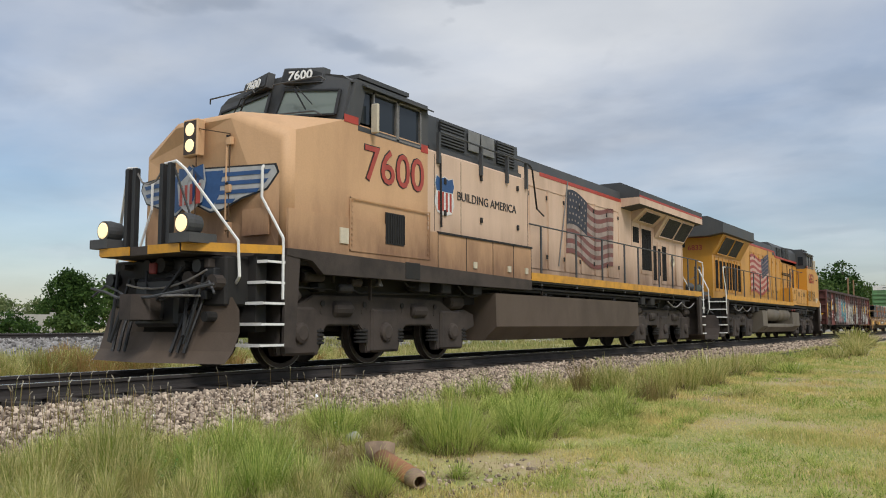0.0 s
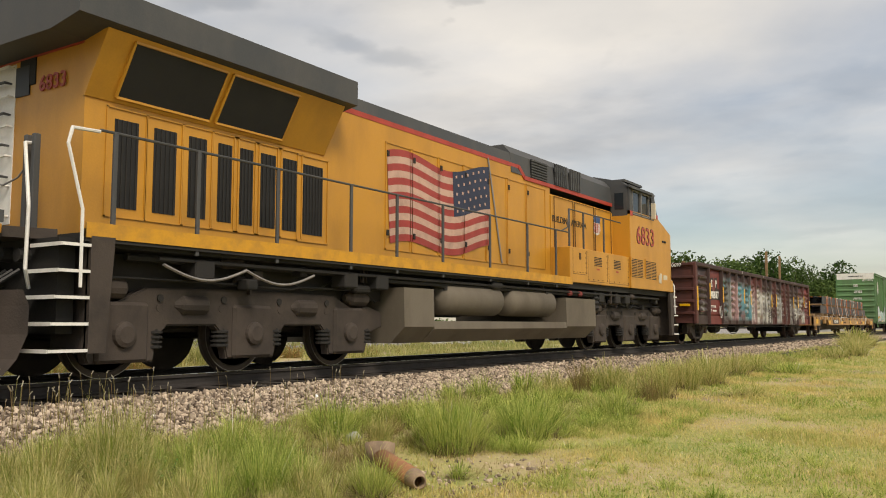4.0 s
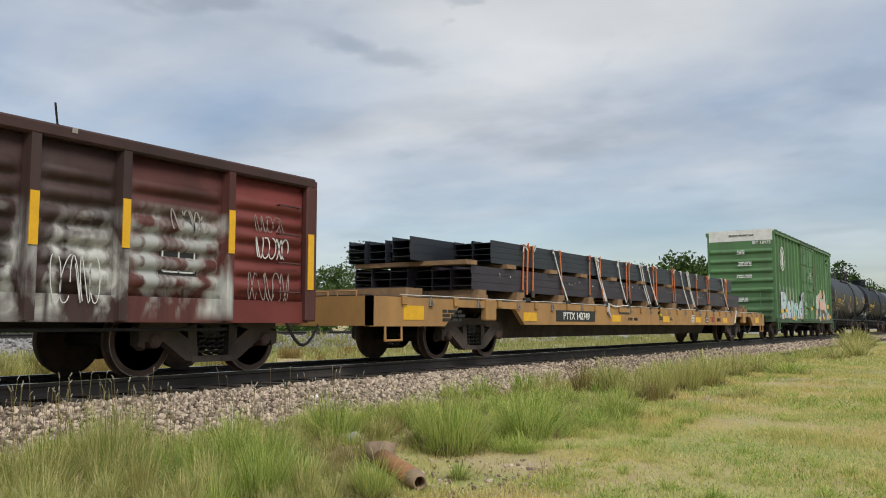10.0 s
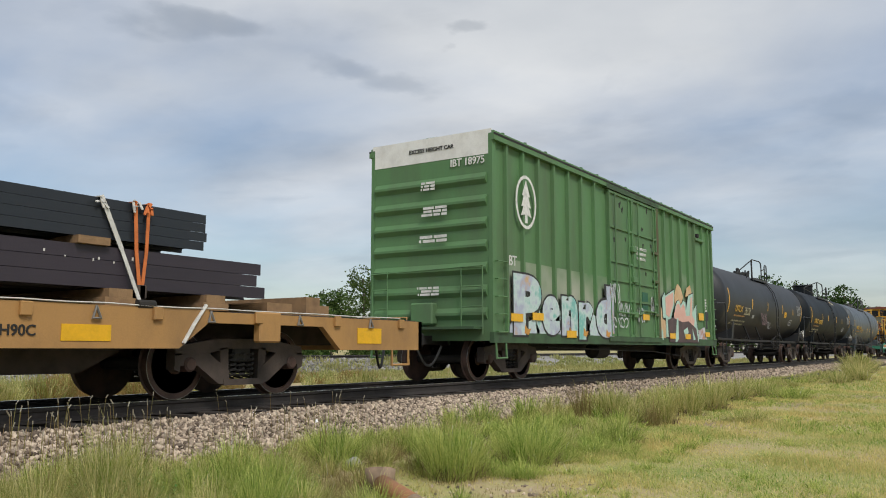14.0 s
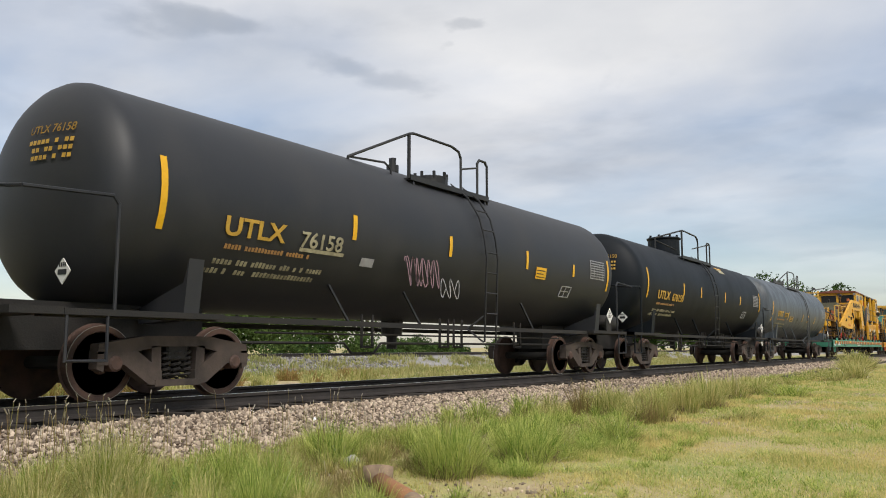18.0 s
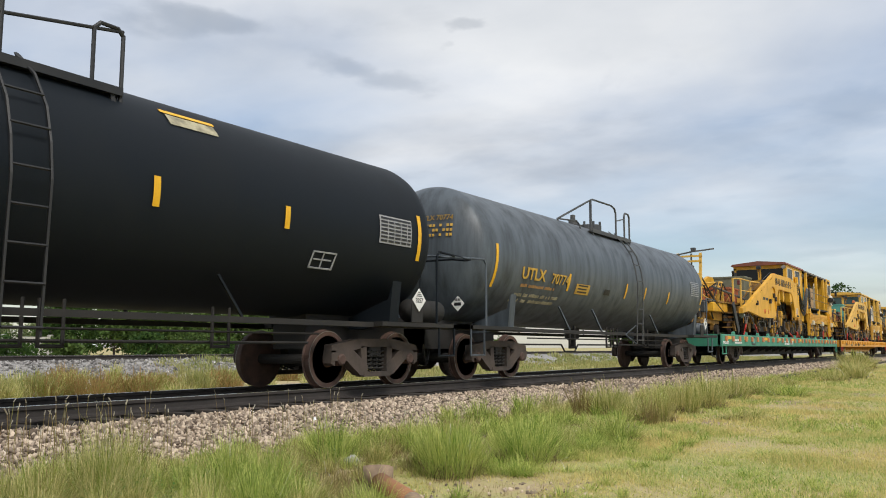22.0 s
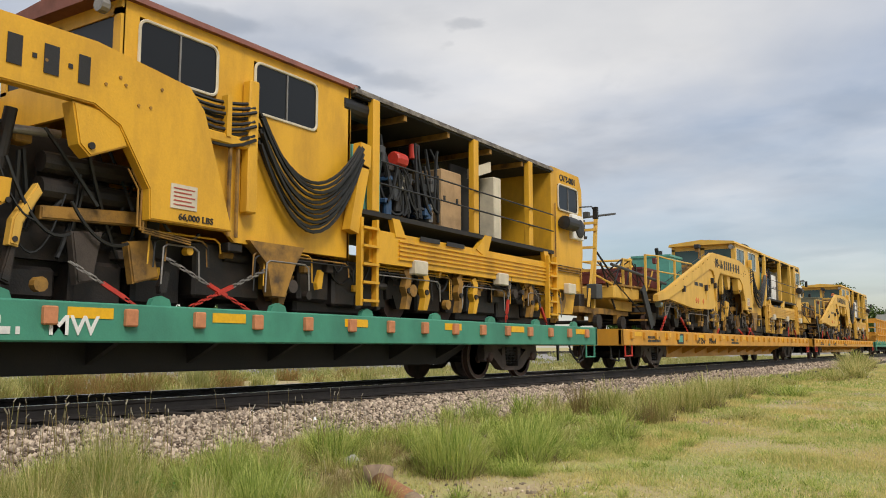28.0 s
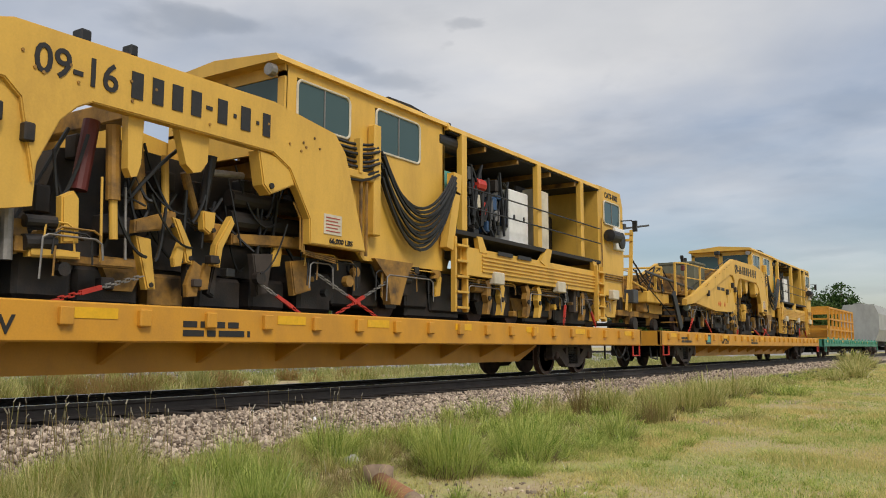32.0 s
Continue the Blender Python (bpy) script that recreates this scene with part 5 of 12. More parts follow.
def locomotive(number, lead):
    MIRROR[0] = not lead
    body = SAND if lead else ARMOUR
    hoodp = SAND2 if lead else ARMOUR
    car = thing("locomotive", "sun-faded sandy yellow diesel locomotive with lit headlamps, on the rails" if lead
                else "bright yellow diesel locomotive with a grey roof, coupled backwards", "locomotive", "locomotives of the train")
    # frame, deck and stripe; underframe and sills blackened to hold the shade there
    bm = B()
    box(bm, -9.6, 9.6, -1.0, 1.0, 1.05, 1.5)
    box(bm, -10.05, 10.05, -1.42, 1.42, 1.52, 1.66)
    lp("underframe", bm, GRIME_SHADE, car)
    for s in (-1, 1):
        bm = B()
        box(bm, -2.6, 10.05, min(s * 1.43, s * 1.53), max(s * 1.43, s * 1.53), 1.56, 1.70)
        lp("side_sill", bm, GRIME_SHADE, car)
        bm = B()
        box(bm, -2.6, 10.05, min(s * 1.5, s * 1.545), max(s * 1.5, s * 1.545), 1.60, 1.77)
        lp("deck_stripe", bm, TRIM, car, "bright yellow stripe")
    # lower cab skirt with its cut-up corner
    for s in (-1, 1):
        bm = B()
        prism(bm, [(-9.95, 1.80), (-9.95, 1.62), (-9.45, 1.58), (-9.20, 1.40), (-2.55, 1.40), (-2.55, 2.29), (-9.95, 2.29)] if lead else
              [(-9.95, 2.0), (-9.95, 1.66), (-6.4, 1.66), (-6.4, 1.80), (-6.4, 2.0)], "y", s * 1.555, s * 1.44)
        lp("cab_skirt", bm, body, car)
        bm = B()
        if lead:
            prism(bm, [(-9.97, 1.72), (-9.97, 1.62), (-9.45, 1.575), (-9.20, 1.39), (-2.54, 1.39), (-2.54, 1.60), (-9.1, 1.72)], "y", s * 1.562, s * 1.44)
            lp("skirt_dirt_band", bm, DUSTY, car, "dust-brown lower skirt")
    # cab box
    bm = B()
    ring = lambda x, z: [(x, -1.53, 1.66), (x, 1.53, 1.66), (x, 1.53, z), (x, -1.53, z)]
    loft(bm, [ring(-8.74, 3.80), ring(-6.45, 3.80)])
    lp("cab_lower", bm, body, car)
    # nose
    bm = B()
    prof = lambda w, zc, zs: [(-w, 1.66), (w, 1.66), (w, zs), (w * 0.42, zc), (-w * 0.42, zc), (-w, zs)]
    loft(bm, [[(-10.30 + abs(y) * 0.20, y, z) for y, z in prof(1.43, 3.65, 3.26)],
              [(-10.275 + abs(y) * 0.19, y, z) for y, z in prof(1.475, 3.70, 3.32)],
              [(-10.23 + abs(y) * 0.185, y, z) for y, z in prof(1.51, 3.74, 3.37)],
              [(-10.15 + abs(y) * 0.175, y, z) for y, z in prof(1.528, 3.775, 3.415)],
              [(-10.05 + abs(y) * 0.16, y, z) for y, z in prof(1.53, 3.79, 3.435)],
              [(-8.74, y, z) for y, z in prof(1.53, 3.98, 3.80)]])
    for f in bm.faces:
        f.smooth = len(f.verts) == 4 and max(v.co.x for v in f.verts) < -9.7
    lp("nose", bm, body, car)
    # upper cab in grey: pillars and roof
    zf = 3.78
    for s in (-1, 1):
        a, b = s * 1.53, s * 1.46
        for name_, pts in (("cab_pillar", [(-8.74, zf), (-8.36, zf), (-8.22, 4.36), (-8.50, 4.36)]), ("cab_pillar", [(-6.66, zf), (-6.45, zf), (-6.45, 4.36), (-6.66, 4.36)]),
                           ("window_header", [(-8.50, 4.36), (-6.45, 4.36), (-6.45, 4.52), (-8.45, 4.52)])):
            lp(name_, prism(B(), pts, "y", a, b), GREY, car)
        lp("window_sill", prism(B(), [(-8.40, 3.70), (-6.45, 3.70), (-6.45, 3.78), (-8.40, 3.78)], "y", s * 1.535, b), GREY, car)
        for x0, x1 in ((-8.02, -7.36), (-7.345, -6.66)):
            bm = B()
            box(bm, x0, x1, min(s * 1.485, s * 1.495), max(s * 1.485, s * 1.495), 3.72, 4.40)
            lp("side_window", bm, GLASS, car)
            bm = B()
            for q in ((x0, x0 + 0.03, 3.72, 4.40), (x1 - 0.03, x1, 3.72, 4.40), (x0, x1, 3.72, 3.75), (x0, x1, 4.37, 4.40)):
                box(bm, q[0], q[1], min(s * 1.48, s * 1.54), max(s * 1.48, s * 1.54), q[2], q[3])
            lp("window_frame", bm, CHAINM, car)
        bm = B()
        box(bm, -8.32, -8.06, min(s * 1.485, s * 1.495), max(s * 1.485, s * 1.495), 3.85, 4.35)
        lp("quarter_window", bm, GLASS, car)
        bm = B()
        box(bm, -8.12, -8.06, min(s * 1.56, s * 1.70), max(s * 1.56, s * 1.70), 3.70, 4.18, 0.015)
        lp("mirror", bm, CREAM, car)
        bm = B()
        prism(bm, [(s * 1.42, 4.50), (s * 1.42, 4.53), (s * 1.63, 4.43), (s * 1.63, 4.40)], "x", -8.3, -6.4)
        lp("sun_visor", bm, GREY, car)
        bm = B()
        box(bm, -8.74, -8.40, min(s * 1.53, s * 1.538), max(s * 1.53, s * 1.538), 3.78, 3.90)
        lp("red_line", bm, REDP, car)
        lp("red_line", box(B(), -6.66, -6.45, min(s * 1.53, s * 1.538), max(s * 1.53, s * 1.538), 3.66, 3.80), REDP, car)
    bm = B()
    loft(bm, [[(-8.52, -1.5, 4.46), (-8.52, 1.5, 4.46), (-8.52, 1.30, 4.60), (-8.44, 0.5, 4.80), (-8.44, -0.5, 4.80), (-8.52, -1.30, 4.60)],
              [(-6.45, -1.5, 4.46), (-6.45, 1.5, 4.46), (-6.45, 1.30, 4.62), (-6.45, 0.5, 4.82), (-6.45, -0.5, 4.82), (-6.45, -1.30, 4.62)]])
    lp("cab_roof", bm, GREY, car)
    for y in (-1.3, 0.62):
        lp("roof_hatch", box(B(), -8.1, -6.7, y - 0.0, y + 0.68, 4.66, 4.73), GREY, car)
    # cab front wall with windshields, number boards
    bm = B()
    loft(bm, [[(-8.75, -1.5, 3.80), (-8.75, 1.5, 3.80), (-8.52, 1.46, 4.50), (-8.48, 0.5, 4.80), (-8.48, -0.5, 4.80), (-8.52, -1.46, 4.50)],
              [(-8.60, -1.5, 3.80), (-8.60, 1.5, 3.80), (-8.38, 1.46, 4.50), (-8.36, 0.5, 4.80), (-8.36, -0.5, 4.80), (-8.38, -1.46, 4.50)]])
    lp("cab_front", bm, GREY, car)
    for s in (-1, 1):
        bm = B()
        q = [(-8.80, s * 0.12, 4.03), (-8.765, s * 1.38, 3.90), (-8.61, s * 1.34, 4.33), (-8.62, s * 0.16, 4.50)]
        loft(bm, [q, [(x + 0.02, y, z) for x, y, z in q]])
        lp("windshield", bm, GLASSL if lead else GLASS, car, "pale dusty windshield")
        bm = B()
        for a, b in zip(q, q[1:] + q[:1]):
            bar(bm, (a[0] - 0.01, a[1], a[2]), (b[0] - 0.01, b[1], b[2]), 0.05, 0.03)
        lp("windshield_frame", bm, BLACK, car)
        bm = B()
        tube(bm, [(-8.86, s * 0.4, 4.46), (-8.82, s * 0.55, 4.42), (-8.80, s * 0.78, 4.06)], 0.014, 5)
        tube(bm, [(-8.84, s * 0.62, 4.44), (-8.80, s * 0.92, 4.12)], 0.010, 5)
        lp("wiper", bm, BLACK, car)
        bm = B()
        tube(bm, [(-8.95, s * 0.2, 4.44), (-8.97, s * 0.24, 4.50), (-8.97, s * 1.24, 4.48), (-8.92, s * 1.3, 4.42)], 0.013, 5)
        tube(bm, [(-9.05, s * 0.3, 3.90), (-9.08, s * 0.35, 3.97), (-9.05, s * 1.2, 3.92), (-9.0, s * 1.3, 3.86)], 0.013, 5)
        lp("grab_rail", bm, GREY, car)
        board = lambda d, e: [(-8.74 + d, s * (0.16 + e), 4.59 + e), (-8.56 + d, s * (0.92 - e), 4.54 + e), (-8.50 + d, s * (0.90 - e), 4.80 - e), (-8.66 + d, s * (0.18 + e), 4.86 - e)]
        lp("number_board", loft(B(), [board(0, 0), board(0.16, 0)]), GREY, car)
        lp("number_panel", loft(B(), [board(-0.008, 0.025), board(0.004, 0.025)]), BLACK, car)
        if lead:
            w = writing(number, 0.225, WHITE, car, (-8.685, s * 0.54, 4.615), "number", 1.0, "front", bold=0.02)
            c = Matrix.Translation((-8.685, s * 0.54, 4.615))
            w.data.transform(c @ Matrix.Rotation(s * -0.23, 4, "Z") @ Matrix.Rotation(0.22, 4, "Y") @ c.inverted())
    # full-width cabinet behind the cab
    bm = B()
    loft(bm, [[(x, -w, 1.66), (x, w, 1.66), (x, w, 3.74), (x, w - 0.06, 3.80), (x, -w + 0.06, 3.80), (x, -w, 3.74)] for x, w in ((-6.45, 1.50 if lead else 1.02), (-2.55, 1.50 if lead else 1.02))])
    lp("equipment_cabinet", bm, hoodp, car)
    bm = B()
    gw = 1.38 if lead else 1.02
    gx = -2.75 if lead else -0.6
    loft(bm, [[(x, -gw, 3.72 if lead else 4.02), (x, gw, 3.72 if lead else 4.02), (x, gw - 0.04, 4.46), (x, 0.8, 4.66), (x, -0.8, 4.66), (x, -gw + 0.04, 4.46)] for x in (-6.45, gx)])
    lp("cabinet_top", bm, GREY, car)
    if lead:
        louvres(car, -5.85, -4.98, gw, 3.95, 4.42, 8, GREY)
        louvres(car, -3.72, -2.98, gw, 3.95, 4.42, 8, GREY)
        for s in (-1, 1):
            for x0, x1 in ((-4.85, -4.42), (-4.36, -3.85)):
                bm = B()
                box(bm, x0, x1, min(s * gw, s * (gw + 0.03)), max(s * gw, s * (gw + 0.03)), 4.02, 4.42, 0.01)
                lp("access_door", bm, MATS["light_grey_paint"], car)
            bm = B()
            tube(bm, [(-6.1, s * 1.56, 4.12), (-2.7, s * 1.56, 4.10), (-2.5, s * 1.56, 4.05)], 0.018, 6)
            for x in (-6.1, -4.6, -3.55, -2.7):
                box(bm, x - 0.03, x + 0.03, min(s * 1.50, s * 1.565), max(s * 1.50, s * 1.565), 3.55, 4.12)
            lp("roof_handrail", bm, GREY, car)
            bm = B()
            box(bm, -6.3, -2.8, min(s * 1.36, s * 1.46), max(s * 1.36, s * 1.46), 3.78, 3.86)
            lp("gutter", bm, GREY, car)
    else:
        louvres(car, -2.36, -1.52, 1.02, 4.02, 4.46, 7, GREY)
        louvres(car, -3.47, -2.76, 1.02, 4.02, 4.55, 2, GREY)
        louvres(car, -4.29, -3.64, 1.02, 4.02, 4.55, 2, GREY)
        bm = B()
        for s in (-1, 1):
            for x in [-3.40 + 0.11 * i for i in range(6)] + [-4.22 + 0.11 * i for i in range(6)]:
                box(bm, x, x + 0.045, min(s * 1.02, s * 1.07), max(s * 1.02, s * 1.07), 4.02, 4.55)
        lp("vent_bars", bm, GREY, car)
    if lead:
        for s in (-1, 1):
            bm = B()
            tube(bm, [(-2.7, s * 1.56, 4.10), (-2.45, s * 1.55, 4.0), (-1.75, s * 1.3, 3.25), (-1.2, s * 1.2, 3.15)], 0.02, 6)
            lp("slanting_rail", bm, BLACK, car)
    # long hood
    hx = -2.56 if lead else -2.54
    bm = B()
    loft(bm, [[(x, -1.0, 1.66), (x, 1.0, 1.66), (x, 1.0, 4.22), (x, -1.0, 4.22)] for x in (hx, 9.78)])
    lp("long_hood", bm, hoodp, car)
    bm = B()
    loft(bm, [[(x, -1.005, 4.22), (x, 1.005, 4.22), (x, 0.97, 4.45), (x, 0.55, 4.56), (x, -0.55, 4.56), (x, -0.97, 4.45)] for x in (-2.70 if lead else -0.62, 9.80)])
    lp("hood_roof", bm, GREY, car)
    for s in (-1, 1):
        bm = B()
        box(bm, -1.0, 4.3 if lead else 5.2, min(s * 1.0, s * 1.008), max(s * 1.0, s * 1.008), 4.14, 4.23)
        if not lead:
            lp("red_line", box(B(), -6.45, -1.2, min(s * 1.0, s * 1.03), max(s * 1.0, s * 1.03), 3.93, 4.02), REDP, car)
            lp("red_line", bar(B(), (-1.25, s * 1.012, 3.97), (-0.95, s * 1.012, 4.19), 0.02, 0.10), REDP, car)
        lp("red_line", bm, REDP, car)
        # doors along the hood
        xs = [-2.3, -1.55, -0.6, 0.35, 1.3, 2.2, 3.1, 3.95] if lead else [-2.3, -1.3, -0.4, 0.5, 1.4, 2.3, 3.2, 4.0]
        for a, b in zip(xs, xs[1:]):
            bm = B()
            seam(bm, a + 0.02, b - 0.02, s * 1.004 if s < 0 else 1.010, 1.95, 3.85)
            lp("hood_door", bm, hoodp, car)
            for z in (2.2, 3.6):
                lp("door_latch", box(B(), b - 0.11, b - 0.05, min(s * 1.0, s * 1.03), max(s * 1.0, s * 1.03), z, z + 0.10), GRIME_SHADE, car)
                lp("latch_plate", box(B(), b - 0.13, b - 0.03, min(s * 1.0, s * 1.012), max(s * 1.0, s * 1.012), z - 0.03, z + 0.14), hoodp, car)
    # stacks on the roof
    for x in (0.9, 2.6, 3.7, 4.9):
        bm = B()
        lathe(bm, [(4.55, 0.13), (4.64, 0.13), (4.66, 0.10)], "z", (x, -0.35, 0), 10)
        lp("roof_fitting", bm, GREY, car)
    # radiator section with its wide overhang
    bm = B()
    x0, x1 = 4.15, 10.25
    loft(bm, [[(x, -1.01, 3.98), (x, 1.01, 3.98), (x, 1.56, 4.08), (x, 1.56, 4.46), (x, 1.0, 4.72), (x, -1.0, 4.72), (x, -1.56, 4.46), (x, -1.56, 4.08)] for x in (x0 if lead else 5.44, x1)])
    lp("radiator_overhang", bm, GREY, car)
    if lead:
        bm = B()
        for s in (-1, 1):
            box(bm, x0 + 0.0, x1 - 0.0, min(s * 1.56, s * 1.566), max(s * 1.56, s * 1.566), 4.07, 4.26)
            prism(bm, [(s * 1.0, 4.0), (s * 1.56, 4.07), (s * 1.56, 4.26), (s * 1.0, 4.26)], "x", x0 - 0.012, x0 - 0.002)
        lp("overhang_face", bm, hoodp, car)
        for s in (-1, 1):
            lp("red_line", box(B(), x0, x1, min(s * 1.56, s * 1.568), max(s * 1.56, s * 1.568), 4.26, 4.32), REDP, car)
    for s in (-1, 1):
        for a, b, zf in ((4.95, 6.86, 3.68), (6.90, 9.80, 3.38)) if lead else ((5.60, 9.80, 3.32),):
            q = [(0.98, zf), (1.02, zf), (1.44, 4.05), (0.98, 4.05)]
            lp("radiator_flare", prism(B(), [(y_ * s, z_) for y_, z_ in q], "x", a, b), hoodp, car)
        for a, b, zf in ((5.20, 6.50, 3.74), (7.15, 8.42, 3.44), (8.50, 9.68, 3.44)) if lead else ((6.60, 7.88, 3.38), (7.98, 9.42, 3.38)):
            k = (1.44 - 1.02) / (4.05 - (zf - 0.06))
            yz = lambda z: s * (1.02 + (z - zf + 0.06) * k)
            q = [(a, yz(zf), zf), (b, yz(zf), zf), (b, yz(3.99), 3.99), (a, yz(3.99), 3.99)]
            up = lambda d: [(p[0], p[1] + s * d, p[2] - d * 0.6) for p in q]
            lp("radiator_screen", loft(B(), [up(0.022), up(-0.01)]), VENT, car, "black slanted radiator screen")
            bm = B()
            for p, r_ in zip(up(0.018), up(0.018)[1:] + up(0.018)[:1]):
                bar(bm, p, r_, 0.03, 0.03)
            lp("screen_frame", bm, hoodp, car)
        doors = [(5.06, 5.54, 3.09, 3.55), (5.81, 6.63, 2.31, 3.55), (6.82, 7.09, 2.04, 3.12), (7.24, 7.48, 2.20, 3.05), (7.64, 8.04, 2.06, 3.16)] if lead else \
            [(9.03, 9.37, 2.05, 3.13), (8.45, 8.8, 2.05, 3.13), (7.95, 8.25, 2.05, 3.13), (7.5, 7.75, 2.05, 3.13), (7.1, 7.35, 2.05, 3.13), (6.65, 6.95, 2.05, 3.13), (6.2, 6.5, 2.05, 3.13), (5.61, 6.08, 2.03, 3.11)]
        for a, b, c, d in doors:
            bm = B()
            box(bm, a, b, min(s * 0.99, s * 1.006), max(s * 0.99, s * 1.006), c, d)
            lp("vent_opening", bm, VENT, car)
            bm = B()
            n = max(2, int((b - a) / 0.06))
            for i in range(n):
                xx = a + (b - a) * (i + 0.5) / n
                box(bm, xx - 0.006, xx + 0.006, min(s * 1.004, s * 1.02), max(s * 1.004, s * 1.02), c, d)
            lp("vent_slats", bm, GRIME_SHADE, car)
            bm = B()
            seam(bm, a - 0.12, b + 0.12, -1.006 if s < 0 else 1.012, c - 0.12, d + 0.14)
            lp("hood_door", bm, hoodp, car)
        if lead:
            for a, b in ((8.25, 8.95), (9.0, 9.65)):
                bm = B()
                seam(bm, a, b, -1.006 if s < 0 else 1.012, 1.95, 3.3, 0.025)
                lp("hood_door", bm, hoodp, car)
            bm = B()
            lathe(bm, [(s * 1.0, 0.16), (s * 1.05, 0.16), (s * 1.05, 0.12), (s * 1.01, 0.11)], "y", (8.6, 0, 2.72), 16)
            lp("cable_holder", bm, CREAM, car)
    # long hood end
    bm = B()
    for z in (4.18, 4.32):
        lathe(bm, [(9.80, 0.10), (9.86, 0.10), (9.87, 0.085), (9.845, 0.001)], "x", (0, -0.05, z + 0.02), 14)
    lp("rear_headlight", bm, CHAINM, car)
    bm = B()
    box(bm, 9.78, 9.80, -0.30, 0.20, 4.10, 4.52)
    lp("headlight_panel", bm, GREY, car)
    bm = B()
    box(bm, 9.775, 9.79, -0.98, 0.98, 4.04, 4.12)
    lp("red_line", bm, REDP, car)
    bm = B()
    box(bm, 9.78, 9.795, 0.02, 0.36, 3.62, 4.0)
    lp("vent_opening", bm, VENT, car)
    for i in range(6):
        z = 2.0 + 0.38 * i
        lp("end_rung", tube(B(), [(9.78, 0.5, z), (9.86, 0.5, z), (9.86, 0.86, z), (9.78, 0.86, z)], 0.014, 5), WHITE if not lead else CREAM, car)
    # handrails
    posts = [-1.96, -0.1, 1.5, 3.05, 4.1, 5.85, 7.1, 8.7, 9.6] if lead else [-1.8, -0.4, 1.2, 2.9, 4.3, 5.5, 7.1, 8.5, 9.7]
    handrail(car, -2.55, 9.9, 2.82, posts)
    if not lead:
        handrail(car, -6.2, -2.85, 3.43, [-2.86, -3.70, -5.0], y=-1.35, base=2.6)
        for s in (-1, 1):
            bm = B()
            tube(bm, [(-2.1, s * 1.5, 2.82), (-2.55, s * 1.45, 2.95), (-2.85, s * 1.36, 3.43)], 0.017, 6)
            lp("handrail", bm, GREY, car)
    white = WHITE
    for s in (-1, 1):
        bm = B()
        tube(bm, [(9.9, s * 1.5, 2.80), (10.25, s * 1.52, 2.78), (10.30, s * 1.53, 2.6), (10.12, s * 1.56, 1.9), (10.12, s * 1.57, 1.05)], 0.02, 6)
        tube(bm, [(10.10, s * 0.55, 2.75), (10.25, s * 0.62, 2.72), (10.40, s * 1.0, 1.95), (10.42, s * 1.02, 1.25), (10.30, s * 0.9, 1.05)], 0.02, 6)
        lp("grab_iron", bm, white, car)
        for y in (0.42, 0.58):
            bm = B()
            box(bm, 10.08, 10.16, min(s * y, s * (y + 0.07)), max(s * y, s * (y + 0.07)), 1.7, 2.85, 0.01)
            lp("end_post", bm, GREY, car)
        bm = B()
        tube(bm, [(10.12, s * 0.45, 2.5), (10.14, s * 0.3, 2.36), (10.14, 0, 2.30)], 0.012, 5)
        lp("safety_chain", bm, CHAINM, car)
        # front end rails
        bm = B()
        tube(bm, [(-11.08, s * 0.30, 2.86), (-11.06, s * 0.52, 2.88), (-11.0, s * 0.62, 2.78), (-10.64, s * 1.30, 1.78), (-10.62, s * 1.32, 1.30), (-10.50, s * 1.05, 1.12)], 0.021, 6)
        tube(bm, [(-10.05, s * 1.16, 2.92), (-10.12, s * 1.2, 2.86), (-10.12, s * 1.2, 2.45), (-10.05, s * 1.56, 1.85), (-10.05, s * 1.57, 1.0)], 0.021, 6)
        lp("grab_iron", bm, white, car)
        for y in (0.26, 0.42):
            bm = B()
            box(bm, -11.14, -11.04, min(s * y, s * (y + 0.07)), max(s * y, s * (y + 0.07)), 1.72, 2.86, 0.012)
            lp("front_post", bm, BLACK, car)
        bm = B()
        tube(bm, [(-11.09, s * 0.27, 2.78), (-11.1, s * 0.15, 2.64), (-11.1, 0, 2.60)], 0.014, 5)
        lp("safety_chain", bm, CHAINM, car)
        bm = B()
        tube(bm, [(-11.06, s * 0.48, 2.8), (-10.9, s * 0.66, 2.1), (-10.85, s * 0.7, 1.74)], 0.016, 5)
        lp("end_brace", bm, GREY, car)
    steps(car, -10.35, 1, DUSTY)
    steps(car, 10.35, -1, DUSTY)
    # front platform, pilot and plow
    bm = B()
    prism(bm, [(-10.05, -1.0), (-11.22, -0.85), (-11.22, 0.85), (-10.05, 1.0)], "z", 1.60, 1.72)
    lp("end_platform", bm, DUSTY, car)
    lp("end_platform", prism(B(), [(10.05, -1.0), (10.60, -0.85), (10.60, 0.85), (10.05, 1.0)], "z", 1.60, 1.72), DUSTY, car)
    for s in (-1, 1):
        for a_, b_, h_ in (((-11.235, s * 0.2, 1.665), (-11.235, s * 0.84, 1.665), 0.12), ((-11.23, s * 0.87, 1.685), (-10.05, s * 1.56, 1.685), 0.12), ((10.61, s * 0.2, 1.69), (10.61, s * 0.84, 1.69), 0.10)):
            lp("platform_stripe", bar(B(), a_, b_, 0.02, h_), TRIM, car, "bright yellow stripe")
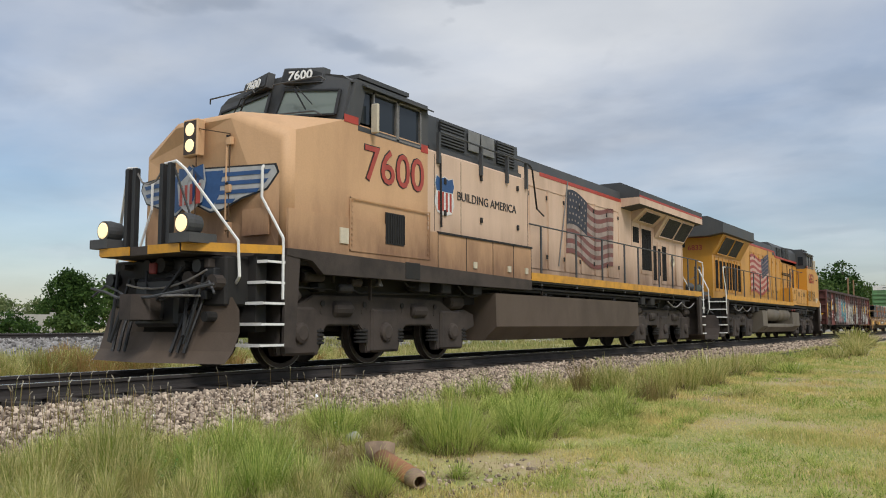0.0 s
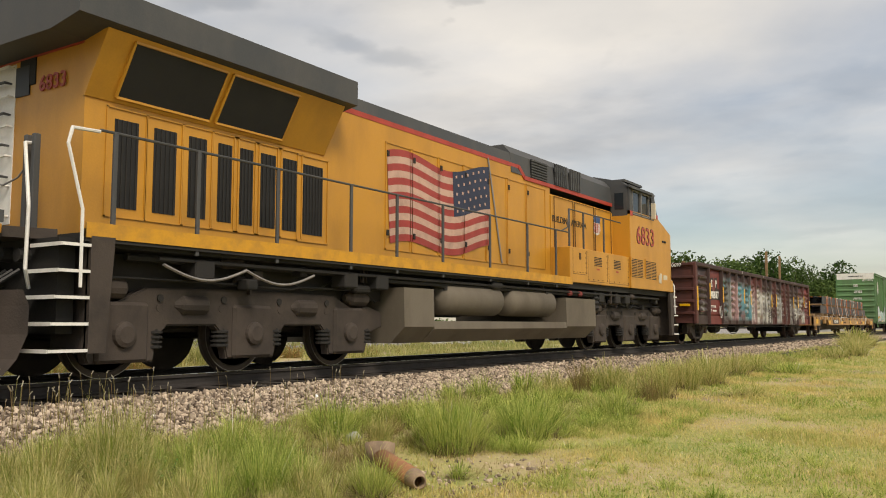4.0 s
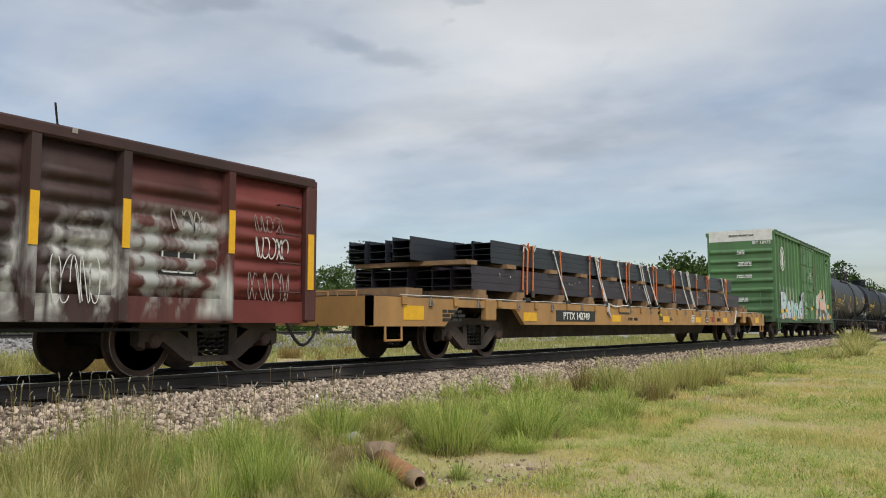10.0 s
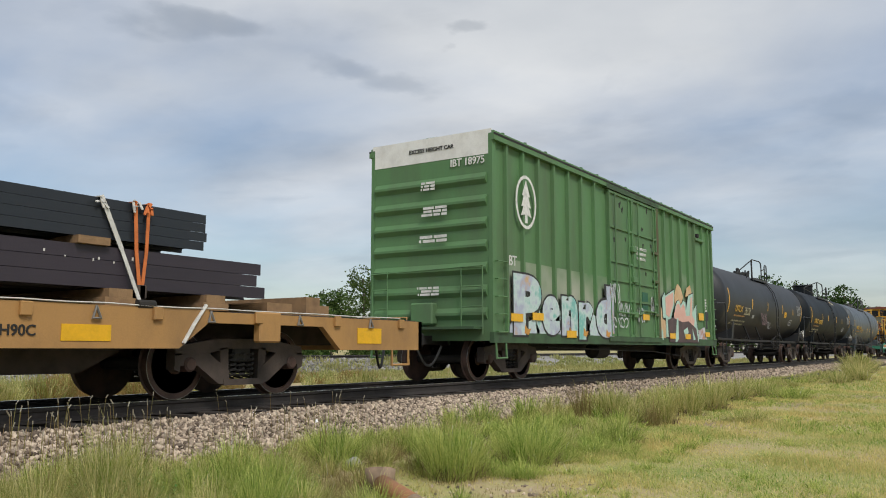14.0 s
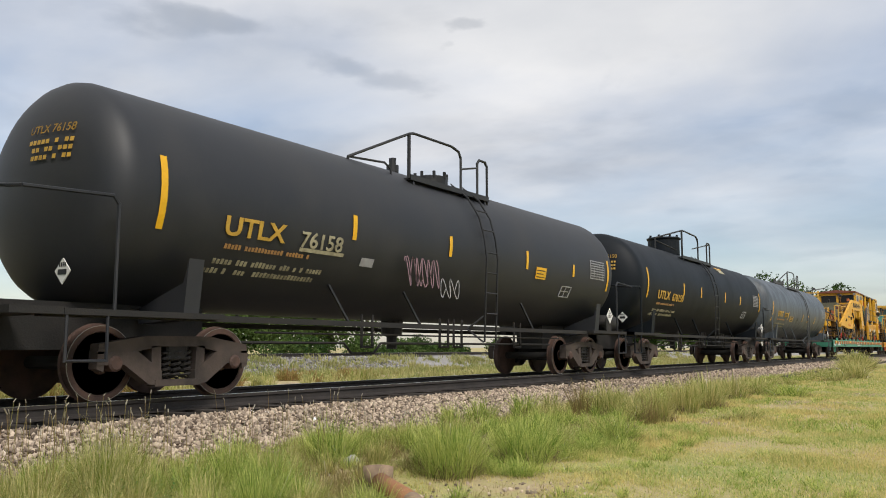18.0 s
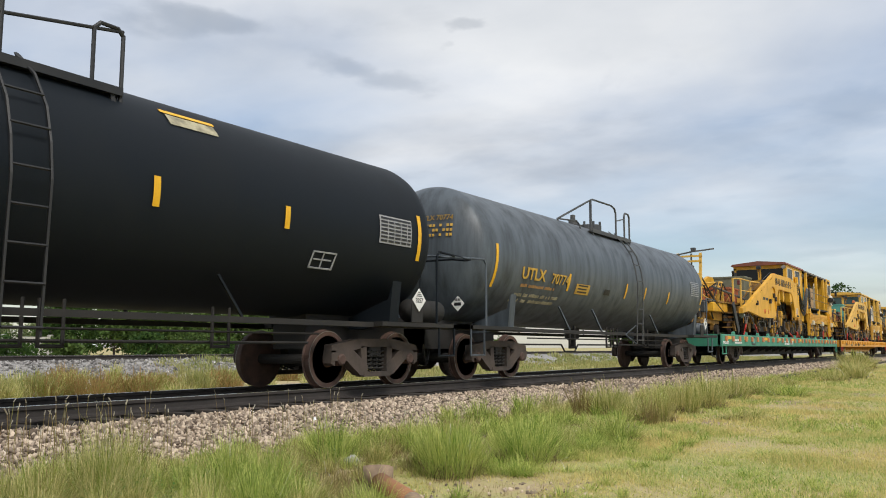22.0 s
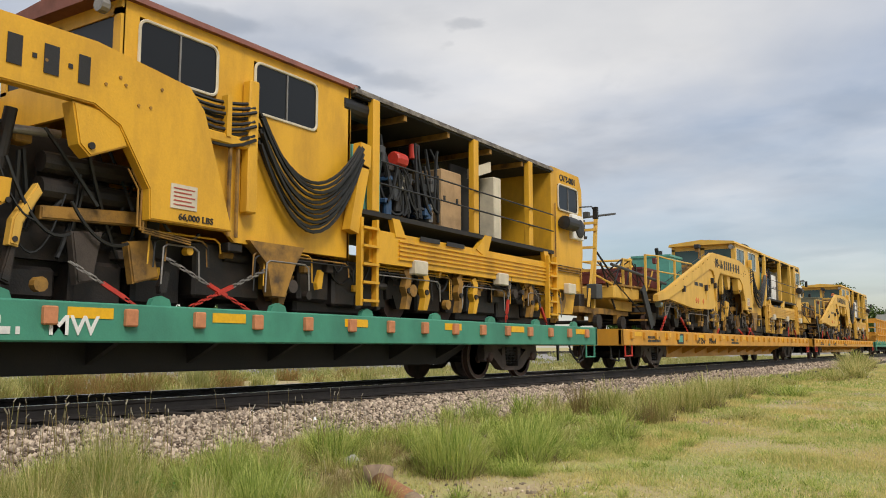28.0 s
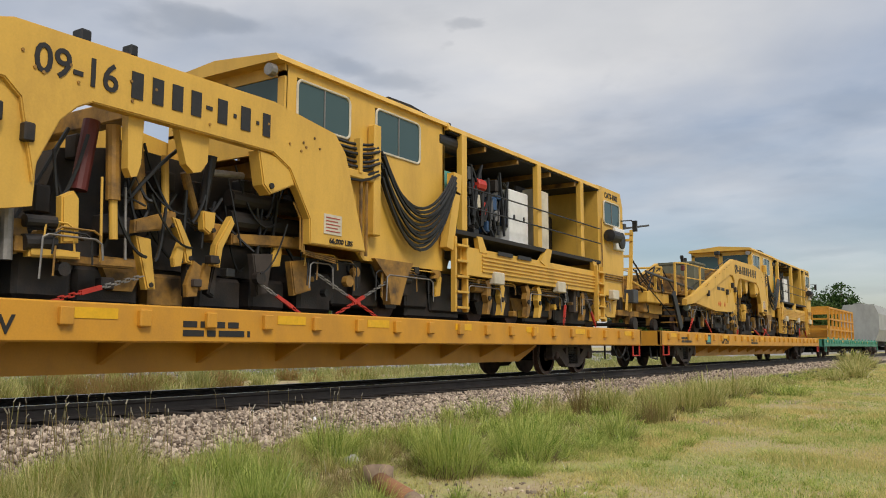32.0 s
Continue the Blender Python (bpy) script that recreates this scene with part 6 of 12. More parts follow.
    for d in (-1, 1):
        bm = B()
        e = 10.25 if d > 0 else -10.35
        box(bm, min(e, e - d * 0.2), max(e, e - d * 0.2), -1.35, 1.35, 0.55, 1.60)
        lp("pilot", bm, GRIME_SHADE, car)
        bm = B()
        rows = []
        for z, out_, w in ((0.14, 0.85, 1.40), (0.30, 0.66, 1.42), (0.55, 0.52, 1.44), (0.85, 0.46, 1.38), (1.02, 0.46, 1.25)):
            rows.append([(e + d * (out_ * (1 - 0.35 * abs(k) / 4) + 0.02), w * k / 4, z) for k in range(-4, 5)])
        vs = [[bm.verts.new(p) for p in r] for r in rows]
        for a, b in zip(vs, vs[1:]):
            for i in range(8):
                if b is vs[-1] and 2 <= i <= 5 or (a is vs[2] and 3 <= i <= 4):
                    continue
                bm.faces.new((a[i], a[i + 1], b[i + 1], b[i]))
        lp("plow", bm, TANKB if lead else DUSTY, car, "dusty snow plow blade")
        bm = B()
        bar(bm, (e - d * 0.2, 0, 0.88), (e + d * 0.60, 0, 0.88), 0.22, 0.26)
        box(bm, min(e + d * 0.5, e + d * 0.95), max(e + d * 0.5, e + d * 0.95), -0.2, 0.18, 0.70, 1.06, 0.05)
        box(bm, min(e + d * 0.1, e + d * 0.45), max(e + d * 0.1, e + d * 0.45), -0.36, 0.36, 1.10, 1.42, 0.05)
        lp("coupler", bm, GRIME_SHADE, car)
        for s in (-1, 1):
            for j, yy in enumerate((0.55, 0.68, 0.82)):
                bm = B()
                tube(bm, [(e + d * 0.12, s * yy, 1.25), (e + d * 0.42, s * yy, 1.05), (e + d * 0.60, s * (yy - 0.02), 0.60), (e + d * 0.70, s * (yy - 0.06), 0.28)], 0.024, 6)
                lp("air_hose", bm, HOSE, car)
            bm = B()
            tube(bm, [(e + d * 0.75, s * 0.3, 0.98), (e + d * 0.62, s * 0.75, 1.12), (e + d * 0.60, s * 1.1, 1.22), (e + d * 0.68, s * 1.3, 1.06)], 0.018, 5)
            lp("cut_lever", bm, GREY, car)
            bm = B()
            lathe(bm, [(0, 0.001), (0, 0.14), (d * -0.10, 0.15), (d * -0.26, 0.13), (d * -0.30, 0.001)] if d < 0 else [(0, 0.001), (0, 0.14), (-0.10, 0.15), (-0.3, 0.001)], "x", (e + d * 0.86, s * 0.84, 1.99), 18)
            lp("ditch_light", bm, GREY, car)
            bm = B()
            lathe(bm, [(d * 0.012, 0.001), (d * 0.012, 0.10), (0, 0.118), (-d * 0.01, 0.001)], "x", (e + d * 0.87, s * 0.84, 1.99), 18)
            lp("lamp_glass", bm, LAMPON if (lead and d < 0) else GLASSL, car, "glowing warm lamp glass" if (lead and d < 0) else "")
            bm = B()
            box(bm, min(e + d * 0.45, e + d * 0.92), max(e + d * 0.45, e + d * 0.92), min(s * 0.66, s * 1.06), max(s * 0.66, s * 1.06), 1.73, 1.86)
            lp("lamp_bracket", bm, GREY, car)
        for y, z in ((-0.75, 1.42), (-0.42, 1.44), (0.4, 1.46), (0.7, 1.40)):
            bm = B()
            lathe(bm, [(0, 0.001), (0, 0.08), (d * -0.1, 0.10), (d * -0.2, 0.001)] if d < 0 else [(0.0, 0.001), (0, 0.08), (-0.2, 0.1)], "x", (e + d * 0.12, y, z), 10)
            lp("jumper_socket", bm, GRIME_SHADE, car)
    if lead:
        rnd = random.Random(44)
        part("pilot_beam", box(B(), -10.75, -10.3, -1.2, 1.2, 0.9, 1.58, 0.03), GRIME_SHADE, car)
        part("draft_pocket", box(B(), -10.95, -10.7, -0.45, 0.45, 0.62, 1.3, 0.05), BLACK, car)
        part("knuckle", prism(B(), [(-11.45, -0.16), (-11.2, -0.24), (-10.9, -0.18), (-10.9, 0.16), (-11.25, 0.2), (-11.45, 0.08)], "z", 0.72, 1.06), DUSTY, car)
        for k in range(12):
            y = rnd.uniform(-1.15, 1.15)
            z = rnd.uniform(1.05, 1.5)
            part("pilot_fitting", box(B(), -10.86, -10.74, y - 0.06, y + rnd.uniform(0.04, 0.14), z - 0.07, z + 0.06, 0.015), (GRIME_SHADE, DUSTY, BLACK)[k % 3], car)
        for k, (y, z, dy, l) in enumerate(((-0.95, 1.35, 0.12, 0.95), (-0.62, 1.2, -0.2, 0.7), (-0.5, 1.44, 0.35, 0.5), (0.25, 1.4, -0.3, 0.55), (0.62, 1.3, 0.1, 0.9), (0.9, 1.42, -0.15, 1.0))):
            part("pilot_hose", tube(B(), rope((-10.9, y, z), (-11.12, y + dy, z - l), rnd.uniform(0.0, 0.12), 8), rnd.choice((0.018, 0.026)), 6), HOSE, car)
        for k in range(14):
            y, z = rnd.uniform(-1.1, 1.1), rnd.uniform(0.7, 1.5)
            part("pilot_valve", cyl(B(), (-10.9, y, z), (-10.7, y, z), rnd.uniform(0.04, 0.11), 10), (GRIME_SHADE, BLACK, DUSTY)[k % 3], car)
        part("jumper_cable", tube(B(), rope((-11.0, 0.55, 1.22), (-10.95, -1.05, 1.38), 0.14, 9), 0.016, 6), CHAINM, car)
        part("red_gladhand", box(B(), -10.95, -10.88, 0.02, 0.16, 1.36, 1.52, 0.02), MATS["red_gladhand_paint"], car)
        part("uncoupling_bar", tube(B(), [(-11.05, -1.3, 1.18), (-11.1, -0.9, 1.12), (-11.3, -0.35, 1.02), (-11.32, 0.3, 1.02), (-11.1, 0.9, 1.12), (-11.05, 1.3, 1.18)], 0.02, 6), GREY, car)
        part("pilot_step", box(B(), -11.25, -10.95, -0.95, -0.35, 1.02, 1.05, 0.005), CHAINM, car)
    # nose: headlight, door and painted wings
    bm = B()
    box(bm, -10.33, -10.18, -0.06, 0.26, 3.14, 3.70, 0.015)
    lp("headlight_box", bm, body, car)
    # brown plate set proud, coloured as the shaded inside of a recess
    lp("lamp_recess_shade", box(B(), -10.338, -10.30, -0.03, 0.23, 3.17, 3.67), MATS["brown_cast_steel"], car)
    for z in (3.30, 3.54):
        bm = B()
        lathe(bm, [(-10.345, 0.001), (-10.345, 0.085), (-10.335, 0.105), (-10.32, 0.11)], "x", (0, 0.10, z), 18)
        lp("headlight", bm, LAMPON if lead else GLASSL, car, "glowing warm headlamp" if lead else "")
    bm = B()
    for y in (-0.02, -0.60):
        bar(bm, (-10.306 + abs(y) * 0.2, y, 1.9), (-10.306 + abs(y) * 0.2, y, 3.55 - abs(y) * 0.22), 0.014, 0.016, (0, 1, 0))
    bar(bm, (-10.305, -0.02, 3.55), (-10.186, -0.6, 3.42), 0.014, 0.014)
    lp("nose_door", bm, JOINT, car, "dark joint round the nose door")
    lp("door_hinge_rod", tube(B(), [(-10.20, -0.55, 1.95), (-10.20, -0.55, 3.40)], 0.016, 6), body, car)
    for z in (2.0, 2.55, 3.25):
        lp("door_hinge", box(B(), -10.22, -10.15, -0.65, -0.55, z, z + 0.12, 0.01), body, car)
        lp("hinge_pin", box(B(), -10.225, -10.17, -0.60, -0.56, z + 0.12, z + 0.15), GRIME_SHADE, car)
    if lead:
        nose_emblem(car)
        bm = B()
        box(bm, -10.09, -10.06, -1.30, -0.78, 1.92, 2.30)
        lp("nose_hatch", bm, body, car)
    for x, z in ((-8.75, 2.0), ):
        bm = B()
        box(bm, x - 0.10, x + 0.10, -1.575, -1.555, z - 0.12, z + 0.12)
        lp("side_plate", bm, CREAM, car)
    # side vents and panels below the cab
    if lead:
        bm = B()
        box(bm, -7.70, -7.19, -1.566, -1.55, 1.96, 2.48)
        lp("vent_opening", bm, VENT, car)
        bm = B()
        for i in range(8):
            x = -7.66 + 0.065 * i
            box(bm, x, x + 0.012, -1.58, -1.56, 1.98, 2.46)
        lp("vent_slats", bm, GRIME_SHADE, car)
        bm = B()
        seam(bm, -8.62, -6.42, -1.558, 1.78, 2.62, 0.022)
        for i in range(9):
            for x in (-8.56, -6.48):
                box(bm, x - 0.012, x + 0.012, -1.575, -1.56, 1.86 + i * 0.085, 1.885 + i * 0.085)
        lp("battery_panel", bm, body, car)
        bm = B()
        box(bm, -6.16, -2.52, -1.575, -1.53, 2.27, 2.31)
        for x in (-6.16, -5.2, -4.2, -3.35, -2.56):
            box(bm, x, x + 0.010, -1.562, -1.55, 1.62, 2.28)
        for x in (-6.20, -5.3, -2.6):
            box(bm, x, x + 0.008, -1.506, -1.49, 2.32, 3.70)
        lp("cabinet_seams", bm, GRIME_SHADE, car)
        for k, (x, z) in enumerate(((-5.9, 2.62), (-5.9, 3.2), (-4.6, 2.62), (-4.6, 3.45), (-3.1, 2.62), (-3.1, 3.45))):
            part("cabinet_latch", box(B(), x, x + 0.07, -1.535, -1.50, z, z + 0.11, 0.008), GRIME_SHADE, car)
        for k in range(16):
            part("panel_bolt", cyl(B(), (-6.1 + 0.235 * k, -1.582, 2.29), (-6.1 + 0.235 * k, -1.57, 2.29), 0.017, 6), GRIME_SHADE, car)
        part("drain_pipe", tube(B(), [(-6.02, -1.52, 3.7), (-6.02, -1.54, 2.4)], 0.02, 6), GRIME_SHADE, car)
        part("skirt_door", box(B(), -7.15, -6.72, -1.57, -1.555, 1.42, 1.70, 0.006), GRIME_SHADE, car, "dark recessed sand box door")
        part("work_lamp", lathe(B(), [(1.28, 0.001), (1.28, 0.07), (1.34, 0.05), (1.42, 0.02)], "z", (-7.6, -1.35, 0), 12), CHAINM, car)
        for x in (-4.95, -3.6, -2.85):
            bm = B()
            box(bm, x, x + 0.12, -1.58, -1.553, 1.72, 1.84)
            lp("reflector_tag", bm, CREAM, car)
    else:
        for s in (-1, 1):
            for a, b in ((-7.34, -6.42), (-8.46, -7.54)):
                bm = B()
                box(bm, a, b, min(s * 1.53, s * 1.56), max(s * 1.53, s * 1.56), 1.92, 2.52)
                lp("grille_panel", bm, body, car)
                for i in range(12):
                    z = 1.96 + i * 0.044
                    for q in range(2):
                        w = (b - a) / 2
                        lp("grille_slot", box(B(), a + q * w + 0.03, a + (q + 1) * w - 0.03, min(s * 1.555, s * 1.565), max(s * 1.555, s * 1.565), z, z + 0.02), GRIME_SHADE, car)
            yb = s * 1.50
            out = lambda d: (min(yb, yb + s * d), max(yb, yb + s * d))
            lp("battery_box", box(B(), -6.46, -2.56, min(s * 1.0, yb), max(s * 1.0, yb), 1.66, 2.50, 0.01), body, car)
            for a in (-5.76, -4.47):
                for i in range(6):
                    lp("grille_slot", box(B(), a, a + 0.46, *out(0.006), 2.12 + i * 0.04, 2.14 + i * 0.04), GRIME_SHADE, car)
                lp("notice_plate", box(B(), a + 0.15, a + 0.33, *out(0.005), 2.02, 2.06), REDP, car)
            for a, b, c, d in ((-3.52, -2.72, 1.86, 2.46), (-4.86, -3.60, 1.72, 2.46), (-6.36, -4.94, 1.72, 2.46)):
                for p in ((a, a + 0.01, c, d), (b - 0.01, b, c, d), (a, b, c, c + 0.01)):
                    lp("panel_joint", box(B(), p[0], p[1], *out(0.003), p[2], p[3]), JOINT, car)
                for i in range(5):
                    for x, z in ((a + 0.05, c + 0.06 + (d - c - 0.12) * i / 4), (a + 0.05 + (b - a - 0.1) * i / 4, c + 0.05)):
                        lp("panel_bolt", box(B(), x - 0.012, x + 0.012, *out(0.008), z - 0.012, z + 0.012), GRIME_SHADE, car)
            lp("door_latch", box(B(), -3.18, -3.08, *out(0.012), 2.22, 2.38), JOINT, car)
            lp("cab_rear", box(B(), -6.46, -6.43, min(s * 0.98, s * 1.46), max(s * 0.98, s * 1.46), 3.66, 4.47), GREY, car)
            lp("rear_window", box(B(), -6.435, -6.422, min(s * 1.10, s * 1.36), max(s * 1.10, s * 1.36), 3.84, 4.30), GLASS, car)
            lp("cab_back", box(B(), -6.46, -6.43, min(s * 0.98, s * 1.52), max(s * 0.98, s * 1.52), 2.5, 3.66), body, car)
            for a, b, c, d in ((-9.47, -9.12, 1.92, 2.14), (-8.98, -8.84, 1.90, 2.18)):
                lp("worn_plate", box(B(), a, b, min(s * 1.53, s * 1.545), max(s * 1.53, s * 1.545), c, d), CREAM, car)
            for x in (-9.35, -9.15):
                lp("nose_step", box(B(), x - 0.06, x + 0.06, min(s * 1.53, s * 1.55), max(s * 1.53, s * 1.55), 3.12, 3.18), GRIME_SHADE, car)
            bm = B()
            y = -1.026 if s < 0 else 1.03
            for a, b in ((-6.3, -5.2), (-5.1, -3.9), (-3.8, -2.7)):
                seam(bm, a, b, y + 0.006 * s, 2.5, 3.75, 0.009)
            lp("hood_seams", bm, JOINT, car)
    # fuel tank and gear between the trucks
    for s in (1,):
        bm = B()
        xa, xb = (-4.0, 4.0)
        loft(bm, [[(x, -1.50, 1.28), (x, 1.50, 1.28), (x, 1.52, 0.62), (x, 1.22, 0.34), (x, -1.22, 0.34), (x, -1.52, 0.62)] for x in ((xa, xb) if lead else (xa, -2.3))])
        lp("fuel_tank", bm, TANKB if lead else TANKG, car)
        if not lead:
            bm = B()
            loft(bm, [[(x, -1.50, 0.72), (x, 1.50, 0.72), (x, 1.52, 0.58), (x, 1.22, 0.34), (x, -1.22, 0.34), (x, -1.52, 0.58)] for x in (-2.3, 3.2)])
            loft(bm, [[(x, -1.50, 1.28), (x, 1.50, 1.28), (x, 1.52, 0.62), (x, 1.22, 0.34), (x, -1.22, 0.34), (x, -1.52, 0.62)] for x in (3.2, 4.1)])
            lp("fuel_tank_lower", bm, TANKG, car)
            for xa2, xb2 in ((0.5, 2.7), (-1.93, 0.24)):
                for ss in (-1, 1):
                    bm = B()
                    lathe(bm, [(xa2, 0.001), (xa2 + 0.06, 0.2), (xa2 + 0.14, 0.30), (xb2 - 0.14, 0.30), (xb2 - 0.06, 0.2), (xb2, 0.001)], "x", (0, ss * 1.2, 1.13), 20)
                    lp("air_reservoir", bm, TANKG, car, "", True)
    bm = B()
    for s in (-1, 1):
        for x in (-1.5, -0.3, 2.6):
            lathe(bm, [(1.28, 0.05), (1.36, 0.05), (1.38, 0.02)], "z", (x, s * 1.35, 0), 8)
        tube(bm, [(-4.6, s * 1.35, 1.38), (4.5, s * 1.35, 1.38)], 0.04, 6)
        tube(bm, [(-9.3, s * 1.2, 1.45), (9.3, s * 1.2, 1.45)], 0.05, 6)
        tube(bm, [(-9.0, s * 1.42, 1.42), (9.0, s * 1.42, 1.44)], 0.025, 6)
    lp("piping", bm, GRIME_SHADE, car)
    # boxes coloured near black for the shade between body and trucks
    for k in range(6):
        bm = B()
        x = (-6.4, -5.7, -4.6, 4.6, 5.4, 8.3)[k]
        box(bm, x - 0.16, x + 0.16, -1.45, -1.15, 1.22, 1.46, 0.02)
        lp("underframe_box", bm, GRIME_SHADE, car)
    bm = B()
    pts = [(6.4 + i * 0.11, -1.56, 1.36 - 0.16 * math.sin(math.pi * ((i % 12) / 12))) for i in range(25)]
    tube(bm, pts, 0.02, 5)
    lp("hanging_chain", bm, CHAINM, car)
    rnd = random.Random(71 if lead else 72)
    for x0, x1 in ((-9.2, -4.2), (-4.0, 4.1), (4.4, 9.3)):
        deep = x0 > -4.1 and x0 < 0
        for k in range(9 if deep else 13):
            x = rnd.uniform(x0, x1)
            z = rnd.uniform(1.36, 1.5) if deep else rnd.uniform(1.16, 1.5)
            y = -rnd.uniform(1.15, 1.42)
            w = rnd.uniform(0.08, 0.26)
            kind = k % 4
            if kind == 0:
                lp("valve_box", box(B(), x - w / 2, x + w / 2, y, y + 0.2, z - 0.09, z + 0.05, 0.015), (GRIME_SHADE, DUSTY)[k % 8 > 3], car)
            elif kind == 1:
                lp("air_hose", tube(B(), rope((x - w * 2, y, z + 0.08), (x + w * 2, y + 0.05, z), rnd.uniform(0.08, 0.2), 8), rnd.uniform(0.012, 0.02), 6), HOSE, car)
            elif kind == 2:
                lp("air_filter", lathe(B(), [(x - w, 0.001), (x - w, 0.05), (x - w * 0.8, 0.075), (x + w * 0.7, 0.075), (x + w, 0.04), (x + w, 0.001)], "x", (0, y, z - 0.03), 10), (DUSTY, GRIME_SHADE)[k % 8 > 3], car)
            else:
                lp("pipe_bracket", bar(B(), (x, y, 1.54), (x + 0.02, y, z - 0.12), 0.05, 0.03), DUSTY, car)
    if not lead:
        for x in (-3.3, -2.72):
            lp("red_valve", box(B(), x - 0.09, x + 0.09, -1.45, -1.36, 1.34, 1.46, 0.03), MATS["red_gladhand_paint"], car, "faded red valve handle")
        lp("sand_bellows", lathe(B(), [(1.02, 0.10), (1.08, 0.14), (1.14, 0.10), (1.20, 0.14), (1.26, 0.10), (1.32, 0.14), (1.38, 0.09), (1.50, 0.05)], "z", (-4.35, -1.32, 0), 14), GRIME_SHADE, car)
    loco_truck(car, -7.2, DUSTY)
    loco_truck(car, 7.2, DUSTY)
    MIRROR[0] = False
    # lettering, always readable
    if lead:
        word_n(car, number, -7.42, 2.95, 0.63, -1.535)
        shield(car, -5.87, 2.98, 0.62, 0.70, -1.508)
        writing("BUILDING AMERICA", 0.235, LETB, car, (-4.28, -1.505, 2.97), "lettering", 1.1, bold=0.0)
        flag(car, 0.45, 3.5, 2.1, 4.1, -1.016, MATS["faded_flag_red"], MATS["faded_flag_white"], MATS["faded_flag_blue"], True)
    else:
        word_n(car, number, 7.65, 2.93, 0.55, -1.535)
        shield(car, 5.32, 3.30, 0.46, 0.52, -1.024)
        writing("BUILDING AMERICA", 0.225, LETB, car, (3.62, -1.024, 3.13), "lettering", 1.0, bold=0.0)
        writing(number, 0.27, REDN, car, (-9.80, -0.37, 3.50), "number", 1.05, "front")
        part("red_line", box(B(), -9.80, -9.78, -1.0, 1.0, 3.96, 4.05), REDP, car)
        part("end_cap", box(B(), -9.795, -9.78, -1.0, 1.0, 4.05, 4.3), GREY, car)
        part("headlight_box", box(B(), -9.86, -9.78, 0.18, 0.42, 4.0, 4.42, 0.02), GREY, car)
        for z in (4.11, 4.31):
            part("headlight", lathe(B(), [(-9.88, 0.001), (-9.88, 0.07), (-9.86, 0.09)], "x", (0, 0.30, z), 16), CHAINM, car, "unlit silvery headlamp")
        part("vent_panel", box(B(), -9.80, -9.78, 0.14, 0.44, 3.50, 3.88), BLACK, car)
        part("white_strip", box(B(), -9.79, -9.775, 0.46, 0.98, 1.9, 3.94), WHITE, car)
        for z in (2.5, 2.9, 3.3, 3.7):
            part("grab_iron", tube(B(), [(-9.78, 0.55, z), (-9.88, 0.55, z), (-9.88, 0.85, z), (-9.78, 0.85, z)], 0.014, 5), GREY, car)
        flag(car, -3.9, -0.35, 1.95, 4.0, -1.016, MATS["flag_red"], MATS["flag_white"], MATS["flag_blue"], False)
    return car


def word_n(car, number, x, z, size, y):
    w = writing(number, size * 1.30, LETB, car, (x, y, z - 0.0), "number_edge", 1.04, "near", 0.003, bold=0.018)
    writing(number, size * 1.28, REDN, car, (x + 0.012, y - 0.004, z + 0.004), "number", 1.06, "near", 0.005, "red road number", bold=0.004)


def nose_emblem(car):
    """A painted shield with two striped wings, plain shapes only."""
    c = 0.12

    def skin_on(name, pts, lift, material):
        bm = B()
        q = [(-10.302 + abs(y) * 0.2 - lift, y, z) for y, z in pts]
        loft(bm, [q, [(p[0] + 0.003, p[1], p[2]) for p in q]])
        part(name, bm, material, car)
    for s in (-1, 1):
        W = lambda *pts: [(c + s * u, z) for u, z in pts]
        skin_on("emblem_outline", W((0.04, 3.02), (0.16, 2.95), (1.50, 2.93), (1.55, 2.80), (1.36, 2.56), (0.95, 2.45), (0.62, 2.30), (0.40, 2.27), (0.04, 2.44)), 0.004, BLACK)
        skin_on("emblem_ground", W((0.05, 2.99), (0.17, 2.925), (1.47, 2.905), (1.52, 2.80), (1.34, 2.58), (0.94, 2.475), (0.61, 2.325), (0.41, 2.295), (0.05, 2.46)), 0.008, MATS["emblem_grey"])
        skin_on("emblem_wing", W((0.06, 2.96), (0.20, 2.89), (0.62, 2.885), (0.55, 2.50), (0.42, 2.33), (0.06, 2.47)), 0.012, MATS["emblem_blue"])
        for i, (z, u0, u1) in enumerate(((2.85, 0.56, 1.42), (2.72, 0.54, 1.38), (2.59, 0.52, 1.24), (2.46, 0.50, 0.84))):
            skin_on("emblem_feather", W((u0, z), (u1, z), (u1 - 0.05, z - 0.06), (u0, z - 0.06)), 0.015, MATS["emblem_blue"])
    out = [(-0.30, 3.0), (-0.1, 2.95), (0, 3.0), (0.1, 2.95), (0.30, 3.0), (0.34, 2.75), (0.28, 2.44), (0, 2.28), (-0.28, 2.44), (-0.34, 2.75)]
    skin_on("emblem_shield", [(c + u, z) for u, z in out], 0.030, MATS["emblem_grey"])
    skin_on("emblem_top", [(c + u * 0.95, z) for u, z in out[:5]] + [(c + 0.31, 2.76), (c - 0.31, 2.76)], 0.034, MATS["emblem_blue"])
    for k in range(4):
        y = c - 0.25 + k * 0.145
        skin_on("emblem_stripe", [(y, 2.72), (y + 0.075, 2.72), (y + 0.075, 2.42), (y, 2.42)], 0.034, REDN)


mat("red_gladhand_paint", (0.22, 0.03, 0.025), 0.6, amount=0.5, scale=6)
mat("light_grey_paint", (0.20, 0.20, 0.195), 0.6, amount=0.4, scale=3)
mat("grey_pole_paint", (0.22, 0.21, 0.20), 0.6)
mat("emblem_blue", (0.030, 0.085, 0.22), 0.5, amount=0.3, scale=6)
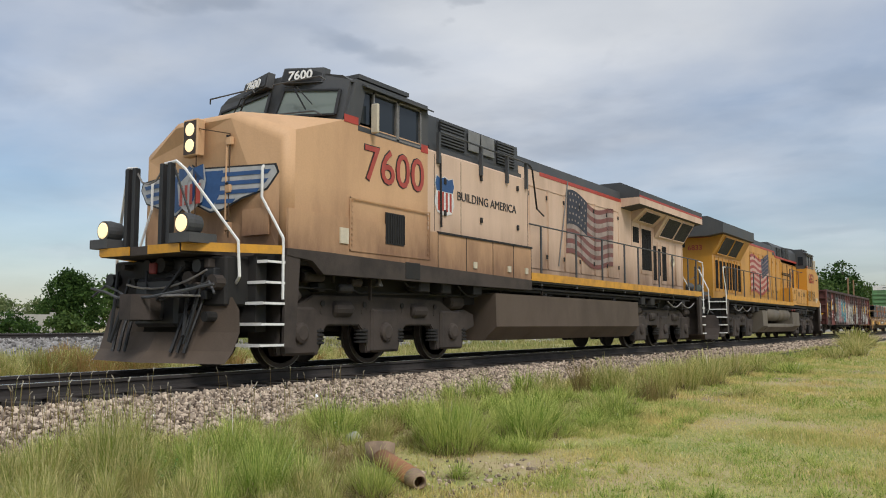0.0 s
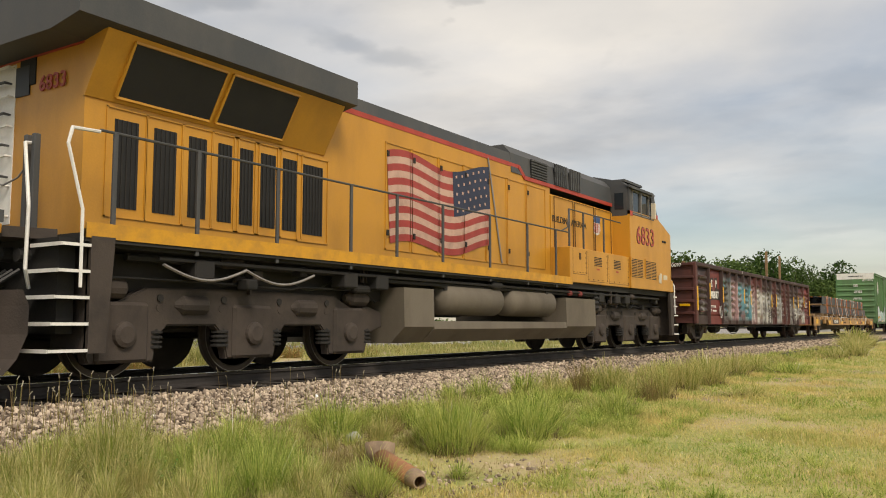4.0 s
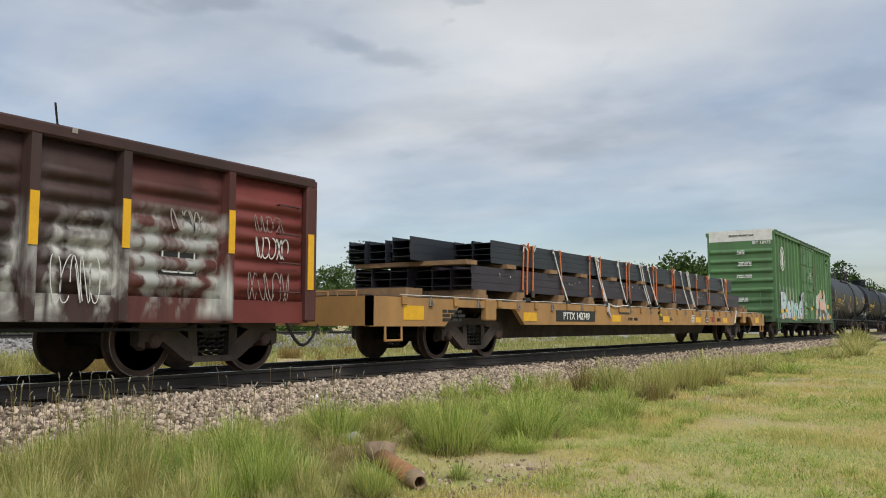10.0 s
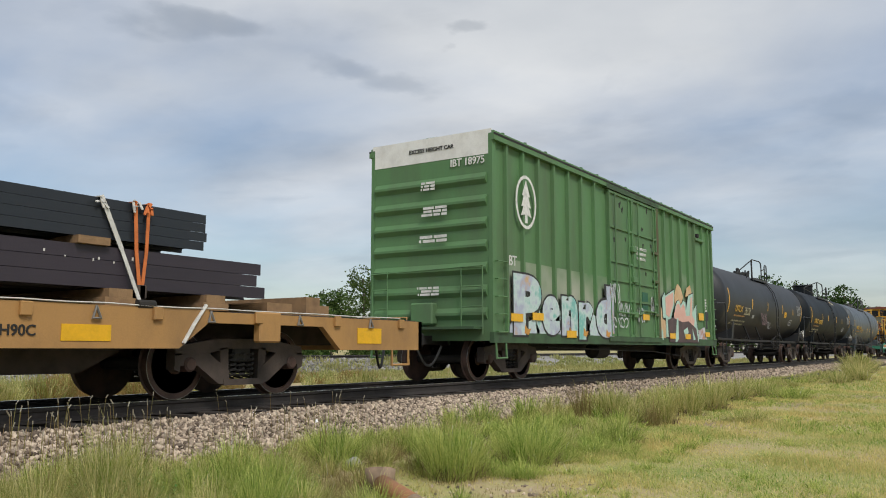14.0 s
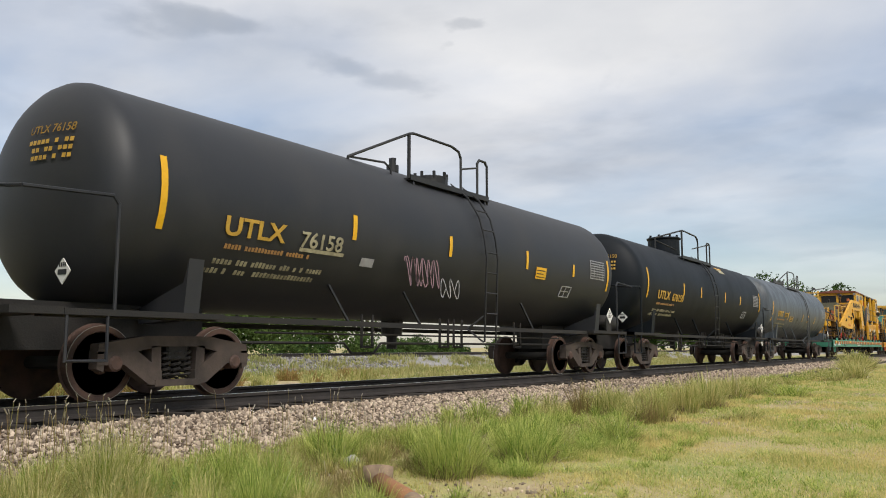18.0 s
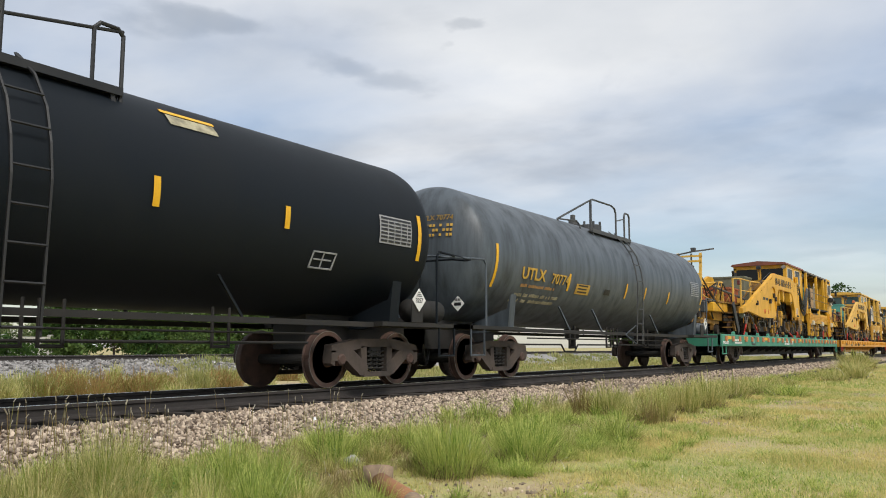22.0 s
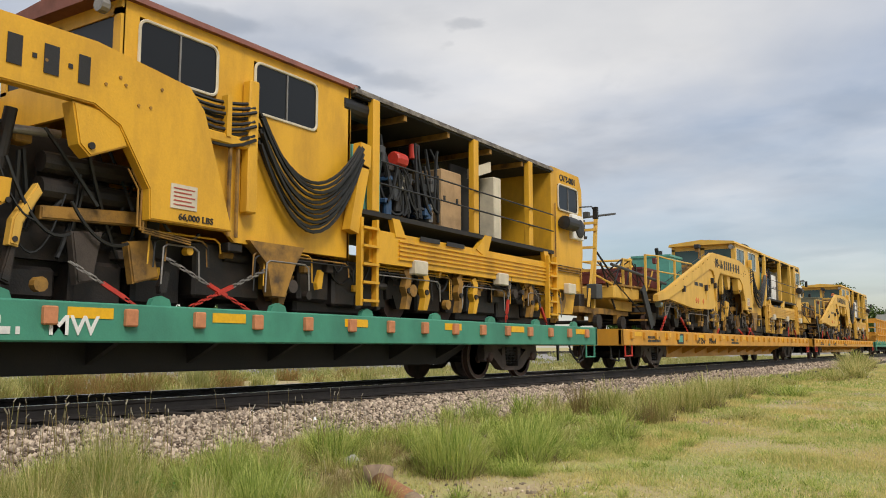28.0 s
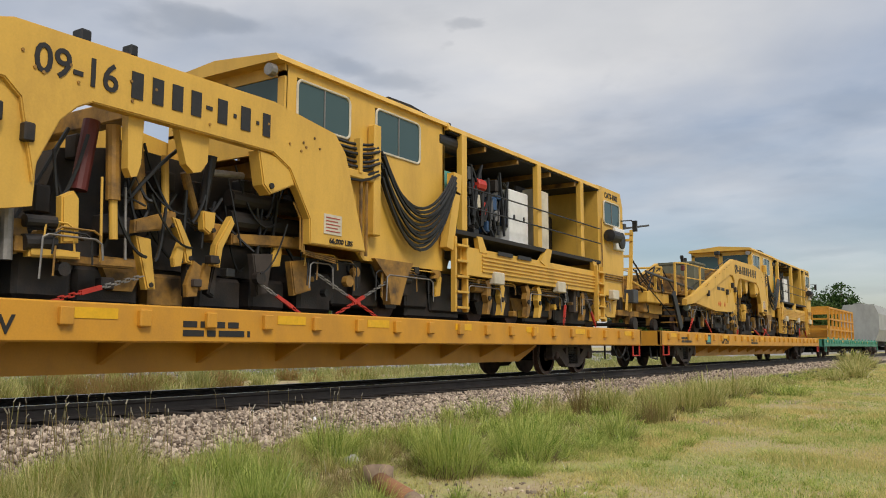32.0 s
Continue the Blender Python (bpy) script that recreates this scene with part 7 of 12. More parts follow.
mat("emblem_grey", (0.42, 0.42, 0.42), 0.5, amount=0.4, scale=6)
mat("faded_flag_red", (0.19, 0.062, 0.052), 0.6, dirt=(0.12, 0.095, 0.08), amount=0.6, scale=3)
mat("faded_flag_white", (0.34, 0.27, 0.23), 0.6, dirt=(0.13, 0.105, 0.09), amount=0.6, scale=3)
mat("faded_flag_blue", (0.034, 0.036, 0.050), 0.6, amount=0.4, scale=3)
mat("flag_red", (0.36, 0.045, 0.035), 0.5, amount=0.4, scale=3)
mat("flag_white", (0.56, 0.36, 0.28), 0.5, amount=0.5, scale=3)
mat("flag_blue", (0.022, 0.028, 0.06), 0.5, amount=0.3, scale=3)

ROLLING.append((locomotive("7600", True), 18.53, 0))
ROLLING.append((locomotive("6833", False), 41.72, 0))


# ---- freight cars ----
def graffiti(name, base, c1, c2, z0, z1, scale=1.6, cut=0.5, seed=0.0, c3=None):
    """Old sprayed paint in two or three colours over a base, between two heights."""
    if name in MATS:
        return MATS[name]
    m = MATS[name] = bpy.data.materials.new(name)
    m.use_nodes = True
    nt = m.node_tree
    N, L = nt.nodes.new, nt.links.new
    bs = nt.nodes["Principled BSDF"]
    bs.inputs["Roughness"].default_value = 0.6
    tc, sp = N("ShaderNodeTexCoord"), N("ShaderNodeSeparateXYZ")
    L(tc.outputs["Object"], sp.inputs[0])
    mp = N("ShaderNodeMapping")
    mp.inputs["Location"].default_value = (seed, seed * 0.7, 0)
    mp.inputs["Scale"].default_value = (1.0, 1.0, 0.62)
    L(tc.outputs["Object"], mp.inputs[0])
    def noise_(s, d=5, dist=0.0):
        n = N("ShaderNodeTexNoise")
        n.inputs["Scale"].default_value, n.inputs["Detail"].default_value, n.inputs["Distortion"].default_value = s, d, dist
        L(mp.outputs[0], n.inputs[0])
        return n
    a, b, c, g = noise_(scale, 6, 0.5), noise_(scale * 1.6, 5, 0.7), noise_(1.3, 7), noise_(30, 3)
    def step(src, lo, hi):
        r = N("ShaderNodeMapRange")
        r.inputs["From Min"].default_value, r.inputs["From Max"].default_value = lo, hi
        L(src, r.inputs[0])
        return r.outputs[0]
    def mul(p, q):
        k = N("ShaderNodeMath"); k.operation = "MULTIPLY"
        L(p, k.inputs[0]); L(q, k.inputs[1])
        return k.outputs[0]
    zone = mul(step(sp.outputs["Z"], z0 - 0.05, z0 + 0.1), step(sp.outputs["Z"], z1 + 0.1, z1 - 0.15))
    def mix(f, p, q):
        x = N("ShaderNodeMixRGB")
        L(f, x.inputs[0])
        for i, v in ((1, p), (2, q)):
            if isinstance(v, tuple):
                x.inputs[i].default_value = (*v, 1)
            else:
                L(v, x.inputs[i])
        return x.outputs[0]
    dirty = mix(step(c.outputs[0], 0.42, 0.68), base, tuple(v * 0.42 for v in base))
    col = mix(mul(zone, step(a.outputs[0], cut - 0.05, cut + 0.10)), dirty, c1)
    col = mix(mul(zone, step(b.outputs[0], 0.52, 0.66)), col, c2)
    if c3:
        col = mix(mul(zone, step(a.outputs[0], 0.58, 0.68)), col, c3)
    runs = N("ShaderNodeTexNoise")
    rm = N("ShaderNodeMapping")
    rm.inputs["Scale"].default_value = (9, 9, 0.7)
    runs.inputs["Scale"].default_value, runs.inputs["Detail"].default_value = 1.0, 5
    L(mp.outputs[0], rm.inputs[0]); L(rm.outputs[0], runs.inputs[0])
    col = mix(step(runs.outputs[0], 0.50, 0.75), col, tuple(v * 0.6 for v in base))
    col = mix(step(c.outputs[0], 0.54, 0.76), col, tuple(v * 0.5 for v in base))
    L(col, bs.inputs["Base Color"])
    bp = N("ShaderNodeBump")
    bp.inputs["Strength"].default_value, bp.inputs["Distance"].default_value = 0.2, 0.01
    L(g.outputs[0], bp.inputs["Height"]); L(bp.outputs[0], bs.inputs["Normal"])
    return m


def scrawl(car, x, z, w, h, y, material, seed, strokes=4, r=0.014):
    """A sprayed tag: loose loops of a thin line."""
    rnd = random.Random(seed)
    for k in range(strokes):
        bm = B()
        cx = x - w / 2 + w * (k + 0.5) / strokes
        a, b = rnd.uniform(0, 6.28), rnd.uniform(0.8, 2.2)
        pts = []
        for i in range(15):
            t = i / 14 * math.tau * rnd.choice((0.8, 0.8, 0.82))
            pts.append((cx + w / strokes * 0.55 * math.sin(t + a), y - 0.003, z + h / 2 * math.cos(b * t + a)))
        vs = []
        for i, p in enumerate(pts):
            p0, p1 = Vector(pts[max(0, i - 1)]), Vector(pts[min(14, i + 1)])
            d = (p1 - p0).normalized()
            n = Vector((-d.z, 0, d.x)) * r
            vs.append((bm.verts.new(Vector(p) + n), bm.verts.new(Vector(p) - n)))
        for p, q in zip(vs, vs[1:]):
            bm.faces.new((p[0], q[0], q[1], p[1]))
        part("sprayed_tag", bm, material, car)


def grabs(car, x0, x1, y, zs, material, r=0.012, name="grab_iron"):
    for z in zs:
        bm = B()
        tube(bm, [(x0, y + 0.06, z), (x0, y, z), (x1, y, z), (x1, y + 0.06, z)], r, 5)
        part(name, bm, material, car)


mat("sooty_oxide_paint", (0.052, 0.022, 0.019), 0.7, dirt=(0.022, 0.014, 0.013), amount=0.7, scale=1.6, streak=2.5, bump=0.3)
mat("chalky_spray", (0.36, 0.33, 0.31), 0.7, dirt=(0.14, 0.09, 0.08), amount=0.8, scale=5)


def gondola(u):
    car = thing("gondola_car", "brown-red ribbed steel gondola covered in faded graffiti", "freight car", "cars of the train")
    bm = B()
    box(bm, -10.2, 10.2, -1.44, 1.44, 0.95, 1.02)
    box(bm, -10.0, 10.0, -0.32, 0.32, 0.60, 0.95)
    part("floor_frame", bm, GRIME_SHADE, car)
    stakes = [-8.66, -6.95, -5.92, -4.87, -3.83, -2.78, -1.78, -0.77, 0.13, 1.07, 2.0, 3.05, 4.0, 4.95, 5.98, 7.08, 8.66]
    edges = [-10.2] + stakes + [10.2]
    W, PK, TL, CR = (0.55, 0.54, 0.50), (0.42, 0.27, 0.27), (0.10, 0.27, 0.31), (0.50, 0.42, 0.30)
    ox = (0.105, 0.030, 0.024)
    dk = (0.055, 0.028, 0.024)
    looks = [graffiti("panel_paint_a", dk, (0.25, 0.24, 0.22), dk, 1.0, 2.5, 1.4, 0.56, 1), mat("bright_oxide_panel", (0.17, 0.032, 0.026), 0.6, amount=0.4, scale=1.5),
             graffiti("panel_paint_b", dk, (0.36, 0.38, 0.36), TL, 0.85, 2.35, 1.5, 0.47, 2), graffiti("panel_paint_c", dk, PK, TL, 0.85, 2.3, 1.4, 0.40, 3, W),
             graffiti("panel_paint_d", dk, (0.13, 0.32, 0.37), PK, 0.85, 2.25, 1.6, 0.38, 4, W), graffiti("panel_paint_e", dk, TL, W, 0.85, 2.2, 1.6, 0.42, 5),
             graffiti("panel_paint_f", ox, (0.50, 0.38, 0.36), PK, 0.7, 2.2, 1.3, 0.38, 6, W), graffiti("panel_paint_g", ox, W, CR, 0.7, 2.15, 1.3, 0.42, 7),
             graffiti("panel_paint_h", dk, W, (0.4, 0.40, 0.38), 0.7, 2.0, 1.6, 0.47, 8), graffiti("panel_paint_i", dk, (0.40, 0.39, 0.36), CR, 0.7, 2.1, 1.7, 0.50, 9),
             OXIDE, graffiti("panel_paint_j", dk, (0.40, 0.41, 0.40), CR, 0.75, 2.0, 1.8, 0.44, 11), OXIDE, OXIDE,
             graffiti("panel_paint_k", dk, (0.48, 0.47, 0.46), W, 0.7, 1.9, 1.5, 0.46, 14), graffiti("panel_paint_l", dk, (0.42, 0.41, 0.40), W, 0.7, 1.9, 1.4, 0.48, 15),
             graffiti("panel_paint_m", ox, W, (0.38, 0.38, 0.36), 0.75, 2.0, 1.3, 0.46, 16), mat("bright_oxide_panel", ox)]
    for i, (a, b) in enumerate(zip(edges, edges[1:])):
        for s in (-1, 1):
            part("sill_plate", box(B(), a, b, min(s * 1.42, s * 1.50), max(s * 1.42, s * 1.50), 0.68, 0.98), looks[i] if s < 0 else OXIDE, car)
            # one pressed sheet with six bulges, dented a little
            bm = B()
            m = 0.12
            xs = [a, a + m, a + m + 0.09, (a + b) / 2, b - m - 0.09, b - m, b]
            rows = [(0.98, 0)]
            for k in range(6):
                z = 1.16 + k * 0.225
                up = 0 if i == 1 else 0.075
                rows += [(z - 0.09, 0), (z - 0.065, up * 0.45), (z - 0.03, up * 0.9), (z + 0.005, up), (z + 0.04, up * 0.85), (z + 0.075, up * 0.4), (z + 0.10, 0)]
            rows.append((2.66, 0))
            grid = [[bm.verts.new((x, s * (1.46 + (h if 1 < j < 5 else 0) + (0.022 * noise.noise((x * 1.3, z * 1.7, s)) if 0 < j < 6 else 0)), z)) for j, x in enumerate(xs)] for z, h in rows]
            for p, q in zip(grid, grid[1:]):
                for j in range(6):
                    v = (p[j], p[j + 1], q[j + 1], q[j])
                    bm.faces.new(v if s < 0 else v[::-1])
            back = bmesh.ops.extrude_face_region(bm, geom=bm.faces[:])["geom"]
            for v in back:
                if isinstance(v, bmesh.types.BMVert):
                    v.co.y = s * 1.42
            bmesh.ops.recalc_face_normals(bm, faces=bm.faces)
            part("side_panel", bm, looks[i] if s < 0 else OXIDE, car, "", True)
    for i, x in enumerate(stakes):
        for s in (-1, 1):
            bm = B()
            prism(bm, [(x - 0.085, s * 1.46), (x - 0.055, s * 1.57), (x + 0.055, s * 1.57), (x + 0.085, s * 1.46)], "z", 0.70, 2.66)
            part("side_stake", bm, looks[i] if s < 0 and i > 1 else MATS["sooty_oxide_paint"], car)
    for s in (-1, 1):
        bm = B()
        box(bm, -10.26, 10.26, min(s * 1.40, s * 1.58), max(s * 1.40, s * 1.58), 2.62, 2.77, 0.025)
        part("top_chord", bm, MATS["sooty_oxide_paint"], car)
        bm = B()
        rnd = random.Random(8)
        for i in range(11):
            x = -9.2 + i * 1.75 + rnd.uniform(-0.4, 0.4)
            if i % 2:
                part("bare_dent", box(B(), x, x + rnd.uniform(0.04, 0.10), s * 1.584 - 0.004, s * 1.584 + 0.004, 2.66 + rnd.uniform(0, 0.05), 2.76), MATS["chalky_spray"], car)
    for d in (-1, 1):
        bm = B()
        x = d * 10.2
        box(bm, min(x, x + d * 0.05), max(x, x + d * 0.05), -1.5, 1.5, 0.72, 2.74)
        part("end_wall", bm, OXIDE, car)
        for z in (1.05, 1.45, 1.85, 2.25, 2.68):
            bm = B()
            box(bm, min(x, x + d * 0.13), max(x, x + d * 0.13), -1.5, 1.5, z - 0.045, z + 0.045, 0.015)
            part("end_rib", bm, OXIDE, car)
        for s in (-1, 1):
            bm = B()
            box(bm, min(x - d * 0.12, x + d * 0.10), max(x - d * 0.12, x + d * 0.10), min(s * 1.46, s * 1.575), max(s * 1.46, s * 1.575), 0.70, 2.74, 0.02)
            part("corner_post", bm, OXIDE, car)
            bm = B()
            box(bm, min(x - d * 0.10, x + d * 0.02), max(x - d * 0.10, x + d * 0.02), s * 1.58 - 0.006, s * 1.58 + 0.006, 1.15, 1.95)
            part("reflector_strip", bm, YREF, car)
        bm = B()
        tube(bm, [(x + d * 0.10, -1.3, 1.35), (x + d * 0.22, -1.3, 1.35), (x + d * 0.22, -0.6, 1.35), (x + d * 0.10, -0.6, 1.35)], 0.014, 5)
        part("grab_iron", bm, OXIDE, car)
        bm = B()
        box(bm, min(x, x + d * 0.24), max(x, x + d * 0.24), -1.35, -1.05, 1.28, 1.36)
        part("yellow_marker", bm, YREF, car)
        coupler(car, d * 10.15, d)
        grabs(car, d * 9.7 - 0.2, d * 9.7 + 0.2, -1.60, (1.1, 1.5, 1.9, 2.3), OXIDE)
    for x, z in ((-8.66, 1.83), (-6.95, 1.75), (-3.83, 1.78), (-2.78, 1.75), (1.07, 1.72), (2.0, 1.75), (5.98, 1.75), (7.08, 1.8), (8.66, 1.85)):
        bm = B()
        box(bm, x - 0.05, x + 0.05, -1.582, -1.568, z - 0.28, z + 0.28)
        part("reflector_strip", bm, YREF, car)
    soot = mat("black_patch_paint", (0.022, 0.020, 0.021), 0.7, dirt=(0.10, 0.028, 0.022), amount=0.5, scale=3)
    for x0, x1, z0, z1 in ((-8.56, -7.06, 1.54, 1.95), (-8.18, -7.82, 1.95, 2.34), (-7.70, -7.34, 1.93, 2.36)):
        part("black_patch", prism(B(), [(x0 + 0.03, z0), (x1, z0 + 0.02), (x1 - 0.03, z1), (x0, z1 - 0.03)], "y", -1.4655, -1.462), soot, car)
    writing("S", 0.36, WHITE, car, (-8.06, -1.467, 2.0), "lettering", 1.0, bold=0.016)
    writing("P", 0.36, WHITE, car, (-7.52, -1.467, 2.0), "lettering", 1.0, bold=0.016)
    writing("340697", 0.37, WHITE, car, (-7.82, -1.467, 1.60), "lettering", 1.12, bold=0.016)
    writing("LD LMT 191600", 0.115, LETW, car, (-8.0, -1.467, 1.27), "lettering", 1.05)
    writing("LT WT", 0.115, LETW, car, (-8.3, -1.467, 1.13), "lettering", 1.05)
    bars(LETW, car, -7.98, -7.5, -1.467, 1.13, 1.21, 1, seed=3)
    bars(LETW, car, -8.3, -7.4, -1.467, 0.80, 0.84, 1, seed=4)
    writing("SP 340697", 0.17, LETW, car, (-10.34, -0.75, 2.60), "lettering", 1.0, "front")
    rnd = random.Random(5)
    for k, (x, z, w, h) in enumerate(((-7.25, 1.08, 0.34, 0.42), (-6.5, 0.86, 0.7, 0.22), (-4.4, 0.86, 0.6, 0.2), (-2.3, 1.4, 0.7, 1.0), (-1.3, 1.5, 0.7, 0.9), (-0.3, 1.3, 0.7, 0.9), (0.6, 1.3, 0.7, 1.0),
                                      (1.55, 1.5, 0.6, 1.0), (2.5, 1.3, 0.9, 1.1), (3.5, 1.4, 0.6, 0.9), (4.4, 1.2, 0.6, 0.8), (5.4, 1.4, 0.7, 0.7), (6.5, 1.1, 0.8, 0.5), (7.9, 1.95, 0.6, 0.3), (9.4, 2.0, 0.8, 0.35), (9.4, 1.6, 0.8, 0.4), (9.4, 1.2, 0.8, 0.4))):
        scrawl(car, x + rnd.uniform(-0.1, 0.1), z + rnd.uniform(-0.1, 0.1), w * rnd.uniform(0.7, 1.15), h * rnd.uniform(0.6, 1.05), -1.50 if z < 1 else -1.54, (LETW, MATS["chalky_spray"], MATS["chalky_spray"])[k % 3], 20 + k, 5 if w > 0.65 else 3, rnd.choice((0.006, 0.009, 0.012)))
    bm = B()
    box(bm, 7.62, 8.18, -1.475, -1.464, 1.25, 1.68)
    part("data_panel", bm, BLACK, car)
    bm = B()
    seam(bm, 7.65, 8.15, -1.470, 1.28, 1.65, 0.02)
    box(bm, 7.89, 7.91, -1.482, -1.472, 1.28, 1.65)
    part("data_frame", bm, LETW, car)
    # brake gear under the floor
    for x in (-3.1, -5.9):
        bm = B()
        lathe(bm, [(x - 0.38, 0.001), (x - 0.32, 0.16), (x + 0.32, 0.16), (x + 0.38, 0.001)], "x", (0, -0.9, 0.52), 14)
        part("brake_reservoir", bm, GRIME_SHADE, car)
    bm = B()
    tube(bm, [(-9, -1.35, 0.62), (-3.5, -1.38, 0.58), (8.8, -1.36, 0.60)], 0.02, 5)
    tube(bm, [(-5.5, -1.2, 0.6), (-4.6, -1.2, 0.33), (-3.9, -1.2, 0.33), (-3.2, -1.2, 0.6)], 0.015, 5)
    part("brake_rod", bm, GRIME_SHADE, car)
    truck(car, -8.63, )
    truck(car, 8.83)
    # stakes and scrap sticking out of the load
    for x, y, z0, z1, dx, w in ((2.45, -1.1, 1.1, 4.05, 0.02, 0.10), (5.1, -1.1, 1.1, 4.05, 0.28, 0.09), (-5.5, 0.3, 1.1, 3.15, -0.04, 0.1), (-1.9, 0.2, 1.1, 2.98, -0.03, 0.1), (0.0, 0.8, 1.1, 3.0, 0.0, 0.12)):
        st = thing("wooden_stake", "weathered rough-sawn timber stake standing in the gondola", "timber", "stakes in the gondola")
        bm = B()
        bar(bm, (x, y, z0 - 0.08), (x + dx, y, z1), w, w * 0.7)
        part("post", bm, WOOD, st)
        ROLLING.append((st, u, 0))
    wire = thing("bent_wire", "thin bent dark wire sticking out of the gondola", "wire")
    bm = B()
    tube(bm, [(7.5, 0.4, 1.02), (7.45, 0.3, 2.6), (7.25, 0.2, 3.5)], 0.015, 5)
    tube(bm, [(6.3, 0.3, 1.02), (6.35, 0.2, 3.0), (6.9, 0.1, 2.85)], 0.010, 5)
    part("strand", bm, GRIME_SHADE, wire)
    ROLLING.append((wire, u, 0))
    ROLLING.append((car, u, 0))


def ibeam(bm, x0, x1, y, z, w, h):
    """A wide-flange beam on its side: flanges upright, web level."""
    t = 0.014
    pts = [(-w / 2, -h / 2), (-w / 2 + t, -h / 2), (-w / 2 + t, -t / 2), (w / 2 - t, -t / 2), (w / 2 - t, -h / 2), (w / 2, -h / 2),
           (w / 2, h / 2), (w / 2 - t, h / 2), (w / 2 - t, t / 2), (-w / 2 + t, t / 2), (-w / 2 + t, h / 2), (-w / 2, h / 2)]
    prism(bm, [(y + a, z + b) for a, b in pts], "x", x0, x1)


def beam_flat(u):
    car = thing("flat_car", "faded yellow steel flat car with white stencilled panel", "freight car", "cars of the train")
    bm = B()
    box(bm, -13.75, 13.6, -1.40, 1.40, 1.06, 1.14)
    part("deck", bm, TIE, car)
    bm = B()
    prism(bm, [(-13.2, 1.06), (-13.2, 0.72), (-8.6, 0.70), (-7.9, 0.36), (7.9, 0.36), (8.6, 0.70), (13.1, 0.72), (13.1, 1.06)], "y", -0.42, 0.42)
    part("centre_sill", bm, MATS["brown_cast_steel"], car)
    for s in (-1, 1):
        for out, nm in (([(-13.8, 1.12), (-13.8, 0.63), (-11.62, 0.63), (-11.15, 0.98), (-11.15, 1.12)], "end_sill"),
                        ([(13.65, 1.12), (13.65, 0.64), (11.5, 0.64), (11.1, 0.98), (11.1, 1.12)], "end_sill"),
                        ([(-11.15, 1.12), (-11.15, 0.98), (-8.95, 0.98), (-8.95, 1.12)], "bridge_sill"),
                        ([(11.1, 1.12), (11.1, 0.98), (8.95, 0.98), (8.95, 1.12)], "bridge_sill"),
                        ([(-8.95, 1.14), (-8.95, 0.98), (-8.55, 0.66), (8.5, 0.66), (8.95, 0.98), (8.95, 1.14)], "side_sill")):
            bm = B()
            prism(bm, out, "y", s * 1.50, s * 1.40)
            part(nm, bm, FLATY, car)
        for x in (-10.0, 10.0):
            bm = B()
            box(bm, x - 0.20, x + 0.20, min(s * 1.40, s * 1.54), max(s * 1.40, s * 1.54), 0.74, 1.15, 0.02)
            part("jacking_box", bm, FLATY, car)
        for i in range(33):
            x = -12.9 + i * 0.81
            if i % 2:
                ring = tube(B(), [(x, s * 1.515, 1.13), (x - 0.05, s * 1.53, 0.99), (x + 0.05, s * 1.53, 0.99), (x, s * 1.515, 1.13)], 0.012, 5)
                part("lashing_ring", ring, CHAINM, car)
            else:
                part("stake_pocket", box(B(), x - 0.065, x + 0.065, min(s * 1.5, s * 1.55), max(s * 1.5, s * 1.55), 0.99, 1.14, 0.01), FLATY, car)
        for x in (-12.6, -8.3, -6.3, -3.4, 0.6, 3.9, 7.25, 12.2):
            bm = B()
            box(bm, x - 0.30, x + 0.30, s * 1.503 - 0.006, s * 1.503 + 0.006, 0.74, 0.92 if abs(x) < 12 else 0.98)
            part("reflector_strip", bm, YREF, car)
    bm = B()
    box(bm, -7.02, -4.83, -1.512, -1.495, 0.74, 0.99)
    part("number_panel", bm, BLACK, car)
    writing("PTTX 142749", 0.235, WHITE, car, (-5.92, -1.514, 0.785), "lettering", 1.12)
    writing("TTX", 0.26, REDN, car, (5.62, -1.505, 0.76), "lettering", 1.1)
    writing("JSH90C", 0.16, LETB, car, (6.42, -1.505, 0.79), "lettering")
    writing("LT WT   87000", 0.11, LETB, car, (-2.2, -1.505, 0.78), "lettering")
    bars(LETB, car, -0.0, 1.3, -1.502, 0.80, 0.90, 2, seed=4)
    bars(LETB, car, -11.9 + 0.2, -11.5 + 0.6, -1.502, 0.72, 0.95, 3, seed=6)
    bars(LETB, car, -3.2, -2.4, -1.502, 0.94, 1.02, 1, seed=7)
    for x in (4.9, 3.3):
        bm = B()
        box(bm, x - 0.13, x + 0.13, -1.513, -1.497, 0.74, 0.98)
        part("data_panel", bm, WHITE if x < 4 else BLACK, car)
        for r in range(4):
            part("data_line", box(B(), x - 0.10, x + (0.10, 0.04, 0.07, 0.10)[r], -1.517, -1.512, 0.775 + r * 0.05, 0.795 + r * 0.05), BLACK if x < 4 else WHITE, car)
    for d in (-1, 1):
        coupler(car, d * 13.6, d)
        bm = B()
        xe = -13.8 if d < 0 else 13.65
        box(bm, min(xe, xe - d * 0.1), max(xe, xe - d * 0.1), -1.5, 1.5, 0.64, 1.12)
        part("end_plate", bm, FLATY, car)
        bm = B()
        tube(bm, [(xe - d * 0.4, -1.50, 0.64), (xe - d * 0.4, -1.50, 0.40), (xe - d * 0.85, -1.50, 0.40), (xe - d * 0.85, -1.50, 0.64)], 0.02, 5)
        part("sill_step", bm, FLATY, car)
        for y in (-1.0, -0.4, 0.4, 1.0):
            bm = B()
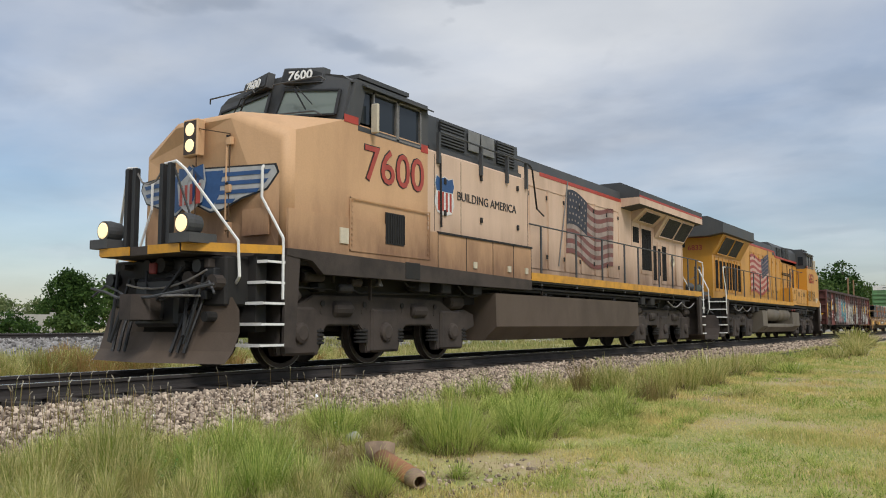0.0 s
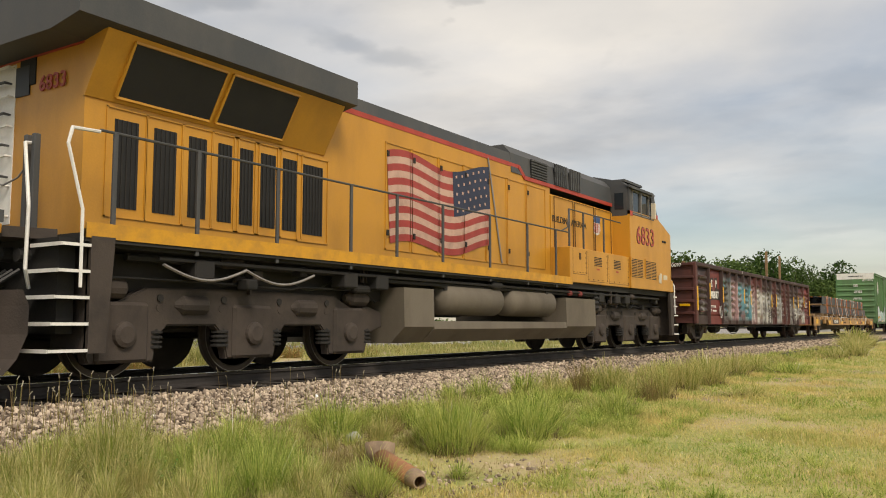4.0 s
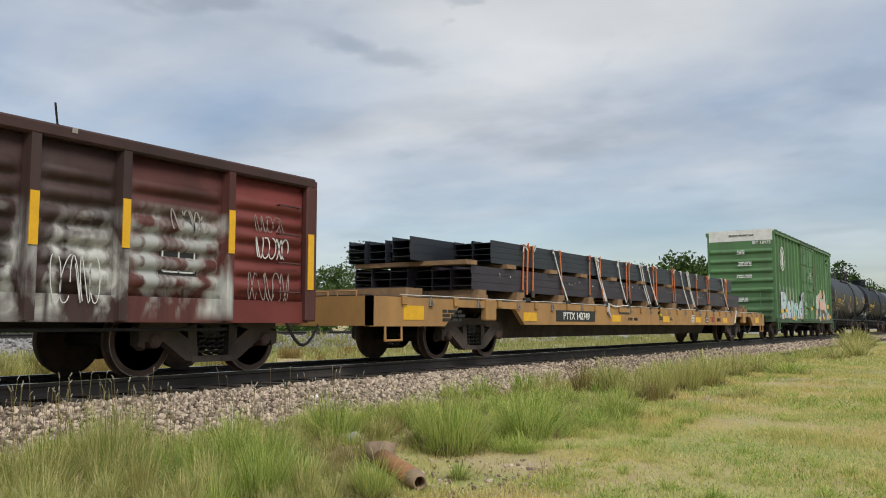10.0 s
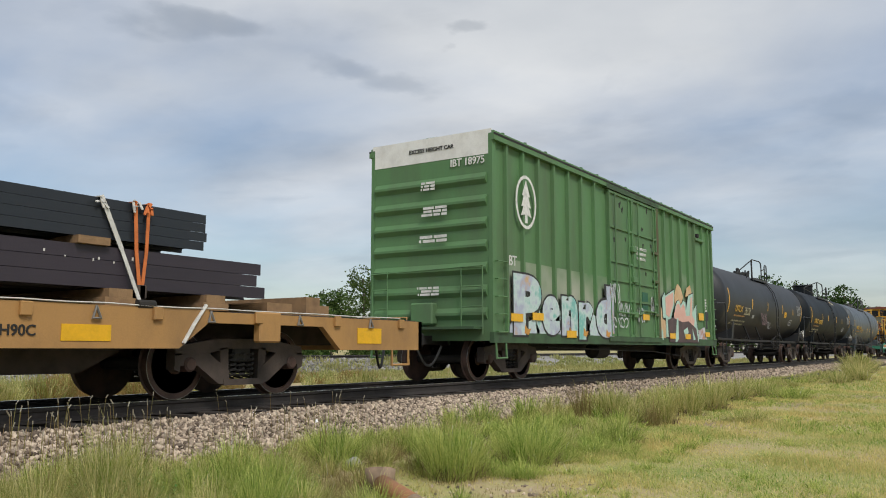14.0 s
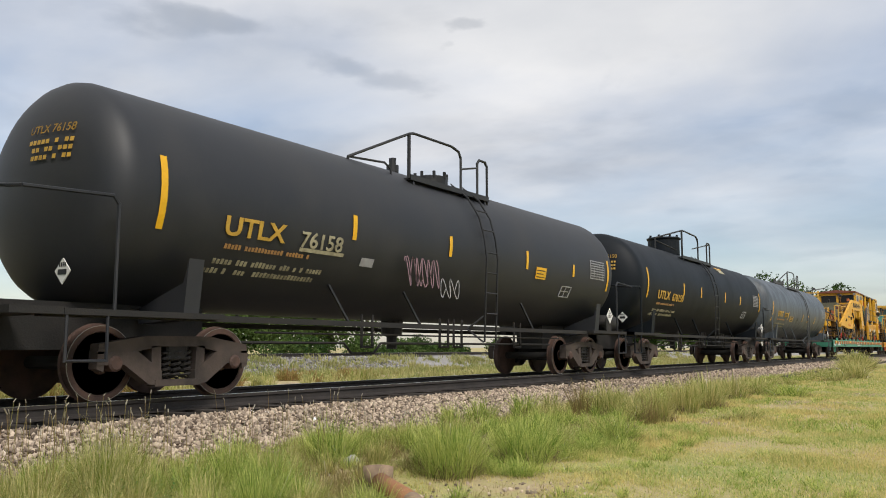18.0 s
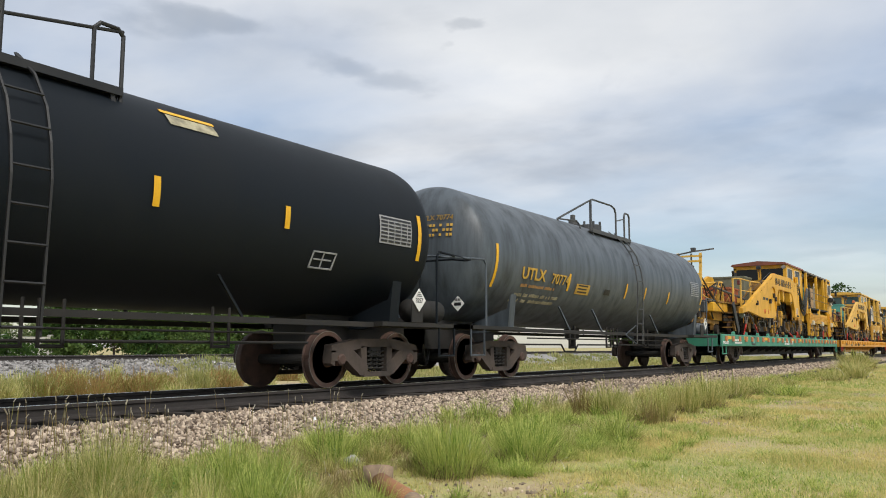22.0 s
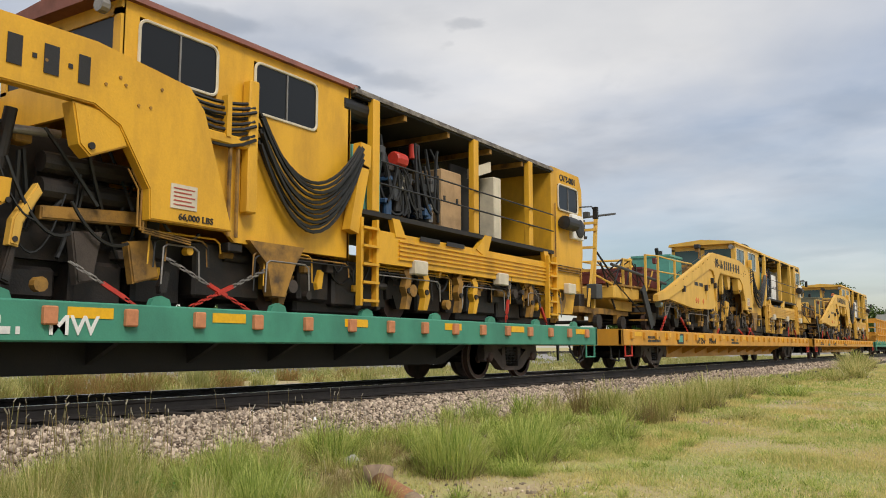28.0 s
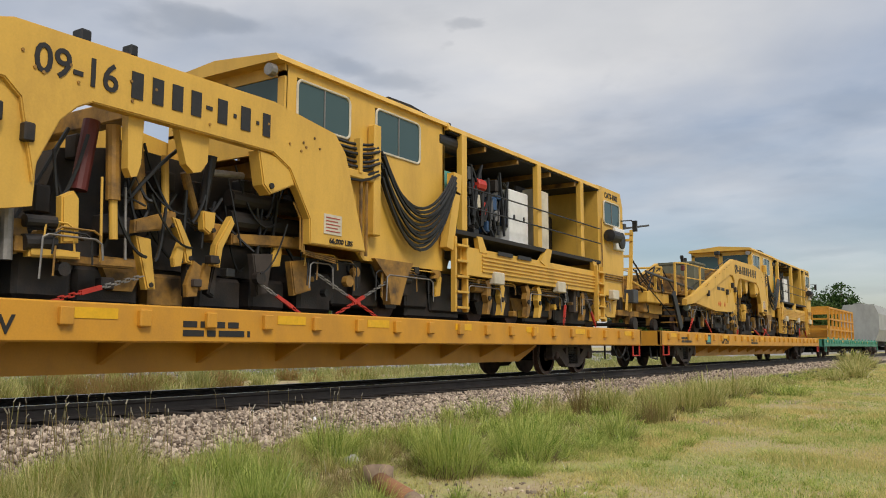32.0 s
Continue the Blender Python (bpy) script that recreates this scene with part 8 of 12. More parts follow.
            tube(bm, [(xe - d * 0.03, y - 0.2, 1.12), (xe - d * 0.03, y - 0.2, 1.2), (xe - d * 0.03, y + 0.2, 1.2), (xe - d * 0.03, y + 0.2, 1.12)], 0.012, 5)
            part("grab_iron", bm, FLATY, car)
    truck(car, -9.92)
    truck(car, 9.95)
    # the beam load
    load = thing("steel_beam_load", "dark steel beams stacked in two tiers and strapped down", "steel beams")
    rnd = random.Random(12)
    for c in range(6):
        y = -1.13 + c * 0.45
        for r in range(3):
            a = -10.44 - (0.0, 0.05, 0.02, 0.24, 0.2, 0.24)[c] + rnd.uniform(-0.02, 0.02)
            bm = B()
            ibeam(bm, a, 10.0 + rnd.uniform(-0.15, 0.15), y, 1.417 + r * 0.158, 0.44, 0.152)
            part("beam", bm, BEAMP, load)
    starts = (-9.65, -9.65, -11.2, -10.7, -10.8, -10.9)
    for c in range(6):
        y = -1.11 + c * 0.445
        for r in range(3 if c > 1 else 4):
            h = 0.150 if c > 1 else 0.113
            bm = B()
            ibeam(bm, starts[c] + rnd.uniform(-0.02, 0.02), 9.0 + rnd.uniform(-0.03, 0.03), y, 1.905 + h / 2 + r * (h + 0.004), 0.43, h)
            part("beam", bm, BEAM, load)
    for x in (-10.2, -8.6, -6.6, -4.9, -2.95, -0.75, 1.6, 3.6, 5.55, 7.7, 9.1):
        bm = B()
        for q in range(2):
            box(bm, x - 0.20 + q * 0.05, x + 0.22 - q * 0.06, -1.44, 1.3, 1.142 + q * 0.097, 1.238 + q * 0.099)
        part("timber_block", bm, WOOD, load, "weathered timber packing")
        if x < 8:
            bm = B()
            box(bm, x - 0.55, x - 0.15, -1.42, 1.3, 1.815, 1.902)
            part("timber_packing", bm, WOOD, load)
    for i, (x, dx, col) in enumerate(((-8.28, 0, 0), (-8.08, 0, 0), (-7.84, 0, 0), (-6.48, 0, 0), (-6.85, 0.55, 1), (-4.75, 0, 0), (-4.42, 0.45, 1), (-4.30, 0.40, 1), (-4.08, -0.04, 0), (-2.88, 0.35, 1), (-2.25, 0, 0), (-2.04, 0, 0), (-1.2, 0.45, 1), (-1.05, 0.45, 1),
                                      (-0.55, 0.55, 1), (-0.09, 0, 0), (0.20, 0, 0), (1.67, 0, 0), (1.88, 0, 0), (2.55, 0.5, 1), (3.2, 0.45, 1), (3.35, 0.42, 1), (4.27, 0, 0), (5.52, 0, 0), (5.75, 0, 0), (7.45, 0.5, 1), (7.9, 0, 0), (8.1, 0, 0))):
        zb = 1.30 if dx == 0 else 1.16
        if dx == 0:
            dx = rnd.uniform(-0.13, 0.10)
        hue, says = (STRAPW, "white webbing strap") if col else (STRAPO, "orange webbing strap")
        w = 0.06 if col else 0.055
        yb = -1.48 if zb < 1.2 else -1.385
        path = [(x, -1.355, 2.39), (x + dx * 0.12, -1.362, 2.26), (x + dx * 0.55 + rnd.uniform(-0.02, 0.02), -1.372, 1.80), (x + dx, yb, zb)]
        bm = B()
        for p, q in zip(path, path[1:]):
            bar(bm, p, q, 0.010, w * rnd.uniform(0.75, 1.1), (1, 0, 0))
        bar(bm, (x, -1.37, 2.376), (x, 1.34, 2.376), w, 0.012)
        part("strap", bm, hue, load, says)
        bm = B()
        for k in range(5):
            p = Vector((x + rnd.uniform(-0.05, 0.05), -1.37, 2.34 + rnd.uniform(-0.03, 0.05)))
            bar(bm, p, p + Vector((rnd.uniform(-0.07, 0.07), -0.02, rnd.uniform(-0.12, 0.05))), 0.012, 0.03, (1, 0, 0))
        part("strap_knot", bm, hue if i % 2 else STRAPW, load, "frayed strap end")
        if i % 3 != 1:
            part("ratchet", box(B(), x + dx - 0.05, x + dx + 0.06, yb - 0.03, yb + 0.02, zb - 0.06, zb + 0.10, 0.012), MATS["brown_cast_steel"], load)
        if i % 3 == 0:
            part("winch", cyl(B(), (x + dx - 0.12, -1.47, 1.17), (x + dx + 0.12, -1.47, 1.17), 0.055, 10), GRIME_SHADE, car)
    for k in range(46):
        x = -9.4 + rnd.choice((0.0, 3.3, 6.7, 9.9, 13.0, 16.0)) + rnd.uniform(0, 1.9)
        z = 1.63 + rnd.uniform(-0.05, 0.07)
        part("chalk_mark", box(B(), x, x + rnd.uniform(0.012, 0.03), -1.354, -1.349, z, z + rnd.uniform(0.015, 0.04)), STRAPW, load, "faint white chalk mark")
    part("edge_cable", tube(B(), [(-13.0 + 0.5 * k, -1.512, 1.157 + rnd.uniform(-0.008, 0.008)) for k in range(53)], 0.009, 5), STRAPW, car, "pale cable along the deck edge")
    part("ratchet_strap", bar(B(), (0.12, -1.52, 1.16), (0.02, -1.53, 0.92), 0.02, 0.11, (1, 0, 0)), MATS["lime_strap"], load, "lime yellow webbing strap")
    part("ratchet_strap_buckle", box(B(), -0.14, 0.2, -1.53, -1.50, 0.98, 1.06, 0.02), GRIME_SHADE, load)
    bm = B()
    tube(bm, [(-3.95, -1.52, 1.2), (-3.6, -1.53, 1.12), (-3.0, -1.53, 1.16), (-2.6, -1.52, 1.18)], 0.02, 5)
    tube(bm, [(-3.95, -1.52, 1.2), (-4.02, -1.53, 1.0), (-3.88, -1.54, 0.86)], 0.03, 5)
    tube(bm, [(8.9, -1.50, 1.2), (8.7, -1.52, 0.95), (8.55, -1.52, 0.72)], 0.025, 5)
    part("loose_strap_tail", bm, STRAPW, load)
    for x in (-12.3, 10.4, 11.2):
        tm = thing("timber_baulk", "weathered timber baulk lying across the flat car deck", "timber", "loose timber on the flat car")
        bm = B()
        box(bm, x - 0.25, x + 0.25, -1.3, 1.2, 1.14, 1.30)
        if x > 11:
            box(bm, x - 0.2, x + 0.1, -1.25, 1.0, 1.30, 1.42)
        part("baulk", bm, WOOD, tm)
        ROLLING.append((tm, u, 0))
    ROLLING.append((load, u, 0))
    ROLLING.append((car, u, 0))


def letter_blob(car, pts, y, fill, edge, x, z, sx, sz):
    """One bulging sprayed letter: a dark outline with a paler face on it."""
    cx = sum(p[0] for p in pts) / len(pts)
    cz = sum(p[1] for p in pts) / len(pts)
    for k, m, d, nm in ((1.0, edge, 0.003, "sprayed_outline"), (0.80, fill, 0.006, "sprayed_letter")):
        bm = B()
        prism(bm, [(x + (cx + (px - cx) * k) * sx, z + (cz + (pz - cz) * k) * sz) for px, pz in pts], "y", y - d, y + 0.001)
        part(nm, bm, m, car)


def bubble(car, ch, x, z, w, h, y, fill, edge):
    """One fat rounded sprayed letter with a dark rim."""
    for off, m, d, nm in ((0.125, edge, 0.004, "sprayed_outline"), (0.065, fill, 0.008, "sprayed_letter")):
        cu = bpy.data.curves.new("glyph", "FONT")
        cu.body, cu.size, cu.extrude, cu.offset, cu.resolution_u = ch, 1.0, 0.004, off, 4
        tmp = new("glyph", cu)
        me = bpy.data.meshes.new_from_object(tmp)
        bpy.data.objects.remove(tmp)
        xs, ys = [v.co.x for v in me.vertices], [v.co.y for v in me.vertices]
        k = 0.0 if off > 0.1 else 0.045
        sx, sz = (w - 2 * k) / (max(xs) - min(xs)), (h - 2 * k) / (max(ys) - min(ys))
        x0, y0 = min(xs), min(ys)
        for v in me.vertices:
            v.co = Vector((x + k + (v.co.x - x0) * sx, y - d + v.co.z * 0.5, z + k + (v.co.y - y0) * sz))
        me.name = nm
        piece(nm, me, m, car)


mat("sprayed_orange", (0.62, 0.30, 0.06), 0.5, amount=0.4, scale=3)


mat("sprayed_rose", (0.66, 0.36, 0.29), 0.5, dirt=(0.66, 0.50, 0.42), amount=0.6, scale=2.5)
mat("sprayed_maroon", (0.055, 0.028, 0.032), 0.5, dirt=(0.16, 0.10, 0.10), amount=0.6, scale=3)
mat("sprayed_peach", (0.60, 0.42, 0.24), 0.6, dirt=(0.50, 0.22, 0.09), amount=0.7, scale=2.2)


def spray_haze():
    """Pale paint mist over the green panels, thinning out upwards in clouds."""
    m = MATS["spray_mist_on_green"] = bpy.data.materials.new("spray_mist_on_green")
    m.use_nodes = True
    nt = m.node_tree
    N, L = nt.nodes.new, nt.links.new
    bs = nt.nodes["Principled BSDF"]
    bs.inputs["Roughness"].default_value = 0.65
    tc, sp, no, mr = N("ShaderNodeTexCoord"), N("ShaderNodeSeparateXYZ"), N("ShaderNodeTexNoise"), N("ShaderNodeMapRange")
    L(tc.outputs["Object"], sp.inputs[0]); L(tc.outputs["Object"], no.inputs[0])
    no.inputs["Scale"].default_value, no.inputs["Detail"].default_value = 1.1, 6
    mr.inputs["From Min"].default_value, mr.inputs["From Max"].default_value = 3.3, 1.4
    mr.inputs["To Min"].default_value, mr.inputs["To Max"].default_value = -0.95, 0.25
    mr.clamp = False
    L(sp.outputs["Z"], mr.inputs[0])
    k = N("ShaderNodeMath"); k.operation = "MULTIPLY_ADD"; k.use_clamp = True; k.inputs[1].default_value = 1.5
    L(no.outputs[0], k.inputs[0]); L(mr.outputs[0], k.inputs[2])
    k2 = N("ShaderNodeMath"); k2.operation = "MULTIPLY"; k2.inputs[1].default_value = 0.85
    L(k.outputs[0], k2.inputs[0])
    mix = N("ShaderNodeMixRGB")
    mix.inputs[1].default_value, mix.inputs[2].default_value = (0.094, 0.200, 0.080, 1), (0.46, 0.44, 0.38, 1)
    L(k2.outputs[0], mix.inputs[0]); L(mix.outputs[0], bs.inputs["Base Color"])
    return m


def boxcar(u):
    car = thing("boxcar", "tall green ribbed boxcar with graffiti along its lower side", "freight car", "cars of the train")
    bm = B()
    box(bm, -7.8, 7.8, -1.47, 1.47, 0.95, 4.98)
    part("body", bm, BGREEN, car)
    bm = B()
    loft(bm, [[(x, -1.57, 4.97), (x, 1.57, 4.97), (x, 1.56, 5.05), (x, 0, 5.10), (x, -1.56, 5.05)] for x in (-7.825, 7.825)])
    part("roof", bm, BGREEN, car)
    bm = B()
    for i in range(16):
        x = -7.4 + i * 0.985
        bar(bm, (x, -1.56, 5.06), (x, 0, 5.11), 0.06, 0.04)
        bar(bm, (x, 1.56, 5.06), (x, 0, 5.11), 0.06, 0.04)
    part("roof_ribs", bm, BGREEN, car)
    ribs = [-7.25, -6.53, -5.80, -5.02, -4.24, -3.49, -2.69, 2.63, 3.39, 4.15, 4.96, 5.70, 6.57, 7.3]
    for s in (-1, 1):
        for x in ribs:
            bm = B()
            prism(bm, [(x - 0.05, s * 1.468), (x - 0.038, s * 1.555), (x + 0.038, s * 1.555), (x + 0.05, s * 1.468)], "z", 0.98, 4.96)
            part("side_rib", bm, BGREEN, car)
        bm = B()
        box(bm, -7.85, 7.85, min(s * 1.46, s * 1.56), max(s * 1.46, s * 1.56), 0.78, 0.99)
        part("side_sill", bm, MATS["boxcar_sill_paint"], car)
        part("top_chord", box(B(), -7.85, 7.85, min(s * 1.47, s * 1.59), max(s * 1.47, s * 1.59), 4.85, 4.965), BGREEN, car)
        # black strip that paints the shadow line under the eave
        part("eave_shade_strip", box(B(), -7.85, 7.85, min(s * 1.575, s * 1.596), max(s * 1.575, s * 1.596), 4.955, 5.0), GRIME_SHADE, car)
        bm = B()
        box(bm, -2.0, 2.0, min(s * 1.46, s * 1.60), max(s * 1.46, s * 1.60), 0.86, 0.98)
        box(bm, -2.0, 2.0, min(s * 1.46, s * 1.60), max(s * 1.46, s * 1.60), 4.82, 4.94)
        part("door_track", bm, MATS["boxcar_sill_paint"], car)
        for a, b in ((-1.83, -0.18), (-0.14, 1.78)):
            bm = B()
            box(bm, a, b, min(s * 1.47, s * 1.535), max(s * 1.47, s * 1.535), 1.0, 4.82)
            d = part("door", bm, BGREEN, car)
            bm = B()
            for z in (1.02, 1.95, 2.46, 2.95, 3.85, 4.76):
                box(bm, a, b, min(s * 1.53, s * 1.575), max(s * 1.53, s * 1.575), z - 0.03, z + 0.03)
            for x in (a + 0.02, b - 0.02):
                box(bm, x - 0.025, x + 0.025, min(s * 1.53, s * 1.58), max(s * 1.53, s * 1.58), 1.0, 4.8)
            part("door_frame", bm, BGREEN, d)
            for x in (a + 0.35, b - 0.35):
                bm = B()
                tube(bm, [(x, s * 1.60, 1.0), (x, s * 1.60, 4.75)], 0.02, 6)
                part("lock_rod", bm, BGREEN, d)
        bm = B()
        for z in (1.0, 1.35, 1.7, 2.05, 2.4):
            tube(bm, [(-7.75, s * 1.50, z), (-7.75, s * 1.60, z), (-7.35, s * 1.60, z), (-7.35, s * 1.50, z)], 0.012, 5)
            tube(bm, [(7.75, s * 1.50, z), (7.75, s * 1.60, z), (7.35, s * 1.60, z), (7.35, s * 1.50, z)], 0.012, 5)
        part("side_ladder", bm, BGREEN, car)
        for d in (-1, 1):
            bm = B()
            tube(bm, [(d * 7.75, s * 1.54, 0.8), (d * 7.75, s * 1.56, 0.48), (d * 7.35, s * 1.56, 0.48), (d * 7.35, s * 1.54, 0.8)], 0.02, 5)
            part("sill_step", bm, BGREEN, car)
    for d in (-1, 1):
        x = d * 7.8
        bm = B()
        box(bm, min(x, x + d * 0.03), max(x, x + d * 0.03), -1.52, 1.52, 0.82, 5.06)
        part("end_wall", bm, BGREEN, car)
        bm = B()
        box(bm, min(x, x + d * 0.036), max(x, x + d * 0.036), -1.51, 1.51, 4.58, 5.09)
        part("end_band", bm, WHITE, car, "white painted top band")
        for k in range(7):
            z = 1.35 + k * 0.455
            bm = B()
            prism(bm, [(x, z - 0.15), (x + d * 0.10, z - 0.02), (x + d * 0.10, z + 0.03), (x, z + 0.17)], "y", -1.40, 1.40)
            part("end_corrugation", bm, BGREEN, car)
        for s in (-1, 1):
            bm = B()
            box(bm, min(x - d * 0.1, x + d * 0.04), max(x - d * 0.1, x + d * 0.04), min(s * 1.44, s * 1.53), max(s * 1.44, s * 1.53), 0.82, 5.0)
            part("corner_post", bm, BGREEN, car)
        bm = B()
        for y in (-1.35, -0.85, 1.0, 1.4):
            tube(bm, [(x + d * 0.14, y, 0.95), (x + d * 0.14, y, 2.3)], 0.014, 5)
        for z in (1.1, 1.5, 1.9, 2.28):
            tube(bm, [(x + d * 0.14, -1.35, z), (x + d * 0.14, -0.85, z)], 0.013, 5)
            tube(bm, [(x + d * 0.14, 1.0, z), (x + d * 0.14, 1.4, z)], 0.013, 5)
        tube(bm, [(x + d * 0.2, -1.4, 2.3), (x + d * 0.2, 1.4, 2.24)], 0.016, 5)
        part("end_ladder", bm, BGREEN, car)
        bm = B()
        box(bm, min(x, x + d * 0.4), max(x, x + d * 0.4), -1.3, 0.9, 1.05, 1.10)
        part("brake_platform", bm, MATS["boxcar_sill_paint"], car)
        bm = B()
        box(bm, min(x, x + d * 0.22), max(x, x + d * 0.22), -0.2, 0.35, 1.15, 1.6, 0.03)
        part("brake_housing", bm, BGREEN, car)
        coupler(car, d * 7.85, d)
    for y0, y1, z0, z1, k, r in ((0.1, 0.45, 3.95, 4.15, 1, 3), (-0.2, 0.5, 3.4, 3.62, 2, 3), (-0.2, 0.6, 2.85, 3.02, 3, 2), (0.0, 0.6, 1.75, 1.95, 4, 3)):
        bars(LETW, car, y0 - 0.3, y1 - 0.3, -7.93 if k < 4 else -7.92, z0, z1, r, seed=30 + k, face="front")
    writing("IBT 18975", 0.22, WHITE, car, (-7.85, -0.95, 4.40), "lettering", 0.9, "front")
    writing("EXCESS HEIGHT CAR", 0.12, LETB, car, (-7.845, -0.05, 4.80), "lettering", 1.0, "front")
    writing("IBT", 0.30, LETW, car, (-6.95, -1.474, 2.38), "lettering")
    # oval sign with a tree shape
    bm = B()
    ring = [(math.cos(a) * 0.38, math.sin(a) * 0.58) for a in [math.tau * i / 24 for i in range(24)]]
    for i in range(24):
        a, b = ring[i], ring[(i + 1) % 24]
        q = [(-6.17 + a[0], -1.476, 3.77 + a[1]), (-6.17 + b[0], -1.476, 3.77 + b[1]), (-6.17 + b[0] * 0.84, -1.476, 3.77 + b[1] * 0.88), (-6.17 + a[0] * 0.84, -1.476, 3.77 + a[1] * 0.88)]
        bm.faces.new([bm.verts.new(p) for p in q])
    prism(bm, [(-6.21, 3.32), (-6.13, 3.32), (-6.13, 3.5), (-5.98, 3.46), (-6.08, 3.68), (-6.0, 3.66), (-6.09, 3.9), (-6.03, 3.9), (-6.17, 4.24), (-6.31, 3.9), (-6.25, 3.9), (-6.34, 3.66), (-6.26, 3.68), (-6.36, 3.46), (-6.21, 3.5)], "y", -1.479, -1.470)
    sign = part("painted_sign", bm, LETW, car, "white oval sign with a tree shape")
    sign.data.transform(Matrix.Translation((-6.45, -0.088, 0)) @ Matrix.Diagonal((1.25, 1, 1, 1)) @ Matrix.Translation((6.17, 0, 0)))
    # sprayed letters
    W = MATS["sprayed_white"]
    FADE = turf("sprayed_fade", [(0.20, 0.46, 0.42), (0.52, 0.62, 0.60), (0.40, 0.42, 0.54), (0.60, 0.36, 0.10)], 0.9, 6, 0.05, 0.5)
    BLUSH = turf("sprayed_blush", [(0.60, 0.36, 0.32), (0.66, 0.62, 0.60), (0.50, 0.52, 0.60), (0.42, 0.20, 0.12)], 1.1, 7, 0.05, 0.5)
    # pale overspray behind the words
    for x, w, h in ((-7.2, 1.3, 0.5), (-6.0, 1.5, 0.75), (-4.6, 1.4, 0.6), (-3.3, 1.6, 0.7), (2.2, 1.4, 0.6), (3.6, 1.5, 0.8), (5.0, 1.7, 0.6)):
        letter_blob(car, [(0, 0), (1, 0), (1.02, 0.5), (0.85, 1), (0.5, 0.8), (0.15, 1.05), (-0.03, 0.6)], -1.552, FADE if x < 0 else BLUSH, FADE if x < 0 else BLUSH, x, 0.80, w, h)
    for ch, x, z, w, h in (("P", -7.1, 0.90, 1.35, 1.36), ("e", -5.8, 0.92, 0.98, 0.96), ("n", -4.82, 0.92, 0.95, 1.0), ("r", -3.88, 0.84, 0.95, 0.98), ("d", -2.85, 0.90, 1.25, 1.40)):
        bubble(car, ch, x, z, w, h, -1.560, FADE, LETB)
    for x in (-6.6, -4.4, -3.6, -2.2):
        letter_blob(car, [(0, 0.1), (0.6, 0), (1, 0.4), (0.5, 0.35), (0.1, 0.6)], -1.572, MATS["sprayed_orange"], MATS["sprayed_orange"], x, 0.95, 0.3, 0.35)
    mint = MATS["sprayed_mint"]
    def flat_shape(name, pts, y, m, k=1.0):
        cx, cz = sum(p[0] for p in pts) / len(pts), sum(p[1] for p in pts) / len(pts)
        part(name, prism(B(), [(cx + (p - cx) * k, cz + (q - cz) * k) for p, q in pts], "y", y - 0.002, y + 0.002), m, car)
    # misty overspray on the panels, then the second word in layers: rim, edge colour, face and shade
    haze = spray_haze()
    for x0, x1, z1 in ((-7.3, -1.6, 2.5), (1.7, 6.7, 3.5)):
        part("overspray", box(B(), x0, x1, -1.4765, -1.471, 0.82, z1), haze, car)
    bar_t = [(2.12, 2.18), (2.38, 2.38), (2.43, 2.28), (3.33, 2.52), (3.3, 2.02), (2.98, 1.63), (2.85, 0.97), (2.44, 0.98), (2.46, 1.57), (2.19, 1.56)]
    body_w = [(2.85, 0.97), (3.33, 1.98), (3.49, 2.14), (3.72, 2.2), (3.88, 2.04), (4.16, 2.2), (4.42, 2.16), (4.4, 1.87), (4.76, 2.41), (5.27, 2.51), (5.18, 1.86), (5.64, 2.13), (5.58, 1.61), (5.8, 1.05), (5.8, 0.85), (2.91, 0.85)]
    for pts in (bar_t, body_w):
        flat_shape("sprayed_outline", pts, -1.561, LETB)
        flat_shape("sprayed_edge", pts, -1.566, mint, 0.94)
    rose = MATS["sprayed_rose"]
    flat_shape("sprayed_letter", [(2.45, 2.2), (3.2, 2.4), (3.18, 2.05), (2.9, 1.75), (2.75, 1.6), (2.46, 1.7)], -1.571, rose)
    flat_shape("sprayed_letter", [(3.2, 1.7), (3.5, 2.03), (3.72, 2.08), (3.9, 1.92), (4.15, 2.08), (4.3, 2.0), (4.4, 1.7), (5.0, 1.75), (5.1, 1.5), (4.3, 1.45), (3.3, 1.5)], -1.571, rose)
    flat_shape("sprayed_letter", [(4.8, 1.7), (4.95, 2.3), (5.12, 2.36), (5.05, 1.75), (5.3, 1.6), (5.2, 1.3), (4.85, 1.3)], -1.572, rose)
    flat_shape("sprayed_shade", [(2.62, 1.54), (3.1, 1.62), (4.0, 1.5), (4.65, 1.55), (5.45, 1.33), (5.65, 0.88), (2.71, 0.88), (2.64, 1.18)], -1.575, MATS["sprayed_maroon"])
    for pts in ([(3.46, 1.6), (3.6, 1.62), (3.58, 0.98), (3.4, 0.88), (3.25, 0.88)], [(5.02, 1.3), (5.33, 0.98), (5.1, 0.95)], [(4.1, 1.25), (4.5, 1.35), (4.6, 1.2), (4.25, 1.0)], [(2.0, 0.95), (1.97, 1.17), (2.06, 1.27), (2.13, 1.17), (2.14, 0.93)]):
        flat_shape("sprayed_drip", pts, -1.579, mint)
    for pts in ([(1.75, 1.71), (1.99, 1.95), (2.13, 1.84), (2.17, 1.54), (2.43, 1.52), (2.46, 0.95), (1.8, 0.94)], [(3.31, 2.26), (3.55, 2.6), (3.7, 2.69), (4.01, 2.57), (4.2, 2.3), (4.03, 2.1), (3.38, 2.0)], [(4.45, 2.32), (4.61, 2.61), (4.96, 2.72), (5.15, 2.45)]):
        flat_shape("sprayed_cloud", pts, -1.557, MATS["sprayed_peach"])
